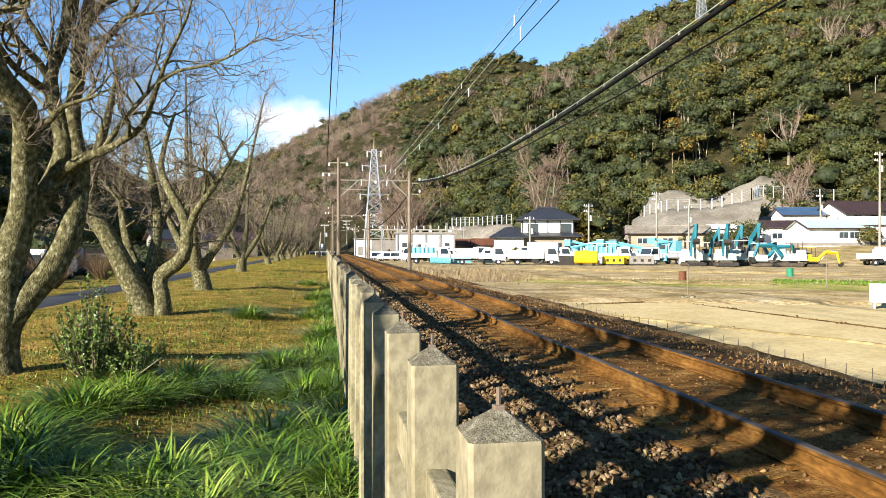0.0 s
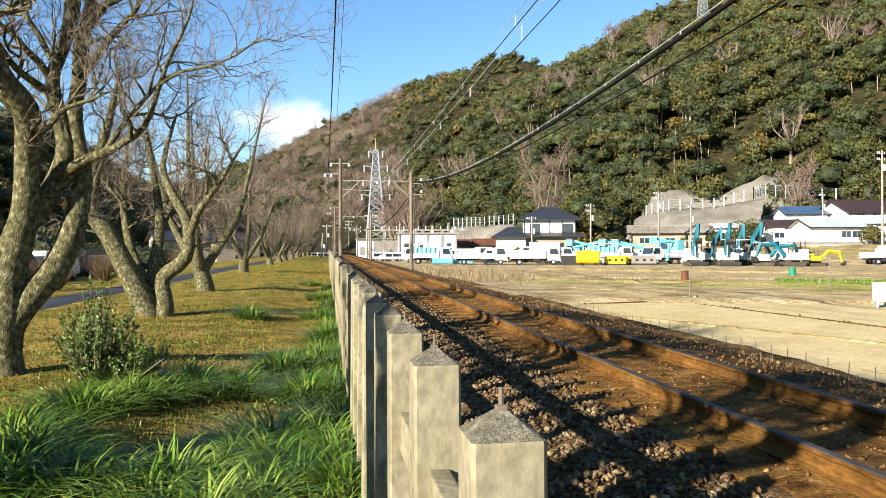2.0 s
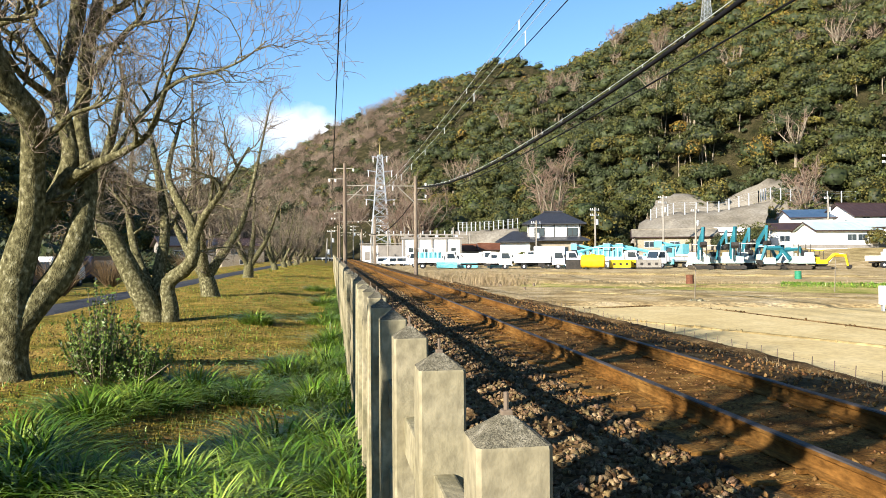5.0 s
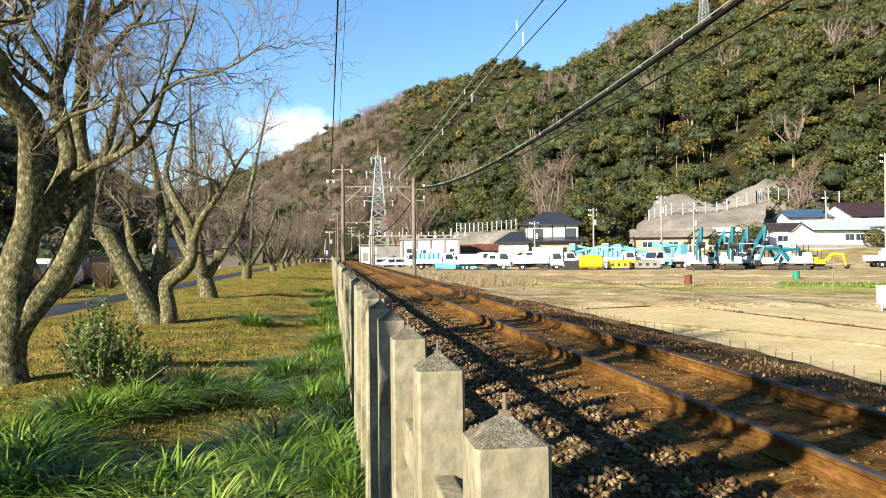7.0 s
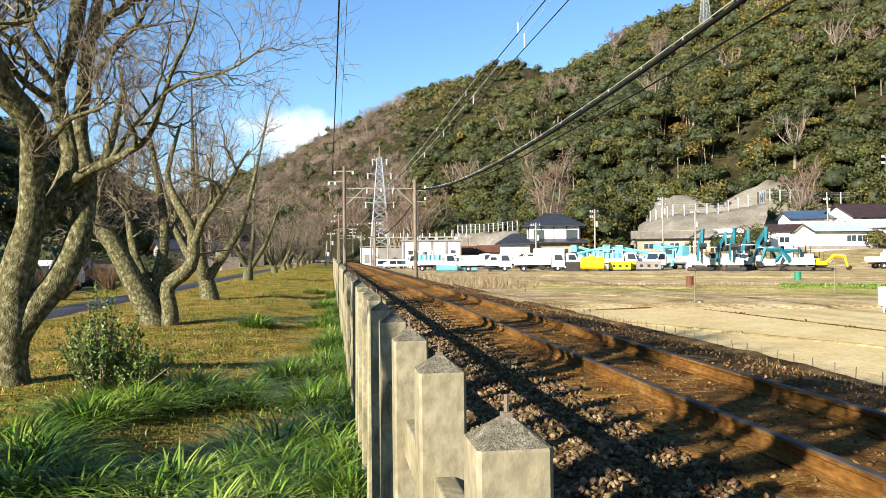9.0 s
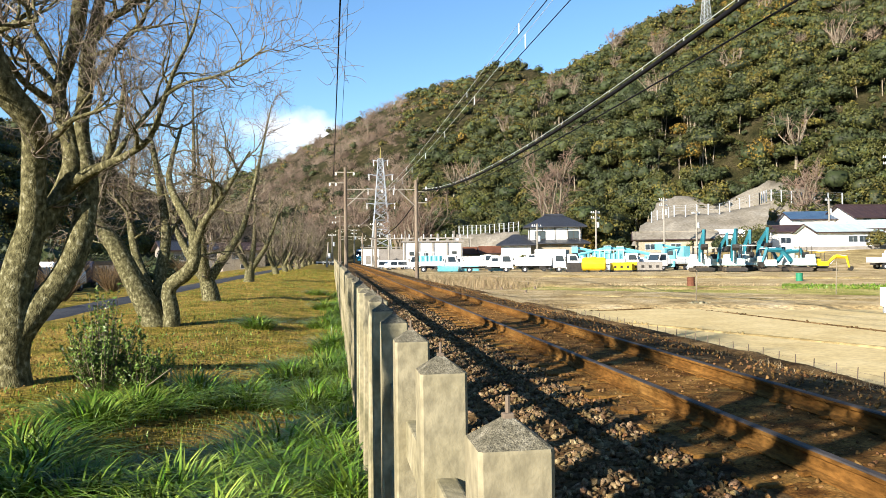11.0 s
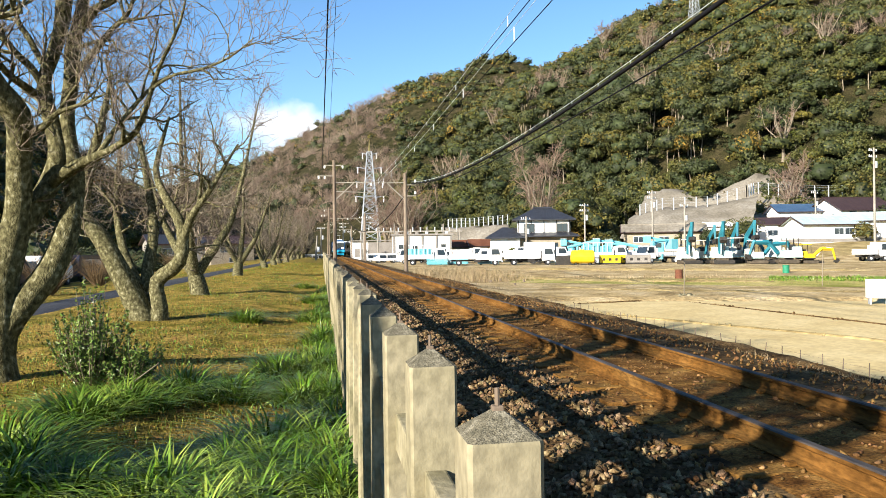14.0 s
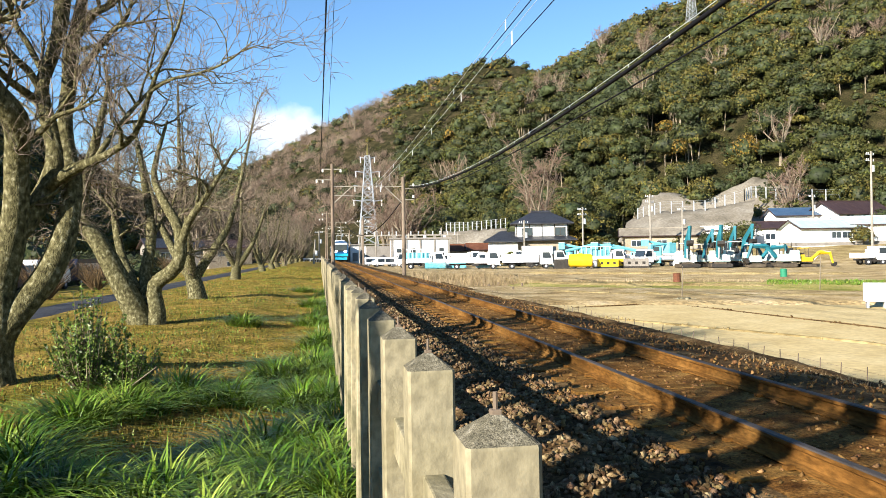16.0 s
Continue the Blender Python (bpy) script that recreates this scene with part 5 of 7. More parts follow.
for i, (x, y) in enumerate(((9.2, 40.5), (10.2, 42.4), (9.6, 36.6), (11.2, 40.6), (12.5, 47.0))):
    z = float(ground_height(np.array([x]), np.array([y]))[0])
    stump = rod((0, 0, -0.1), (0.03, 0, 0.26), 0.09, 0.06, 8)
    st_ob = part("stump", stump, M_POLEBROWN, None)
    st_ob.matrix_world = pose(x, y, z, 0, 6 * (i % 2), 40 * i)
    tagged(st_ob, "short dark rotten stump at the edge of the field", "stump", "stumps")
    grass_at = np.random.default_rng(300 + i)
    gx, gy = x + grass_at.normal(0, 0.25, 120), y + grass_at.normal(0, 0.25, 120)
    tagged(new("weed_clump", blades("weed_clump", ground_points(gx, gy), grass_at.uniform(0.08, 0.3, 120), grass_at.uniform(0.008, 0.018, 120), 0.8, [M_STRAW], 300 + i, 2)), "clump of dry weeds round a stump", "weeds", "weed clumps")


def field_fence():
    """Thin stakes and net along the near edge of the field."""
    fn = empty("stake_fence", pose(7.7, 0, 0), "low net fence on thin dark stakes along the field edge", "fence")
    sm = rod((0, 0, -0.1), (0, 0, 0.22), 0.008, n=6)
    me = bpy.data.meshes.new("stake")
    sm.to_mesh(me)
    sm.free()
    me.materials.append(M_POLEBROWN)
    rng = random.Random(3)
    n = 64
    for i in range(n):
        y = 7.5 + i * 0.5
        z = float(ground_height(np.array([7.7]), np.array([y]))[0])
        st = part("stake", me, None, fn)
        st.matrix_basis = pose(rng.uniform(-0.03, 0.03), y, z, rng.uniform(-5, 5), rng.uniform(-5, 5), 0)
    for h in (0.07, 0.15):
        pts = []
        for i in range(n):
            y = 7.5 + i * 0.5
            z = float(ground_height(np.array([7.7]), np.array([y]))[0])
            pts.append((np.array([0.0, y, z + h]), 0.0016))
        part("net_line", tubes("net_line", [pts], 4, M_POLEBROWN), None, fn)


field_fence()


# ---- buildings ----
def wall_windows(parent, spots, w, h, y, mat_frame):
    for x, z in spots:
        win = part("window", box((x, y, z), (w, 0.06, h)), mat_frame, parent)
        part("pane", box((x - w * 0.245, y - 0.035, z), (w * 0.44, 0.02, h * 0.86)), M_GLASS, win)
        part("pane", box((x + w * 0.245, y - 0.035, z), (w * 0.44, 0.02, h * 0.86)), M_GLASS, win)


def gable_house(x, y, z, turn, w, d, h, roof_h, wall, roof, label, windows=(), ridge="x", over=0.5, win=(1.6, 1.0), second=None):
    hs = empty("house", pose(x, y, z, 0, 0, turn), label, "house", "houses below the hill")
    part("wall", box((0, 0, h / 2 - 0.5), (w, d, h + 1.0), 0.03), wall, hs)
    if ridge == "x":
        ol = [(-d / 2 - over, h - 0.05), (0, h + roof_h), (d / 2 + over, h - 0.05), (d / 2 + over, h + 0.12), (0, h + roof_h + 0.2), (-d / 2 - over, h + 0.12)]
        part("roof", prism(ol, -w / 2 - over, w / 2 + over, "yz"), roof, hs)
        gb = prism([(-d / 2, h), (0, h + roof_h), (d / 2, h)], -w / 2 + 0.01, w / 2 - 0.01, "yz")
    else:
        ol = [(-w / 2 - over, h - 0.05), (0, h + roof_h), (w / 2 + over, h - 0.05), (w / 2 + over, h + 0.12), (0, h + roof_h + 0.2), (-w / 2 - over, h + 0.12)]
        part("roof", prism(ol, -d / 2 - over, d / 2 + over, "xz"), roof, hs)
        gb = prism([(-w / 2, h), (0, h + roof_h), (w / 2, h)], -d / 2 + 0.01, d / 2 - 0.01, "xz")
    part("gable", gb, wall, hs)
    for sd in (-1, 1):
        if ridge == "x":
            for q in (-1, 1):
                part("bargeboard", rod((sd * (w / 2 + over + 0.03), q * (d / 2 + over), h + 0.02), (sd * (w / 2 + over + 0.03), 0, h + roof_h + 0.08), 0.11, n=4), M_ROOFBROWN, hs)
            part("gutter", rod((-w / 2 - over, sd * (d / 2 + over + 0.06), h + 0.02), (w / 2 + over, sd * (d / 2 + over + 0.06), h + 0.02), 0.09, n=6), M_ROOFBROWN, hs)
    part("plinth", box((0, 0, 0.12), (w + 0.06, d + 0.06, 0.5), 0.01), M_WALLGREY, hs)
    part("ridge_cap", rod((-w / 2 - over, 0, h + roof_h + 0.2), (w / 2 + over, 0, h + roof_h + 0.2), 0.12, n=6), roof, hs)
    # roof seams
    n = int(w / 0.9)
    if ridge == "x":
        for i in range(n + 1):
            xx = -w / 2 + i * w / n
            part("roof_seam", rod((xx, -d / 2 - over, h + 0.13), (xx, 0, h + roof_h + 0.21), 0.03, n=5), roof, hs)
    wall_windows(hs, windows, win[0], win[1], -d / 2 - 0.02, M_STEEL)
    return hs


def hip_roof(w, d, z, h, over, ridge):
    bm = bmesh.new()
    lo = [bm.verts.new((sx * (w / 2 + over), sy * (d / 2 + over), z)) for sx, sy in ((-1, -1), (1, -1), (1, 1), (-1, 1))]
    lo2 = [bm.verts.new((v.co.x, v.co.y, z + 0.18)) for v in lo]
    a, b = bm.verts.new((-ridge / 2, 0, z + h)), bm.verts.new((ridge / 2, 0, z + h))
    bm.faces.new(lo[::-1])
    for i in range(4):
        bm.faces.new((lo[i], lo[(i + 1) % 4], lo2[(i + 1) % 4], lo2[i]))
    bm.faces.new((lo2[0], lo2[1], b, a))
    bm.faces.new((lo2[1], lo2[2], b))
    bm.faces.new((lo2[2], lo2[3], a, b))
    bm.faces.new((lo2[3], lo2[0], a))
    return bm


def farmhouse(x, y, z, turn):
    hs = empty("farmhouse", pose(x, y, z, 0, 0, turn), "two-storey white farmhouse with dark glazed hipped tile roofs", "house")
    part("ground_floor_wall", box((0, 0, 1.4), (11.5, 8.5, 4.0), 0.03), M_CREAM, hs)
    part("upper_wall", box((1.2, 0, 4.9), (8.6, 6.6, 2.4), 0.03), M_WALLWHITE, hs)
    for k in range(5):
        part("wall_post", box((-2.95 + 2.08 * k, -3.33, 4.9), (0.14, 0.06, 2.3)), M_DARKSTEEL, hs)
    part("eaves_roof", hip_roof(11.5, 8.5, 3.3, 1.7, 1.1, 8.0), M_ROOFDARK, hs)
    up = part("upper_roof", hip_roof(8.6, 6.6, 6.05, 2.2, 0.9, 3.0), M_ROOFDARK, hs)
    up.matrix_basis = pose(1.2, 0, 0)
    rd = part("ridge_tiles", rod((-1.6, 0, 8.22), (1.6, 0, 8.22), 0.2, n=8), M_ROOFDARK, hs)
    rd.matrix_basis = pose(1.2, 0, 0.05)
    wing = part("wing_roof", hip_roof(5.0, 5.0, 3.1, 1.9, 0.7, 1.0), M_ROOFDARK, hs)
    wing.matrix_basis = pose(-5.2, -3.0, 0)
    part("wing_wall", box((-5.2, -3.0, 1.2), (4.8, 4.8, 3.8), 0.03), M_WALLWHITE, hs)
    wall_windows(hs, [(-1.2, 4.8), (4.2, 4.8)], 1.7, 1.4, -3.34, M_DARKSTEEL)
    wall_windows(hs, [(-0.5, 1.5), (2.5, 1.5), (4.8, 1.5)], 1.8, 1.7, -4.29, M_DARKSTEEL)
    return hs


def stand(p):
    """A spot on the ground under a point."""
    return p[0], p[1], float(ground_height(np.array([p[0]]), np.array([p[1]]))[0])


def build_houses():
    x, y, z = stand((35.49, 120.97, 1.6))
    farmhouse(x, y, z, -14)
    x, y, z = stand((75.05, 101.63, 2.44))
    gable_house(x, y, z, -8, 9.0, 6.5, 2.4, 1.3, M_WALLWHITE, M_ROOFPALE, "low white workshop with a pale green metal roof", [(0.6, 1.45), (2.2, 1.45), (3.7, 1.45)], "x", 0.5, (1.4, 1.0))
    x, y, z = stand((81.84, 100.57, 2.44))
    gable_house(x, y, z, -28, 8.5, 6.0, 2.8, 1.2, M_WALLWHITE, M_ROOFPALE, "white outbuilding with a pale sheet roof", [(-2.0, 1.5)], "x")
    x, y, z = stand((86.94, 126.08, 2.66))
    gable_house(x, y, z + 0.8, -12, 7.4, 6.0, 4.6, 1.4, M_WALLWHITE, M_ROOFBLUE, "two-storey white house with a blue metal roof", [(0.0, 3.6), (1.8, 3.6), (-1.8, 1.4)], "x", 0.5, (1.4, 0.9))
    x, y, z = stand((95.58, 121.7, 2.64))
    gable_house(x, y, z + 1.0, 2, 10.5, 8.0, 4.4, 2.4, M_WALLWHITE, M_ROOFBROWN, "white house with a broad dark brown roof", [(-4.0, 2.4), (-1.6, 2.4), (1.2, 2.4), (-3.0, 3.9), (0.4, 3.9)], "x", 0.7, (1.5, 0.9))
    x, y, z = stand((76.8, 115.52, 2.56))
    gable_house(x, y, z, -25, 6.5, 5.0, 2.9, 1.0, M_WALLWHITE, M_ROOFBROWN, "small single-storey house with a brown roof", [(-1.2, 1.5), (1.2, 1.5)], "x")
    x, y, z = stand((55.43, 114.82, 2.53))
    gable_house(x, y, z, -22, 12.5, 5.5, 2.3, 1.2, M_CREAM, M_SHOTCRETE, "long low shed with a dull grey-brown roof", [(-4, 1.2), (0, 1.2), (4, 1.2)], "x")
    x, y, z = stand((66.59, 117.12, 2.56))
    gable_house(x, y, z, -24, 4.6, 4.0, 2.6, 0.6, M_WALLWHITE, M_WHITE, "small white shed below the concrete slope", [(0.0, 1.5)], "x", 0.2)
    for u_, w in (((25.04, 132.72, 2.64), 6.0), ((28.19, 129.2, 2.61), 5.0)):
        x, y, z = stand(u_)
        gable_house(x, y, z, -5, w, 5.0, 1.9, 1.0, M_CREAM, M_RED, "low hut with a rust-red sheet roof", [(0.0, 1.1)], "x", 0.4, (1.2, 0.8))
    # left, across the river road
    for px, py, w, wall, roof in ((-26, 135, 9, M_WALLGREY, M_ROOFDARK), (-20, 160, 9, M_CREAM, M_ROOFBROWN)):
        z = float(ground_height(np.array([px]), np.array([py]))[0])
        gable_house(px, py, z, 25, w, 6.5, 4.6, 1.5, wall, roof, "shaded two-storey house beyond the path and bank", [(-1.8, 3.4), (1.8, 3.4), (0, 1.3)], "x")


build_houses()


def substation():
    x, y, z = stand((16.67, 126.95, 1.6))
    sb = empty("substation_building", pose(x, y, z, 0, 0, -5), "flat-roofed white concrete substation building with pilasters", "building")
    part("wall", box((0, 0, 1.9), (10.0, 7.0, 4.8), 0.05), M_WALLWHITE, sb)
    part("roof", box((0, 0, 4.42), (10.6, 7.6, 0.28), 0.03), M_WALLGREY, sb)
    for i in range(5):
        part("pilaster", box((-4.8 + i * 2.4, -3.55, 1.9), (0.3, 0.2, 4.8)), M_WALLGREY, sb)
    wall_windows(sb, [(-3.6, 2.4), (-1.2, 2.4), (1.2, 1.4), (3.6, 2.4)], 0.8, 0.7, -3.52, M_DARKSTEEL)
    for i, hh in enumerate((1.5, 0.9, 1.9, 1.2)):
        part("doorway", box((-3.6 + i * 2.4, -3.53, hh / 2 + 0.1), (0.9, 0.08, hh)), M_DARKSTEEL if i % 2 else M_WALLGREY, sb)
    for i in range(6):
        part("roof_vent", box((-4.2 + i * 1.7, -1.0, 4.75), (0.5, 0.9, 0.4), 0.04), M_STEEL if i % 2 else M_WALLGREY, sb)
    # the steel bus frame on and behind it
    fr = empty("bus_frame", pose(x - 1, y + 7, z, 0, 0, -5), "grey steel busbar frame of the substation", "steel frame")
    for i in range(7):
        for k in (0, 3):
            part("column", rod((-9 + i * 3, k, -0.3), (-9 + i * 3, k, 5.6 + (i % 3) * 0.5), 0.11, n=6), M_POLE, fr)
    for k in (0, 3):
        part("crossbar", box((0, k, 5.3), (19, 0.12, 0.12)), M_POLE, fr)
    for i in range(14):
        part("insulator", rod((-9 + i * 1.35, 1.5, 5.2), (-9 + i * 1.35, 1.5, 6.0), 0.1, n=6), M_STEEL, fr)
    part("crossbar", box((0, 1.5, 5.2), (19, 0.12, 0.12)), M_POLE, fr)
    # trackside hut
    hx, hy = 10.0, 162.0
    hz = float(ground_height(np.array([hx]), np.array([hy]))[0])
    hut = empty("trackside_building", pose(hx, hy, hz, 0, 0, 0), "flat-roofed trackside building with a white and a grey wall", "building")
    part("wall", box((-2.4, 0, 1.9), (3.6, 5.0, 4.4), 0.03), M_WALLWHITE, hut)
    part("annex_wall", box((2.4, 0, 1.7), (6.0, 5.4, 4.2), 0.03), M_WALLGREY, hut)
    part("roof", box((0.6, 0, 4.15), (10.2, 6.0, 0.22), 0.02), M_WALLGREY, hut)
    part("door", box((-1.5, -2.52, 1.3), (1.0, 0.06, 2.0)), M_STEELTAN, hut)
    part("shutter", box((-3.0, -2.52, 1.5), (1.1, 0.06, 1.8)), M_WALLGREY, hut)


substation()


# ---- lattice pylons ----
def pylon(x, y, z, height, base, name_label):
    py = empty("pylon", pose(x, y, z), name_label, "pylon", "lattice pylons")
    lv = 13

    def half(t):
        return base / 2 * (1 - t) ** 1.15 + 0.45 * t + 0.25 * (1 - t)

    corner = [(-1, -1), (1, -1), (1, 1), (-1, 1)]
    zs = [height * 0.9 * (1 - (1 - i / lv) ** 1.15) for i in range(lv + 1)]

    def pt(i, c):
        hw = half(zs[i] / height)
        return (corner[c][0] * hw, corner[c][1] * hw, zs[i])

    for c in range(4):
        part("leg", tubes("leg", [[(np.array(pt(i, c)), 0.13) for i in range(lv + 1)]], 4, M_PYLON), None, py)
    for i in range(lv):
        for c in range(4):
            d = (c + 1) % 4
            bm = rod(pt(i, c), pt(i + 1, d), 0.075, n=4)
            add_rod(bm, pt(i, d), pt(i + 1, c), 0.075, n=4)
            add_rod(bm, pt(i + 1, c), pt(i + 1, d), 0.07, n=4)
            part("lattice_panel", bm, M_PYLON, py)
    part("peak", rod((0, 0, zs[-1]), (0, 0, height), 0.22, 0.05, 4), M_YELLOWPALE, py, "slim faded yellow top")
    for k, zz in enumerate((0.52, 0.64, 0.76, 0.88)):
        for s in (-1, 1):
            arm = rod((s * half(zz), 0, height * zz), (s * (half(zz) + 2.6 - 1.0 * (k > 2)), 0, height * zz + 0.35), 0.16, 0.08, 4)
            a = part("cross_arm", arm, M_PYLON, py)
            part("insulator_string", rod((s * (half(zz) + 2.2 - 1.0 * (k > 2)), 0, height * zz + 0.2), (s * (half(zz) + 2.2 - 1.0 * (k > 2)), 0, height * zz - 1.3), 0.12, n=6), M_WHITE, a)
    return py


M_YELLOWPALE = material("faded_yellow", [(0.55, 0.45, 0.12), (0.65, 0.55, 0.2)], 1.0, 0.6, fine=0.1)
x_, y_, z_ = (12.42, 200.49, 4.72)
pylon(x_, y_, float(ground_height(np.array([x_]), np.array([y_]))[0]) - 0.5, 32.5, 5.6, "tall grey lattice power pylon behind the substation")
x_, y_, z_ = (167.67, 312.85, 107.02)
pylon(x_, y_, float(ground_height(np.array([x_]), np.array([y_]))[0]) + 1, 25, 3.4, "grey lattice power pylon on the wooded ridge")


# ---- utility poles ----
def utility_pole(p, height, label, arms=2, lean=0):
    x, y, z = stand(p)
    up = empty("utility_pole", pose(x, y, z, 0, lean, 20), label, "pole", "utility poles")
    part("pole", rod((0, 0, -0.4), (0, 0, height), 0.17, 0.11, 10), M_POLE, up)
    for k in range(arms):
        zz = height - 0.4 - 0.8 * k
        arm = part("arm", box((0, 0.14, zz), (1.7, 0.09, 0.09)), M_STEEL, up)
        for s in (-0.75, -0.35, 0.35, 0.75):
            part("insulator", rod((s, 0.14, zz + 0.04), (s, 0.14, zz + 0.26), 0.06, n=6), M_WHITE, arm)
    part("transformer", rod((0.35, 0, height - 2.6), (0.35, 0, height - 1.8), 0.24, n=10), M_STEEL, up)
    return up


def build_poles():
    utility_pole((70.28, 85.17, 1.57), 13.4, "grey concrete utility pole with cross arms by the houses")
    utility_pole((49.36, 105.64, 1.59), 9.6, "grey concrete utility pole by the yard")
    utility_pole((39.18, 107.23, 1.59), 8.4, "grey concrete utility pole with a transformer by the yard")
    utility_pole((55.16, 106.76, 1.59), 7.0, "slim utility pole below the concrete slope", 1)
    utility_pole((82.54, 113.61, 1.6), 8.6, "slim utility pole between the houses", 1)
    utility_pole((29.28, 104.73, 1.58), 6.5, "slim pole in front of the farmhouse", 1)
    utility_pole((7.42, 140.54, 1.61), 8.5, "slim pole beside the trackside building", 1)
    utility_pole((4.76, 186.5, 1.64), 8.5, "utility pole beside the track", 2)
    utility_pole((6.23, 176.15, 1.63), 6.5, "utility pole beside the track", 1)
    utility_pole((-0.57, 151.91, 1.61), 6.5, "utility pole beside the path", 1)
    utility_pole((-1.36, 121.67, 1.59), 4.0, "leaning short pole at the end of the fence", 0, 4)


build_poles()


def guard_rail():
    gr = empty("guard_rail", pose(-1.2, 150, 0.15), "low white painted guard rail at the end of the lawn", "guard rail")
    for k in range(5):
        part("post", rod((-2.4 + k * 1.2, 0, -0.3), (-2.4 + k * 1.2, 0, 0.75), 0.05, n=8), M_WHITE, gr)
    for h in (0.45, 0.7):
        part("rail", rod((-2.6, 0, h), (2.6, 0, h), 0.04, n=8), M_WHITE, gr)


guard_rail()


# ---- concrete slopes below the forest ----
def slope(name, bottom, top, label, n=24):
    """A lumpy sprayed-concrete face between a lower and an upper line."""
    rng = np.random.default_rng(len(label))

    def along(line, t):
        k = t * (len(line) - 1)
        i = min(int(k), len(line) - 2)
        return np.array(line[i]) * (1 - (k - i)) + np.array(line[i + 1]) * (k - i)

    v, f_ = [], []
    m = 8
    for i in range(n + 1):
        a, b = along(bottom, i / n), along(top, i / n)
        for j in range(m + 1):
            t = j / m
            p = a * (1 - t) + b * t
            p = p + np.array([0, 0, 0.5 * math.sin(3.1 * t)]) + rng.normal(0, 0.16, 3)
            v.append(p)
        v.append(b + np.array([0.5, 5.0, -4.0]))
    for i in range(n):
        for j in range(m + 1):
            a = i * (m + 2) + j
            f_.append((a, a + m + 2, a + m + 3, a + 1))
    ob = new(name, mesh_from(name, v, f_, [M_SHOTCRETE], True))
    return tagged(ob, label, "slope", kind="structure")


def post_fence(line, n, height, label):
    fn = empty("slope_fence", pose(0, 0, 0), label, "fence")
    pts = []
    for i in range(n):
        k = i / (n - 1) * (len(line) - 1)
        j = min(int(k), len(line) - 2)
        p = Vector(line[j]).lerp(Vector(line[j + 1]), k - j)
        part("post", box((p.x, p.y, p.z + height / 2 - 0.3), (0.16, 0.16, height + 0.6)), M_STEEL, fn)
        pts.append(p)
    for h in (0.4, 0.75, 0.98):
        part("rail", tubes("rail", [[(np.array(p) + np.array([0, 0, height * h]), 0.012) for p in pts]], 4, M_STEEL), None, fn)
    return fn


slope("slope_lower", [(54.06, 129.2, 3.17), (60.88, 126.11, 2.84), (69.0, 124.84, 2.84), (78.26, 125.42, 3.69)], [(61.9, 142.14, 7.59), (69.51, 143.99, 9.59), (78.78, 142.54, 9.83), (90.96, 143.67, 12.14)], "grey sprayed-concrete retaining slope below the wood")
slope("slope_upper", [(61.9, 142.14, 2.99), (69.06, 143.05, 3.01), (78.26, 141.61, 3.01), (88.62, 139.99, 3.01), (97.83, 138.55, 3.01), (105.89, 137.29, 3.01)], [(70.78, 154.93, 12.69), (76.33, 158.11, 14.76), (87.78, 156.32, 13.47), (100.28, 158.41, 18.5), (108.13, 155.16, 15.96), (117.03, 151.74, 12.96)], "pale sprayed-concrete cutting at the foot of the forest")
post_fence([(63.61, 141.88, 8.28), (69.06, 143.05, 9.65), (78.26, 141.61, 9.89), (88.03, 143.12, 12.31)], 13, 1.9, "grey steel posts of a rockfall fence on the slope")
post_fence([(88.03, 143.12, 12.31), (91.52, 145.61, 13.25), (100.56, 146.22, 12.66), (111.46, 144.52, 12.41)], 12, 1.9, "grey steel posts of a rockfall fence on the slope")
slope("slope_west", [(24.42, 148.0, 2.53), (30.26, 145.07, 2.52), (36.18, 143.13, 2.74)], [(26.05, 157.87, 6.28), (32.3, 154.87, 6.34), (38.64, 152.87, 6.67)], "pale concrete retaining slope behind the farmhouse", 14)
post_fence([(26.65, 157.78, 6.28), (32.51, 155.85, 6.37), (38.88, 153.84, 6.95)], 14, 1.9, "pale posts of a fence above the retaining slope")


# ---- the contractor's yard ----
def wheel_mesh():
    bm = rod((0, -0.11, 0), (0, 0.11, 0), 0.36, n=18)
    me = bpy.data.meshes.new("tyre")
    bm.to_mesh(me)
    bm.free()
    me.materials.append(M_BLACK)
    bm = rod((0, -0.12, 0), (0, 0.12, 0), 0.15, n=12)
    rim = bpy.data.meshes.new("rim")
    bm.to_mesh(rim)
    bm.free()
    rim.materials.append(M_STEEL)
    return me, rim


TYRE, RIM = wheel_mesh()


def add_wheel(parent, x, y, r=0.36):
    w = part("wheel", TYRE, None, parent)
    w.matrix_basis = pose(x, y, r) @ Matrix.Scale(r / 0.36, 4)
    part("rim", RIM, None, w)


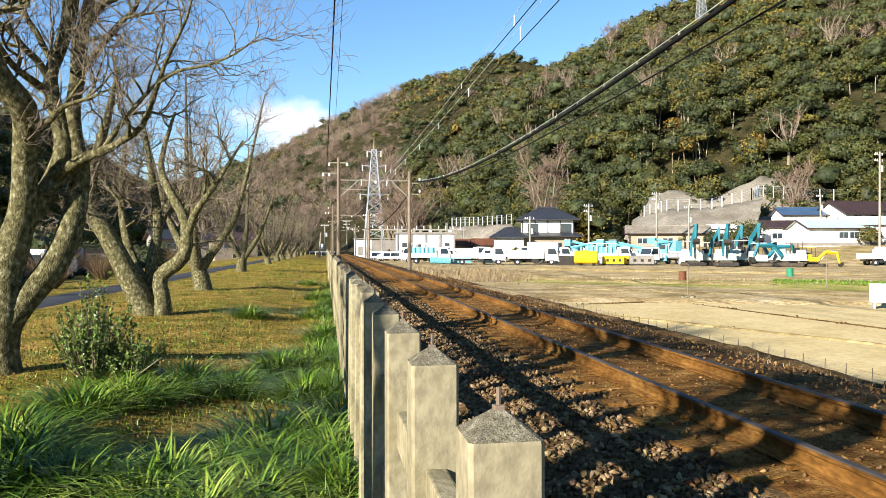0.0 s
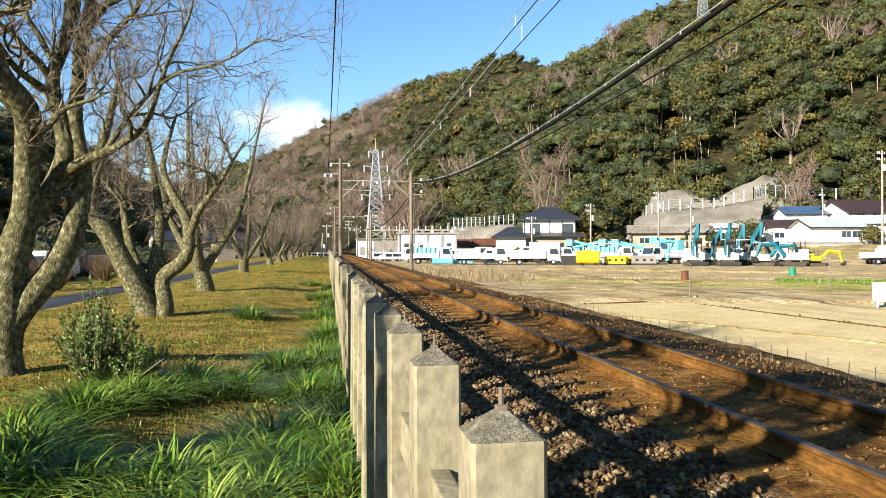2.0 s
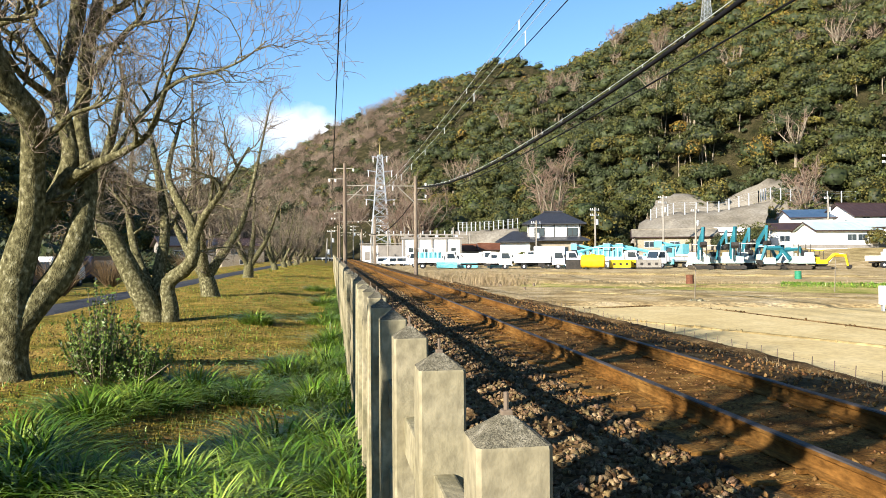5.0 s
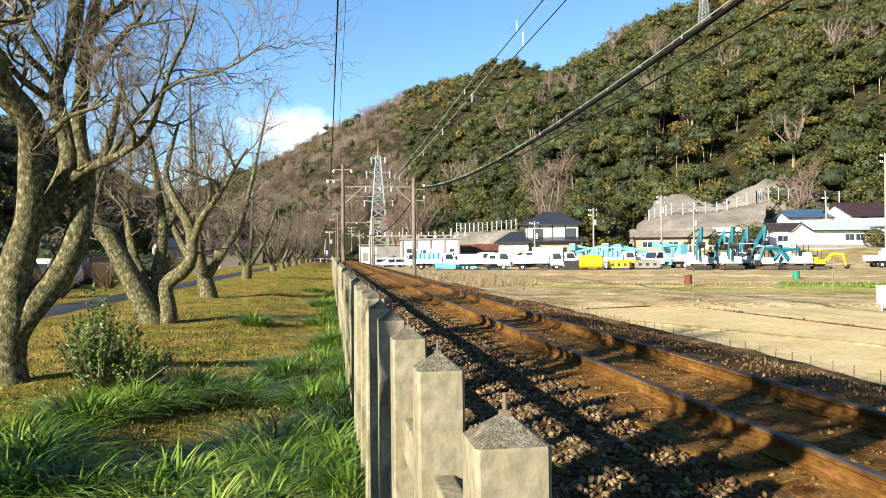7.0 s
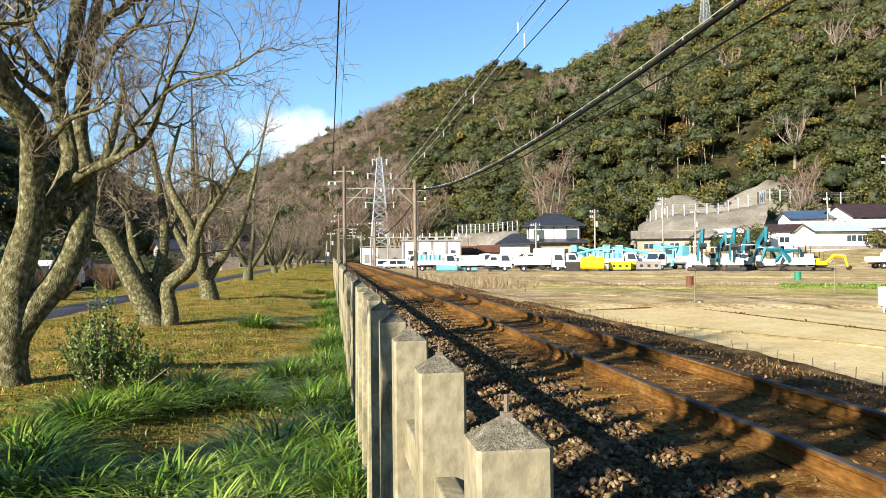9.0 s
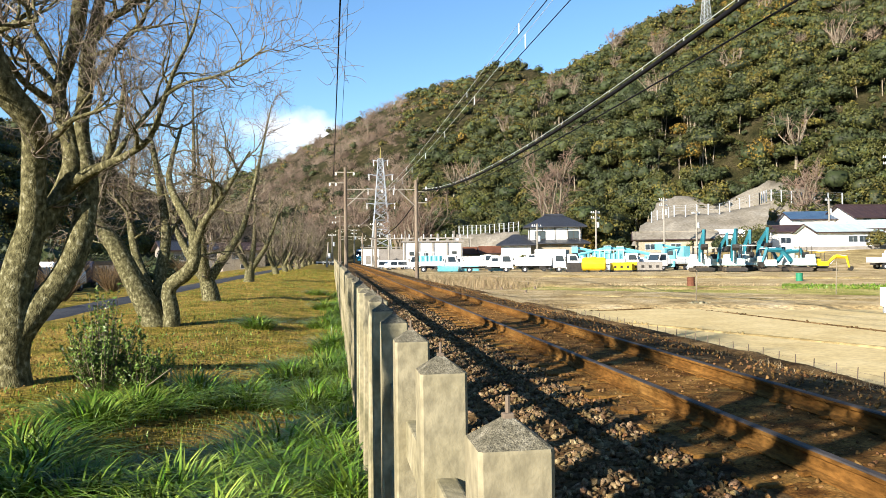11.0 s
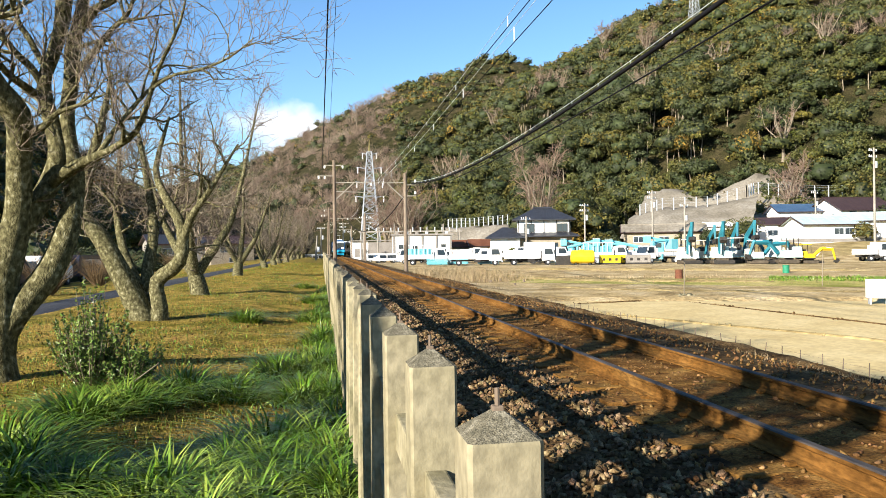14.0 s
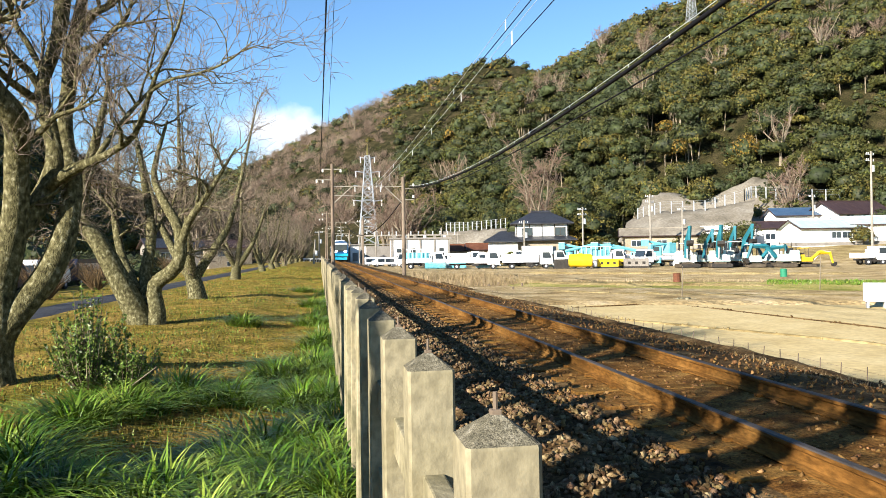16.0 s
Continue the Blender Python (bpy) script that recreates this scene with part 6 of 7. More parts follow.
def truck(p, turn, length=6.0, bed="flat", cab=None, load=None, label="white flatbed truck parked in the yard", z=None):
    """Faces +x in its own space."""
    x, y, gz = stand(p)
    t = empty("truck", pose(x, y, gz, 0, 0, turn), label, "truck", "trucks in the yard")
    cabm = cab or M_WHITE
    L = length
    part("chassis", box((0, 0, 0.62), (L * 0.97, 0.8, 0.2), 0.02), M_DARKSTEEL, t)
    ol = [(L / 2 - 1.55, 0.55), (L / 2 - 0.05, 0.55), (L / 2, 0.75), (L / 2 - 0.04, 1.25), (L / 2 - 0.32, 2.05), (L / 2 - 0.5, 2.15), (L / 2 - 1.5, 2.15), (L / 2 - 1.55, 2.05)]
    cb = prism(ol, -0.92, 0.92, "xz")
    bmesh.ops.bevel(cb, geom=[e for e in cb.edges], offset=0.04, segments=2, affect="EDGES")
    c = part("cab", cb, cabm, t)
    ws = prism([(L / 2 - 0.01, 1.28), (L / 2 + 0.02, 1.28), (L / 2 - 0.27, 2.0), (L / 2 - 0.30, 2.0)], -0.82, 0.82, "xz")
    part("windscreen", ws, M_GLASS, c)
    for s in (-1, 1):
        part("side_window", prism([(L / 2 - 1.25, 1.3), (L / 2 - 0.18, 1.3), (L / 2 - 0.42, 1.98), (L / 2 - 1.25, 1.98)], s * 0.915, s * 0.935, "xz"), M_GLASS, c)
        part("headlight", box((L / 2 + 0.0, s * 0.7, 0.82), (0.06, 0.3, 0.16), 0.02), M_STEEL, c)
        part("mirror", box((L / 2 + 0.1, s * 1.05, 1.6), (0.06, 0.16, 0.3), 0.02), M_BLACK, c)
    part("bumper", box((L / 2 + 0.02, 0, 0.5), (0.14, 1.8, 0.2), 0.03), M_STEEL, t)
    bl = L - 1.75
    bx = -L / 2 + bl / 2
    part("bed_floor", box((bx, 0, 0.86), (bl, 1.95, 0.14), 0.02), M_STEEL, t)
    hh = 0.42 if bed == "flat" else (0.85 if bed == "dump" else 1.7)
    bm_ = M_WHITE
    if bed == "box":
        part("cargo_box", box((bx, 0, 1.85), (bl, 1.95, 1.9), 0.04), bm_, t)
    else:
        for s in (-1, 1):
            part("side_board", box((bx, s * 0.95, 0.95 + hh / 2), (bl, 0.06, hh), 0.015), bm_, t)
            for k in range(4):
                part("stanchion", box((bx - bl / 2 + 0.1 + k * (bl - 0.2) / 3, s * 0.985, 0.95 + hh / 2), (0.07, 0.03, hh)), M_STEEL, t)
        part("tail_board", box((bx - bl / 2, 0, 0.95 + hh / 2), (0.06, 1.9, hh), 0.015), bm_, t)
        part("head_board", box((bx + bl / 2, 0, 1.35), (0.08, 1.9, 0.95), 0.015), bm_, t)
    for xx in (L / 2 - 0.85, -L / 2 + 1.1):
        for s in (-1, 1):
            add_wheel(t, xx, s * 0.8)
    part("fuel_tank", box((0.2, -0.72, 0.55), (0.8, 0.36, 0.36), 0.05), M_DARKSTEEL, t)
    if load == "crane":
        part("crane_post", box((L / 2 - 1.9, 0, 1.8), (0.4, 0.5, 1.8), 0.04), M_TEAL, t)
        part("crane_boom", rod((L / 2 - 1.9, 0, 2.6), (-L / 2 + 0.2, 0, 2.9), 0.17, 0.13, 4), M_TEAL, t)
        part("lift_basket", box((-L / 2 + 0.6, 0, 2.3), (1.2, 1.1, 1.3), 0.05), M_TEAL, t)
        part("boom_stay", rod((L / 2 - 1.9, 0, 1.9), (0, 0, 2.7), 0.08, n=6), M_TEAL, t)
        part("outrigger", box((0.4, 0, 0.8), (0.3, 2.1, 0.7), 0.02), M_TEAL, t)
    if load == "lift":
        part("turret", rod((-0.2, 0, 0.9), (-0.2, 0, 1.8), 0.55, 0.45, 12), M_TEAL, t)
        part("boom", rod((-0.8, 0, 1.9), (L / 2 + 0.1, 0, 2.75), 0.2, 0.16, 4), M_TEAL, t)
        part("boom_inner", rod((L / 2 - 0.6, 0, 2.6), (L / 2 + 0.5, 0, 2.85), 0.12, 0.12, 4), M_WHITE, t)
        b = part("basket", box((L / 2 + 0.6, 0, 2.5), (0.9, 1.2, 0.9), 0.04), M_TEAL, t)
        part("basket_rail", box((L / 2 + 0.6, 0, 3.05), (0.9, 1.2, 0.06)), M_STEEL, b)
    if load == "rack":
        for k in range(7):
            part("rack_post", box((bx - bl / 2 + 0.2 + k * (bl - 0.4) / 6, -0.9, 1.9), (0.07, 0.07, 1.4)), M_STEEL, t)
        part("rack_top", box((bx, -0.9, 2.6), (bl, 0.08, 0.1)), M_STEEL, t)
        part("load", box((bx, 0.1, 1.6), (bl * 0.8, 1.4, 1.1), 0.1), M_TEAL, t)
    return t


def van(p, turn, label, mat=None, length=3.4, height=1.9):
    x, y, gz = stand(p)
    v = empty("van", pose(x, y, gz, 0, 0, turn), label, "van", "vans in the yard")
    L = length
    ol = [(-L / 2, 0.35), (L / 2 - 0.05, 0.35), (L / 2, 0.6), (L / 2 - 0.05, 0.95), (L / 2 - 0.55, height - 0.12), (L / 2 - 0.75, height), (-L / 2 + 0.12, height), (-L / 2, height - 0.15)]
    b = prism(ol, -0.74, 0.74, "xz")
    bmesh.ops.bevel(b, geom=[e for e in b.edges], offset=0.05, segments=2, affect="EDGES")
    body = part("body", b, mat or M_WHITE, v)
    for s in (-1, 1):
        for a, c in ((-L / 2 + 0.25, -0.15), (0.0, L / 2 - 0.75)):
            part("side_window", box(((a + c) / 2, s * 0.74, height - 0.5), (c - a, 0.02, 0.5)), M_GLASS, body)
    part("windscreen", prism([(L / 2 - 0.06, 1.0), (L / 2 - 0.03, 1.0), (L / 2 - 0.50, height - 0.16), (L / 2 - 0.53, height - 0.16)], -0.64, 0.64, "xz"), M_GLASS, body)
    part("rear_window", box((-L / 2 - 0.005, 0, height - 0.5), (0.02, 1.2, 0.5)), M_GLASS, body)
    for xx in (L / 2 - 0.6, -L / 2 + 0.6):
        for s in (-1, 1):
            add_wheel(v, xx, s * 0.62, 0.27)
    return v


def excavator(p, turn, mat, arm, label, size=1.0, canopy=True):
    """arm: angles of boom and stick in degrees."""
    x, y, gz = stand(p)
    e = empty("excavator", pose(x, y, gz, 0, 0, turn), label, "excavator", "excavators in a row")
    k = size
    for s in (-1, 1):
        ol = [(-1.0 * k, 0.22 * k), (-0.85 * k, 0.03), (0.85 * k, 0.03), (1.0 * k, 0.22 * k), (0.85 * k, 0.40 * k), (-0.85 * k, 0.40 * k)]
        tr = prism(ol, s * 0.60 * k, s * 0.90 * k, "xz")
        bmesh.ops.bevel(tr, geom=[q for q in tr.edges], offset=0.05 * k, segments=1, affect="EDGES")
        trk = part("crawler_track", tr, M_DUSTYTRACK, e)
        for q in range(9):
            part("track_pad", box(((-0.8 + 0.2 * q) * k, s * 0.75 * k, 0.405 * k), (0.09 * k, 0.32 * k, 0.03 * k)), M_DARKSTEEL, trk)
    part("undercarriage", box((0, 0, 0.4 * k), (1.0 * k, 1.1 * k, 0.3 * k), 0.04), M_DUSTYTRACK, e)
    part("skirt", box((-0.35 * k, 0, 0.66 * k), (1.76 * k, 1.8 * k, 0.16 * k), 0.06 * k), M_PALEMINT if mat is not M_YELLOW else M_DARKSTEEL, e)
    part("dozer_blade", box((1.45 * k, 0, 0.22 * k), (0.08 * k, 1.8 * k, 0.3 * k), 0.02), M_DARKSTEEL, e)
    bd = bmesh.new()
    add_box(bd, (-0.35 * k, 0, 0.95 * k), (1.7 * k, 1.75 * k, 0.6 * k), 0.12 * k)
    add_box(bd, (-0.8 * k, 0, 1.35 * k), (0.8 * k, 1.5 * k, 0.5 * k), 0.12 * k)
    part("body", bd, mat, e)
    if canopy:
        part("canopy_roof", box((-0.35 * k, 0.15 * k, 2.42 * k), (1.25 * k, 1.1 * k, 0.09 * k), 0.03), mat, e)
        for a in (-0.9, 0.2):
            for c in (-0.35, 0.62):
                part("canopy_post", rod((a * k, c * k, 1.2 * k), (a * k, c * k, 2.4 * k), 0.035 * k, n=6), M_DARKSTEEL, e)
        part("seat", box((-0.5 * k, 0.15 * k, 1.55 * k), (0.5 * k, 0.5 * k, 0.5 * k), 0.06), M_BLACK, e)
    else:
        cab = part("cab", box((-0.2 * k, 0.3 * k, 1.85 * k), (1.2 * k, 0.95 * k, 1.3 * k), 0.07 * k), mat, e)
        part("cab_window", box((-0.2 * k, -0.185 * k, 2.0 * k), (0.9 * k, 0.02, 0.8 * k)), M_GLASS, cab)
        part("cab_window", box((0.405 * k, 0.3 * k, 2.0 * k), (0.02, 0.75 * k, 0.9 * k)), M_GLASS, cab)
    a, b = radians(arm[0]), radians(arm[1])
    reach = 1.6 if arm[0] > 60 else 1.35
    p0 = Vector((0.6 * k, -0.2 * k, 1.0 * k))
    p1 = p0 + Vector((math.cos(a), 0, math.sin(a))) * reach * k
    a2 = a - radians(26 if arm[0] > 60 else 45)
    p2 = p1 + Vector((math.cos(a2), 0, math.sin(a2))) * reach * k
    p3 = p2 + Vector((math.cos(b), 0, math.sin(b))) * 1.3 * k
    bo = rod(p0, p1, 0.20 * k, 0.25 * k, 4)
    add_rod(bo, p1, p2, 0.25 * k, 0.17 * k, 4)
    bm_obj = part("boom", bo, M_DEEPTEAL if mat is not M_YELLOW else mat, e)
    part("boom_cylinder", rod(p0 + Vector((0.3 * k, 0, -0.1)), p1 + Vector((0.05, 0, -0.1)), 0.06 * k, n=8), M_STEEL, bm_obj)
    st = part("stick", rod(p2 + (p2 - p3) * 0.15, p3, 0.19 * k, 0.13 * k, 4), M_DEEPTEAL if mat is not M_YELLOW else mat, e)
    part("stick_cylinder", rod(p1.lerp(p2, 0.4) + Vector((0, 0, 0.2 * k)), p2 + (p2 - p3) * 0.12, 0.055 * k, n=8), M_STEEL, st)
    bu = prism([(0, 0), (0.32 * k, 0.05 * k), (0.36 * k, -0.25 * k), (0.12 * k, -0.5 * k), (-0.12 * k, -0.36 * k)], -0.3 * k, 0.3 * k, "xz")
    bo2 = part("bucket", bu, M_DARKSTEEL, e)
    bo2.matrix_basis = Matrix.Translation(p3 + Vector((0, 0, 0.05)))
    return e


def build_yard():
    truck((18.47, 89.22, -0.52), -12, 6.4, "flat", label="white flatbed truck with an empty bed parked in the yard")
    truck((24.46, 86.26, -0.55), -12, 6.0, "dump", label="white tipper truck with high side boards")
    truck((28.5, 92.71, 0.47), -12, 5.6, "box", label="white box truck behind the tipper")
    truck((41.24, 86.67, -0.05), 200, 5.8, "flat", load="crane", label="white truck with a pale blue crane on its bed")
    truck((36.36, 92.49, 0.68), -15, 5.8, "flat", load="rack", label="white truck with a steel side rack and blue load")
    truck((41.34, 98.8, 0.94), 165, 5.6, "flat", cab=M_TEAL, load="lift", label="pale blue aerial lift truck with folded boom")
    truck((35.32, 101.77, 1.01), -15, 5.6, "flat", cab=M_TEAL, load="lift", label="pale blue aerial lift truck with folded boom")
    truck((38.73, 105.28, 1.08), 160, 5.6, "flat", cab=M_TEAL, load="lift", label="pale blue aerial lift truck with folded boom")
    truck((40.81, 92.81, 0.67), 165, 5.6, "flat", load="lift", label="white aerial lift truck with a pale blue boom")
    truck((48.9, 98.63, 1.1), 165, 5.6, "flat", cab=M_TEAL, load="lift", label="pale blue aerial lift truck with folded boom")
    for i, u_ in enumerate(((12.99, 103.23, 0.38), (16.38, 101.69, 0.39), (20.07, 104.15, 0.61), (22.84, 101.69, 0.62), (25.59, 101.26, 0.62), (15.69, 110.91, 0.73), (20.03, 112.25, 0.89), (23.82, 111.66, 0.98), (27.15, 97.98, 0.8))):
        if i % 2:
            van(u_, -14 + 180 * (i % 3 == 0), "white van parked in the yard row")
        else:
            truck(u_, -12 + 180 * (i % 3 == 0), 5.2, ("dump", "flat", "flat")[i % 3], label="white light truck parked in the yard row")
    truck((13.22, 96.11, -0.06), -12, 5.6, "flat", load="rack", label="white truck loaded with pale blue sheeting")
    van((9.65, 117.92, 0.05), 190, "white car parked beside the line", None, 3.6, 1.5)
    van((8.5, 122.15, 0.1), 10, "white car parked beside the line", None, 3.6, 1.5)
    truck((61.7, 75.2, 0.08), -8, 3.6, "flat", label="small white pickup truck parked on the grass")
    # yellow tank and low machines
    x, y, z = stand((29.76, 82.39, -0.41))
    tk = empty("yellow_tank", pose(x, y, z, 0, 0, -15), "bright yellow steel water tank on skids", "tank")
    tb = rod((-1.35, 0, 0.95), (1.35, 0, 0.95), 0.78, n=20)
    bmesh.ops.bevel(tb, geom=[q for q in tb.edges if len(q.link_faces) == 2 and abs(q.link_faces[0].normal.x - q.link_faces[1].normal.x) > 0.5], offset=0.12, segments=2, affect="EDGES")
    part("shell", tb, M_YELLOW, tk)
    for s in (-0.8, 0.8):
        part("skid", box((s, 0, 0.12), (0.2, 1.3, 0.26), 0.02), M_DARKSTEEL, tk)
    part("hatch", rod((0, 0, 1.7), (0, 0, 1.82), 0.25, n=12), M_YELLOW, tk)
    for q, m_, w in (((33.27, 82.86, -0.1), M_YELLOW, 2.4), ((35.32, 83.55, -0.32), M_YELLOW, 2.0), ((28.19, 84.66, 0.08), M_DARKSTEEL, 1.8), ((36.56, 82.34, -0.43), M_WALLGREY, 2.8), ((47.64, 91.74, 1.2), M_ORANGE, 1.3)):
        x, y, z = stand(q)
        mc = empty("site_container", pose(x, y, z, 0, 0, -15), "steel site container or generator unit in the yard", "container")
        part("casing", box((0, 0, 0.6), (w, 1.3, 0.9), 0.06), m_, mc)
        part("base_frame", box((0, 0, 0.1), (w + 0.1, 1.4, 0.2)), M_DARKSTEEL, mc)
        part("lid", box((0, 0, 1.08), (w * 0.96, 1.2, 0.07), 0.02), m_, mc)
        for k in range(3):
            part("vent", box((-w * 0.3 + k * w * 0.3, -0.66, 0.6), (w * 0.12, 0.03, 0.3)), M_DARKSTEEL, mc)
    # excavators
    pale = M_PALECREAM
    excavator((40.54, 77.67, -0.54), -100, pale, (80, -95), "cream mini excavator with teal raised arm", 1.15)
    excavator((43.25, 79.27, -0.65), -80, pale, (76, -88), "cream mini excavator with teal raised arm", 1.1)
    excavator((43.18, 75.23, -0.61), -110, M_PALEMINT, (72, -100), "pale blue mini excavator with raised arm", 1.2)
    excavator((46.94, 77.68, -0.62), -75, pale, (79, -92), "cream mini excavator with teal raised arm", 1.2)
    excavator((46.52, 73.7, -0.71), -25, pale, (50, -60), "cream mini excavator with folded teal arm", 1.05)
    excavator((48.93, 72.31, -0.74), 170, M_PALEMINT, (48, -70), "pale blue mini excavator with canopy and folded arm", 1.15)
    excavator((51.32, 71.94, -0.68), -10, M_YELLOW, (40, -75), "yellow mini excavator with its arm stretched out", 0.85)
    excavator((51.57, 78.98, -0.61), 190, pale, (55, -70), "cream mini excavator with folded teal arm", 1.1, False)
    excavator((49.07, 83.42, -0.5), -95, M_PALEMINT, (77, -90), "pale blue mini excavator with raised arm", 1.2, False)
    for q, m_, s, lab in (((21.03, 41.48, -0.5), M_RED, 1.0, "rusty brown steel drum at the field edge"), ((31.69, 46.83, -0.5), M_GREENDRUM, 1.0, "green plastic drum at the field edge")):
        x, y, z = stand(q)
        dr = rod((0, 0, 0), (0, 0, 0.62), 0.22, n=18)
        for k in (0.02, 0.22, 0.42, 0.6):
            add_rod(dr, (0, 0, k), (0, 0, k + 0.025), 0.232, n=18)
        ob = part("drum", dr, m_, None)
        ob.matrix_world = pose(x, y, z)
        tagged(ob, lab, "drum", "drums")
    x, y, z = stand((18.13, 21.85, -0.5))
    sg = empty("white_cabinet", pose(x, y, z, 0, 0, -30), "white metal box on short legs beside the field", "box")
    part("casing", box((0, 0, 0.52), (0.7, 0.4, 0.62), 0.02), M_WHITE, sg)
    for s in (-0.25, 0.25):
        part("leg", box((s, 0, 0.1), (0.06, 0.3, 0.24)), M_STEEL, sg)
    x, y, z = stand((13.79, 26.55, -0.5))
    rk = stone_mesh("rubble", np.array([(x + 0.28 * math.cos(i * 2.4) * (i / 9), y + 0.28 * math.sin(i * 2.4), z + 0.06) for i in range(16)]), np.full(16, 0.13), M_CONC, 5)
    tagged(new("rubble", rk), "small heap of pale broken concrete in the field", "rubble", kind="stuff")
    for q, h in (((14.45, 28.1, -0.5), 1.35), ((22.63, 30.76, -0.5), 1.6)):
        x, y, z = stand(q)
        ob = part("stake", rod((0, 0, -0.1), (0, 0, h), 0.022, n=6), M_PALEBARK, None)
        ob.matrix_world = pose(x, y, z, 0, 2, 0)
        tagged(ob, "thin pale garden stake standing in the field", "stake", "garden stakes")


def yard_clutter():
    rng = random.Random(17)
    for q, n, m_, lab in (((17.0, 93.5), 6, M_TEAL, "stack of pale blue steel sheets on timbers"), ((20.5, 91.5), 5, M_TEAL, "stack of pale blue steel sheets on timbers"), ((14.2, 93.0), 7, M_TEAL, "stack of pale blue steel sheets on timbers"), ((34.5, 88.0), 6, M_STEEL, "stack of grey steel plates on timbers"), ((44.0, 84.5), 5, M_WHITE, "stack of white panels on timbers"), ((31.5, 86.5), 4, M_DARKSTEEL, "stack of dark steel plates on timbers")):
        x, y, z = stand(q)
        st = empty("sheet_stack", pose(x, y, z, 0, 0, -12 + rng.uniform(-8, 8)), lab, "stack", "stacks in the yard")
        for s_ in (-0.9, 0.9):
            part("bearer", box((s_, 0, 0.06), (0.14, 1.3, 0.12), 0.01), M_POLEBROWN, st)
        for k in range(n):
            sh = part("sheet", box((rng.uniform(-0.06, 0.06), rng.uniform(-0.05, 0.05), 0.17 + k * 0.11), (2.6, 1.2, 0.08), 0.01), m_, st)
            sh.matrix_basis = pose(0, 0, 0, 0, 0, rng.uniform(-1.5, 1.5))


def across_the_path():
    """Parked cars beyond the footpath, and a dark hedge added for the bank's shade."""
    rng = np.random.default_rng(71)
    n = 120
    y = rng.uniform(20, 120, n)
    x = -19.5 + rng.normal(0, 1.6, n) - 0.05 * (y - 20)
    place = np.stack([x, y, ground_height(x, y) + rng.uniform(0.6, 2.6, n)], -1)
    # deepest leaf tone only, so the added hedge reads as a bank in shade
    hedge = crowns("hedge", 72, LEAF_TONES[:1] * 2, place, rng.uniform(1.5, 2.6, n), np.zeros(n, int), 260, 0.14)
    tagged(new("hedge", hedge), "tall dark evergreen hedge added for the shaded bank beyond the footpath", "hedge", kind="stuff")
    for q, t_, m_, lab in (((-13.6, 33.0), 84, M_NAVY, "dark blue car parked beyond the footpath"), ((-13.9, 39.5), 86, M_WHITE, "white car parked beyond the footpath"), ((-14.2, 46.5), 84, M_NAVY, "dark blue car parked beyond the footpath"), ((-13.2, 27.2), 85, M_DARKSTEEL, "dark grey car parked beyond the footpath")):
        van(q, t_, lab, m_, 3.9, 1.55)


def evergreen_tree(p, height, seed):
    """A tall dense evergreen added as a sun blocker: a tapered trunk under stacked leafy lobes."""
    rng = np.random.default_rng(seed)
    x, y, z = stand(p)
    t = empty("evergreen_tree", pose(x, y, z), "added tall dense evergreen that keeps the sun off the train", "tree", "evergreens beside the line")
    part("trunk", rod((0, 0, -0.4), (0.1, 0, height * 0.8), 0.24, 0.08, 8), M_POLEBROWN, t)
    n = 9
    k = np.linspace(0.22, 0.92, n)
    place = np.stack([rng.normal(0, 0.7, n), rng.normal(0, 0.7, n), k * height], -1)
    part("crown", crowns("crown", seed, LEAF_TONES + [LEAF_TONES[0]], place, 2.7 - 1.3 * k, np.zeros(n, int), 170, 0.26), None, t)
    return t


def train_shade_row():
    # added behind the cherry row to shade the train on the curve
    kinds = [evergreen_tree((-11.0 + 0.7 * i, 162.5 + 3.6 * i), 12.0 + 0.7 * i, 400 + i) for i in range(3)]
    rng = random.Random(44)
    for i in range(13):
        x, y, z = stand((-11.0 + rng.uniform(-1.2, 1.2), 173.5 + 3.6 * i))
        copy_thing(kinds[i % 3], pose(x, y, z, 0, 0, rng.uniform(0, 360)))


M_PALECREAM = material("cream_paint", [(0.60, 0.60, 0.50), (0.72, 0.72, 0.62)], 1.5, 0.45, fine=0.1, depth=0.8)
M_PALEMINT = material("pale_mint_paint", [(0.44, 0.62, 0.60), (0.56, 0.72, 0.68)], 1.5, 0.4, fine=0.12, depth=0.8)
M_DUSTYTRACK = material("dusty_steel_track", [(0.10, 0.08, 0.06), (0.20, 0.165, 0.12)], 4.0, 0.85, fine=0.4)
M_GREENDRUM = material("green_plastic", [(0.03, 0.30, 0.16), (0.05, 0.40, 0.22)], 1.5, 0.5, fine=0.1)
build_yard()
yard_clutter()
across_the_path()
train_shade_row()


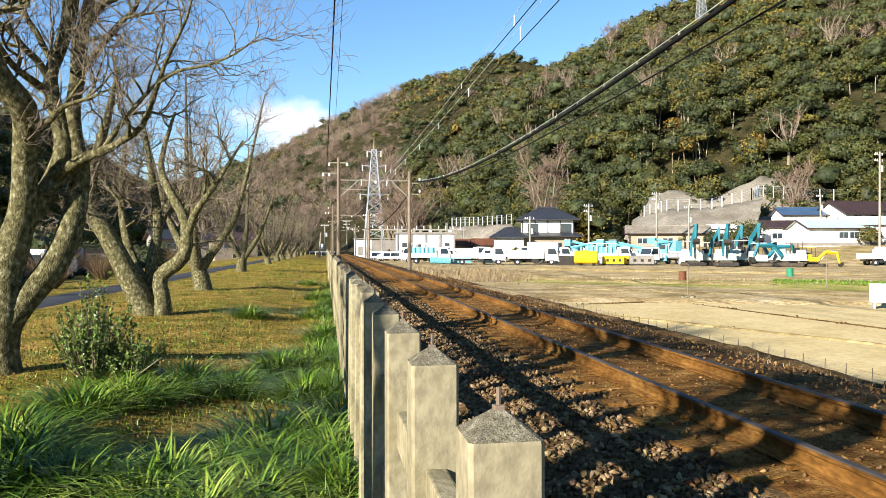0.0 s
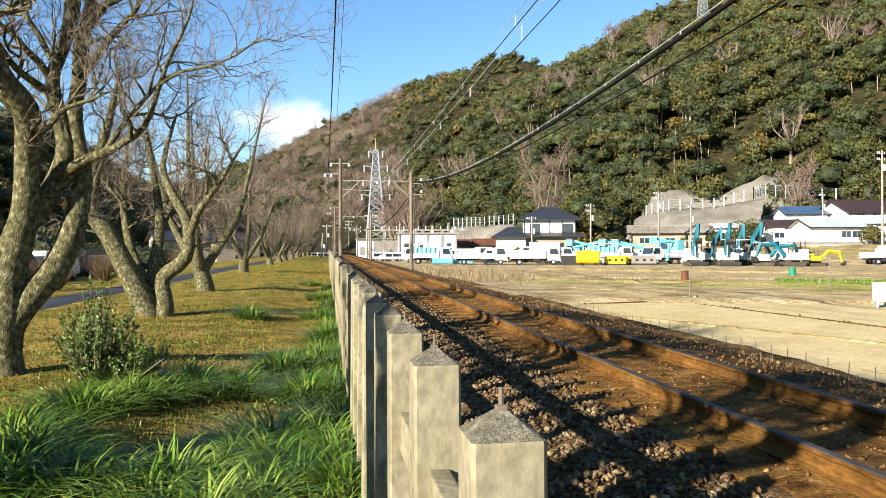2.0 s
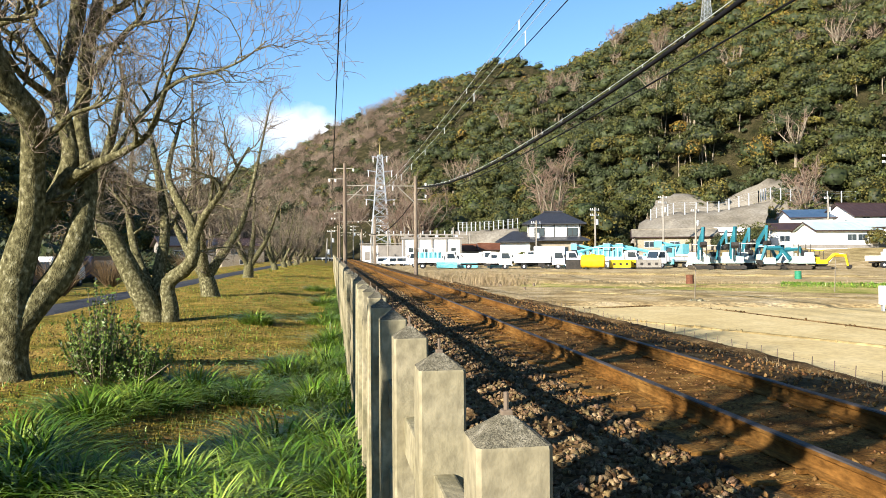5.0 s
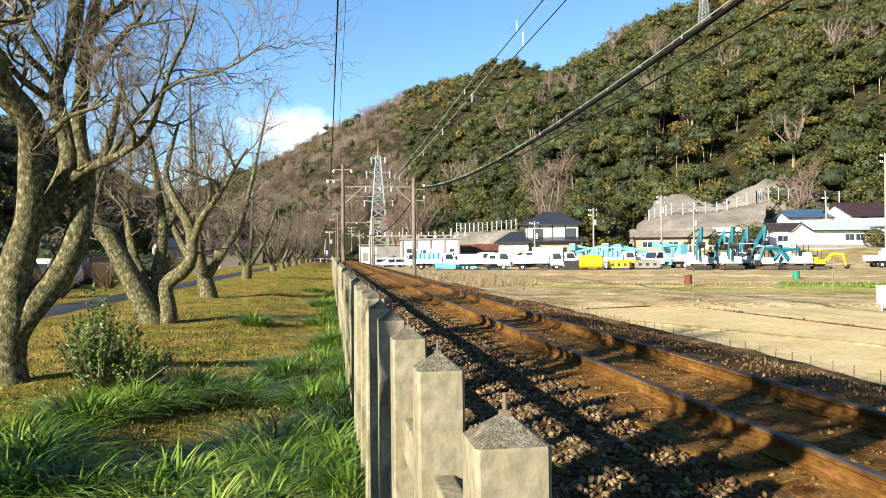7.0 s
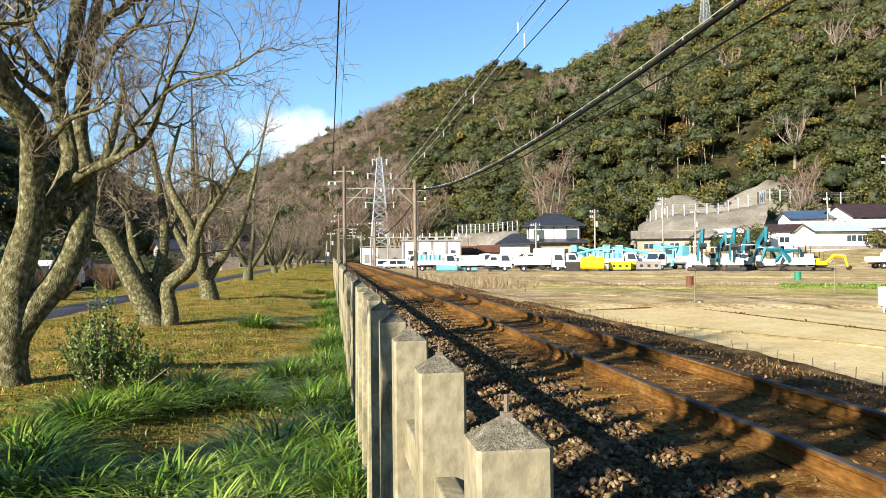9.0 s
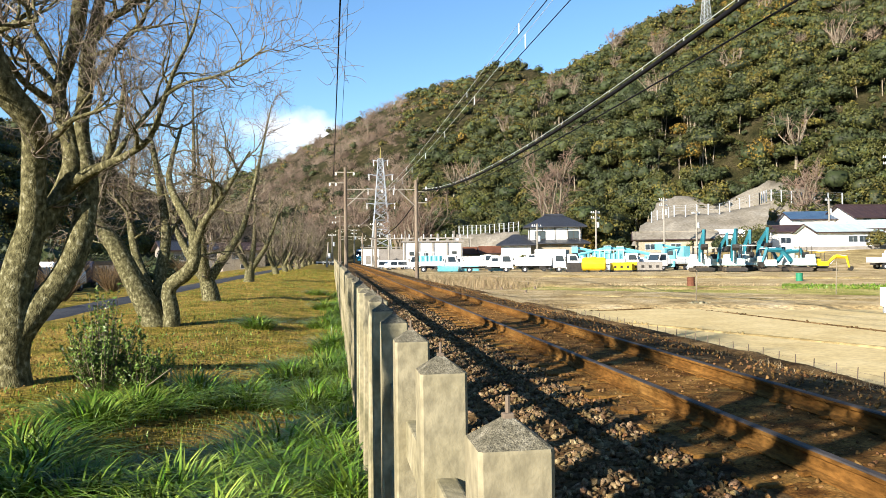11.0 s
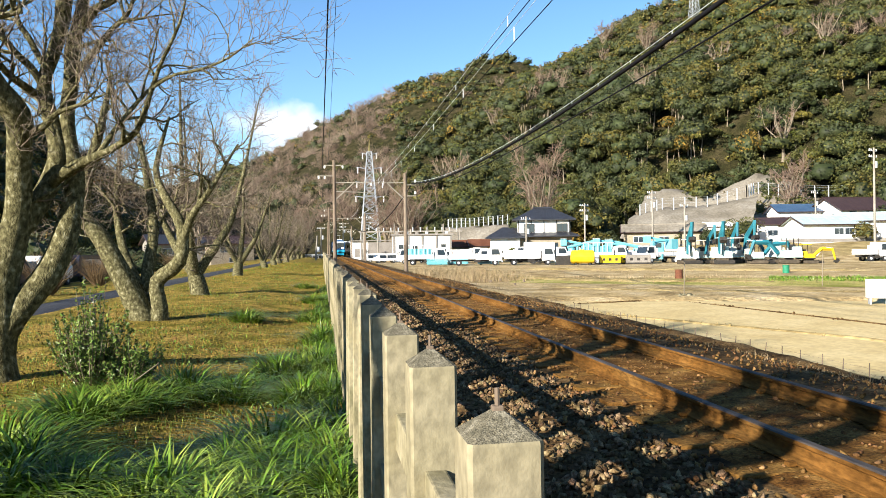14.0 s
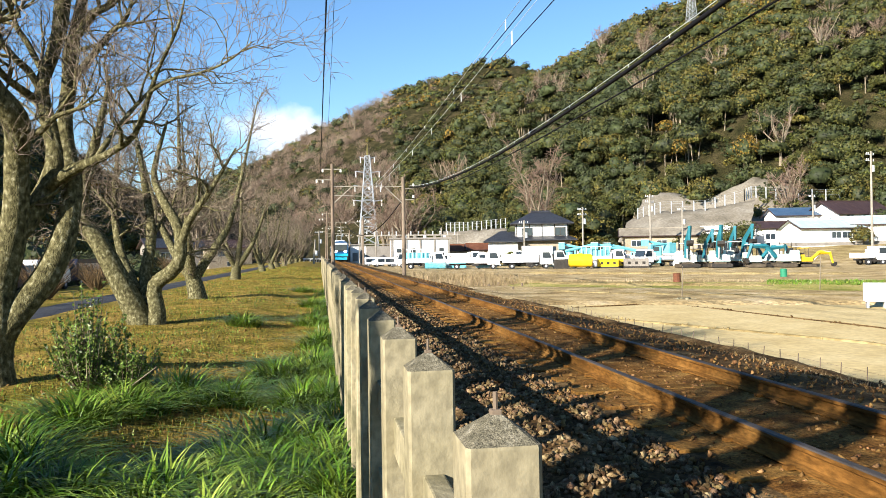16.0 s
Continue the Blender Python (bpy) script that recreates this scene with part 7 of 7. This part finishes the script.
# ---- tall leafless trees and shrubs below the hill ----
def bare_tree(p, height, spread, seed, label, fine=(0, 9, 8)):
    rng = np.random.default_rng(seed)
    x, y, z = stand(p)
    t = empty("bare_tree", pose(x, y, z), label, "tree", "bare trees below the hill")
    out = [[], [], [], []]
    trunk = [(0, 0, -0.3, 0.42), (0.1, 0, height * 0.12, 0.36), (0, 0.1, height * 0.25, 0.3)]
    limbs = [limb_path(trunk)]
    out[0] += limbs
    for k in range(9):
        a = k * 0.75 + rng.uniform(-0.3, 0.3)
        s = spread * rng.uniform(0.35, 1.0)
        c, q = math.cos(a), math.sin(a)
        j1, j2, j3 = rng.normal(0, 0.05 * height, (3, 2))
        lb = limb_path([(0, 0.05, height * rng.uniform(0.1, 0.24), 0.2), (0.3 * s * c + j1[0] * 0.5, 0.3 * s * q + j1[1], height * 0.4, 0.16), (0.7 * s * c + j2[0], 0.7 * s * q + j2[1], height * 0.66, 0.11), (s * c + j3[0], s * q + j3[1], height * rng.uniform(0.75, 1.0), 0.05)])
        out[1].append(lb)
        spring(rng, lb, 1, out, fine, (0, height * 0.2, height * 0.1), 0.25)
    for lv in (2, 3):
        out[lv] = [[(q, max(r, 0.065 if lv == 2 else 0.035)) for q, r in pth] for pth in out[lv]]
    part("trunk", tubes("trunk", out[0], 8, M_PALEBARK), None, t)
    for lb in out[1]:
        part("limb", tubes("limb", [lb], 6, M_PALEBARK), None, t)
    tw = part("twig_spray", tubes("twig_spray", out[2] + out[3], 3, M_TWIGPINK, False), None, t, "fine red-brown twigs")
    tagged(tw, kind="stuff")
    return t


M_TWIGPINK = material("red_brown_twig", [(0.30, 0.20, 0.15), (0.44, 0.32, 0.24)], 1.0, 0.9, fine=0.2)


def build_bare_trees():
    bare_tree((42.81, 143.1, 3.88), 22.5, 7.2, 3, "large leafless tree with red-brown twigs at the foot of the hill")
    for i, (q, h) in enumerate((((17.26, 189.61, 4.56), 17), ((20.31, 184.07, 4.48), 15), ((22.78, 186.72, 4.53), 18), ((16.33, 195.83, 4.65), 14), ((99.54, 144.36, 4.04), 16), ((130.62, 328.77, 75.8), 14), ((130.62, 283.22, 56.91), 13), ((-6.1, 233.75, 5.2), 15), ((-9.54, 214.04, 4.88), 14), ((204.45, 271.68, 77.6), 14), ((88.59, 289.79, 53.46), 15), ((23.62, 522.62, 97.55), 18))):
        bare_tree(q, h, h * 0.33, 10 + i, "pale leafless tree on the lower hillside")

    for i, q in enumerate(((119.5, 300.1), (82.3, 286.3), (90.6, 290.4), (99.2, 298.0), (98.8, 217.3), (120.3, 210.1), (142.4, 191.2), (109.5, 162.4), (66.3, 282.6), (23.9, 283.1), (27.8, 278.7), (41.2, 253.8), (44.6, 240.1), (163.7, 261.0))):
        h = 9.5 + (i * 7 % 5)
        bare_tree(q, h, h * 0.42, 60 + i, "pale grey leafless tree standing out of the evergreen wood", (0, 5, 4))


build_bare_trees()


def round_shrub(p, r, seed, label):
    x, y, z = stand(p)
    me = crowns("garden_shrub", seed, LEAF_TONES + [LEAF_TONES[0]], np.array([(0, 0, r * 0.62)]), np.array([r]), np.array([seed % 4]), 900, 0.13)
    b = empty("garden_shrub", pose(x, y, z), label, "shrub", "garden shrubs")
    part("foliage", me, None, b)


for i, (q, r) in enumerate((((59.9, 108.04, 2.48), 2.0), ((68.82, 112.72, 2.53), 3.2), ((67.6, 114.94, 2.55), 2.2), ((56.79, 112.58, 2.51), 1.8), ((45.82, 118.34, 2.55), 2.2), ((48.18, 120.0, 2.56), 1.8), ((78.51, 97.04, 2.41), 1.9), ((28.92, 110.86, 1.59), 1.3), ((49.43, 121.83, 2.58), 2.0), ((21.58, 148.45, 2.76), 2.0))):
    round_shrub(q, r, 200 + i, "rounded evergreen garden shrub among the houses")


# ---- the train ----
def train_car(front):
    """One car; its front faces -y in its own space, origin on the rail head at mid length."""
    c = empty("train_car", pose(0, 0, 0), "blue railway car with a dark window band" if not front else "bright blue leading railway car with lit headlamps", "train", "cars of the train")
    L, W = 17.6, 2.74
    ol = [(-W / 2, 0.95), (-W / 2 + 0.04, 0.85), (W / 2 - 0.04, 0.85), (W / 2, 0.95), (W / 2, 2.95), (W / 2 - 0.12, 3.3), (W / 2 - 0.5, 3.55), (0, 3.64), (-W / 2 + 0.5, 3.55), (-W / 2 + 0.12, 3.3), (-W / 2, 2.95)]
    body = part("body", prism(ol, -L / 2, L / 2, "xz"), M_TRAINDEEP, c)
    part("underframe", box((0, 0, 0.62), (2.2, L * 0.92, 0.5), 0.05), M_DARKSTEEL, c)
    for s in (-1, 1):
        for k in range(6):
            part("side_window", box((s * (W / 2 + 0.005), -L / 2 + 2.2 + k * 2.65, 2.3), (0.03, 1.7, 0.8)), M_GLASS, body)
        for k in range(3):
            d = part("door", box((s * (W / 2 + 0.012), -L / 2 + 3.55 + k * 5.3, 1.95), (0.03, 0.85, 1.95)), M_STEEL, body)
            part("door_window", box((s * (W / 2 + 0.03), -L / 2 + 3.55 + k * 5.3, 2.3), (0.02, 0.6, 0.75)), M_GLASS, d)
        part("stripe", box((s * (W / 2 + 0.003), 0, 1.35), (0.015, L, 0.28)), M_WHITE, body)
    for yb in (-6, 6):
        bg = part("bogie", box((0, yb, 0.48), (2.0, 2.6, 0.3), 0.04), M_DARKSTEEL, c)
        for q in (-1.05, 1.05):
            part("wheelset", rod((-0.62, yb + q, 0.43), (0.62, yb + q, 0.43), 0.43, n=16), M_DARKSTEEL, bg)
    for k in range(2):
        part("roof_unit", box((0, -3.5 + 7 * k, 3.72), (1.7, 2.6, 0.3), 0.06), M_STEEL, c)
    if front:
        y = -L / 2
        part("front_panel", box((0, y - 0.05, 1.12), (W - 0.06, 0.12, 0.5), 0.04), M_TRAINCYAN, c, "bright cyan lower front panel")
        part("front_mask", box((0, y - 0.04, 2.35), (W - 0.24, 0.1, 1.2), 0.05), M_BLACK, c)
        part("windscreen", box((0, y - 0.10, 2.42), (W - 0.42, 0.03, 1.0)), M_GLASS, c)
        part("brow", box((0, y - 0.05, 3.12), (W - 0.3, 0.12, 0.36), 0.06), M_STEEL, c, "silver-grey front brow")
        part("destination_sign", box((0, y - 0.12, 3.12), (1.2, 0.04, 0.22)), M_STEEL, c)
        for s in (-1, 1):
            part("headlamp", box((s * 0.85, y - 0.13, 1.75), (0.5, 0.06, 0.28), 0.03), M_LAMP, c, "lit white headlamp")
            part("front_pillar", box((s * (W / 2 - 0.08), y - 0.06, 2.35), (0.14, 0.12, 1.3), 0.02), M_TRAINDEEP, c)
        part("skirt", box((0, y + 0.1, 0.5), (2.3, 0.3, 0.55), 0.05), M_TRAINCYAN, c)
        part("coupler", rod((0, y, 0.85), (0, y - 0.5, 0.85), 0.1, n=8), M_DARKSTEEL, c)
        pg = part("pantograph", rod((-0.6, 2, 4.9), (0.6, 2, 4.9), 0.03, n=6), M_STEEL, c)
        for s in (-0.5, 0.5):
            part("pantograph_arm", rod((s, 2, 4.9), (s * 0.8, 2.8, 4.3), 0.03, n=6), M_STEEL, pg)
            part("pantograph_arm", rod((s * 0.8, 2.8, 4.3), (s, 2, 3.7), 0.03, n=6), M_STEEL, pg)
    return c


M_TRAINDEEP = material("deep_blue_paint", [(0.02, 0.10, 0.26), (0.03, 0.13, 0.32)], 1.0, 0.3, fine=0.08)
M_TRAINCYAN = material("cyan_paint", [(0.015, 0.30, 0.46), (0.03, 0.40, 0.56)], 1.0, 0.3, fine=0.06, depth=0.9)
LEAD = train_car(True)
SECOND = train_car(False)
THIRD = copy_thing(SECOND, pose(0, 0, 0))
TRAIN_AT_END, TRAIN_SPEED = 134.0, 17.0


def motions():
    """The train comes round the curve towards the viewpoint."""
    for n, car in enumerate((LEAD, SECOND, THIRD)):
        rows = []
        for k in range(33):
            t = k * 0.5
            s = TRAIN_AT_END + TRAIN_SPEED * (16.0 - t) + 8.8 + n * 18.1
            x, y, a = on_line(s)
            rows.append((t, pose(x, y, RAIL_TOP, 0, 0, -math.degrees(a))))
        walk(car, rows)


motions()
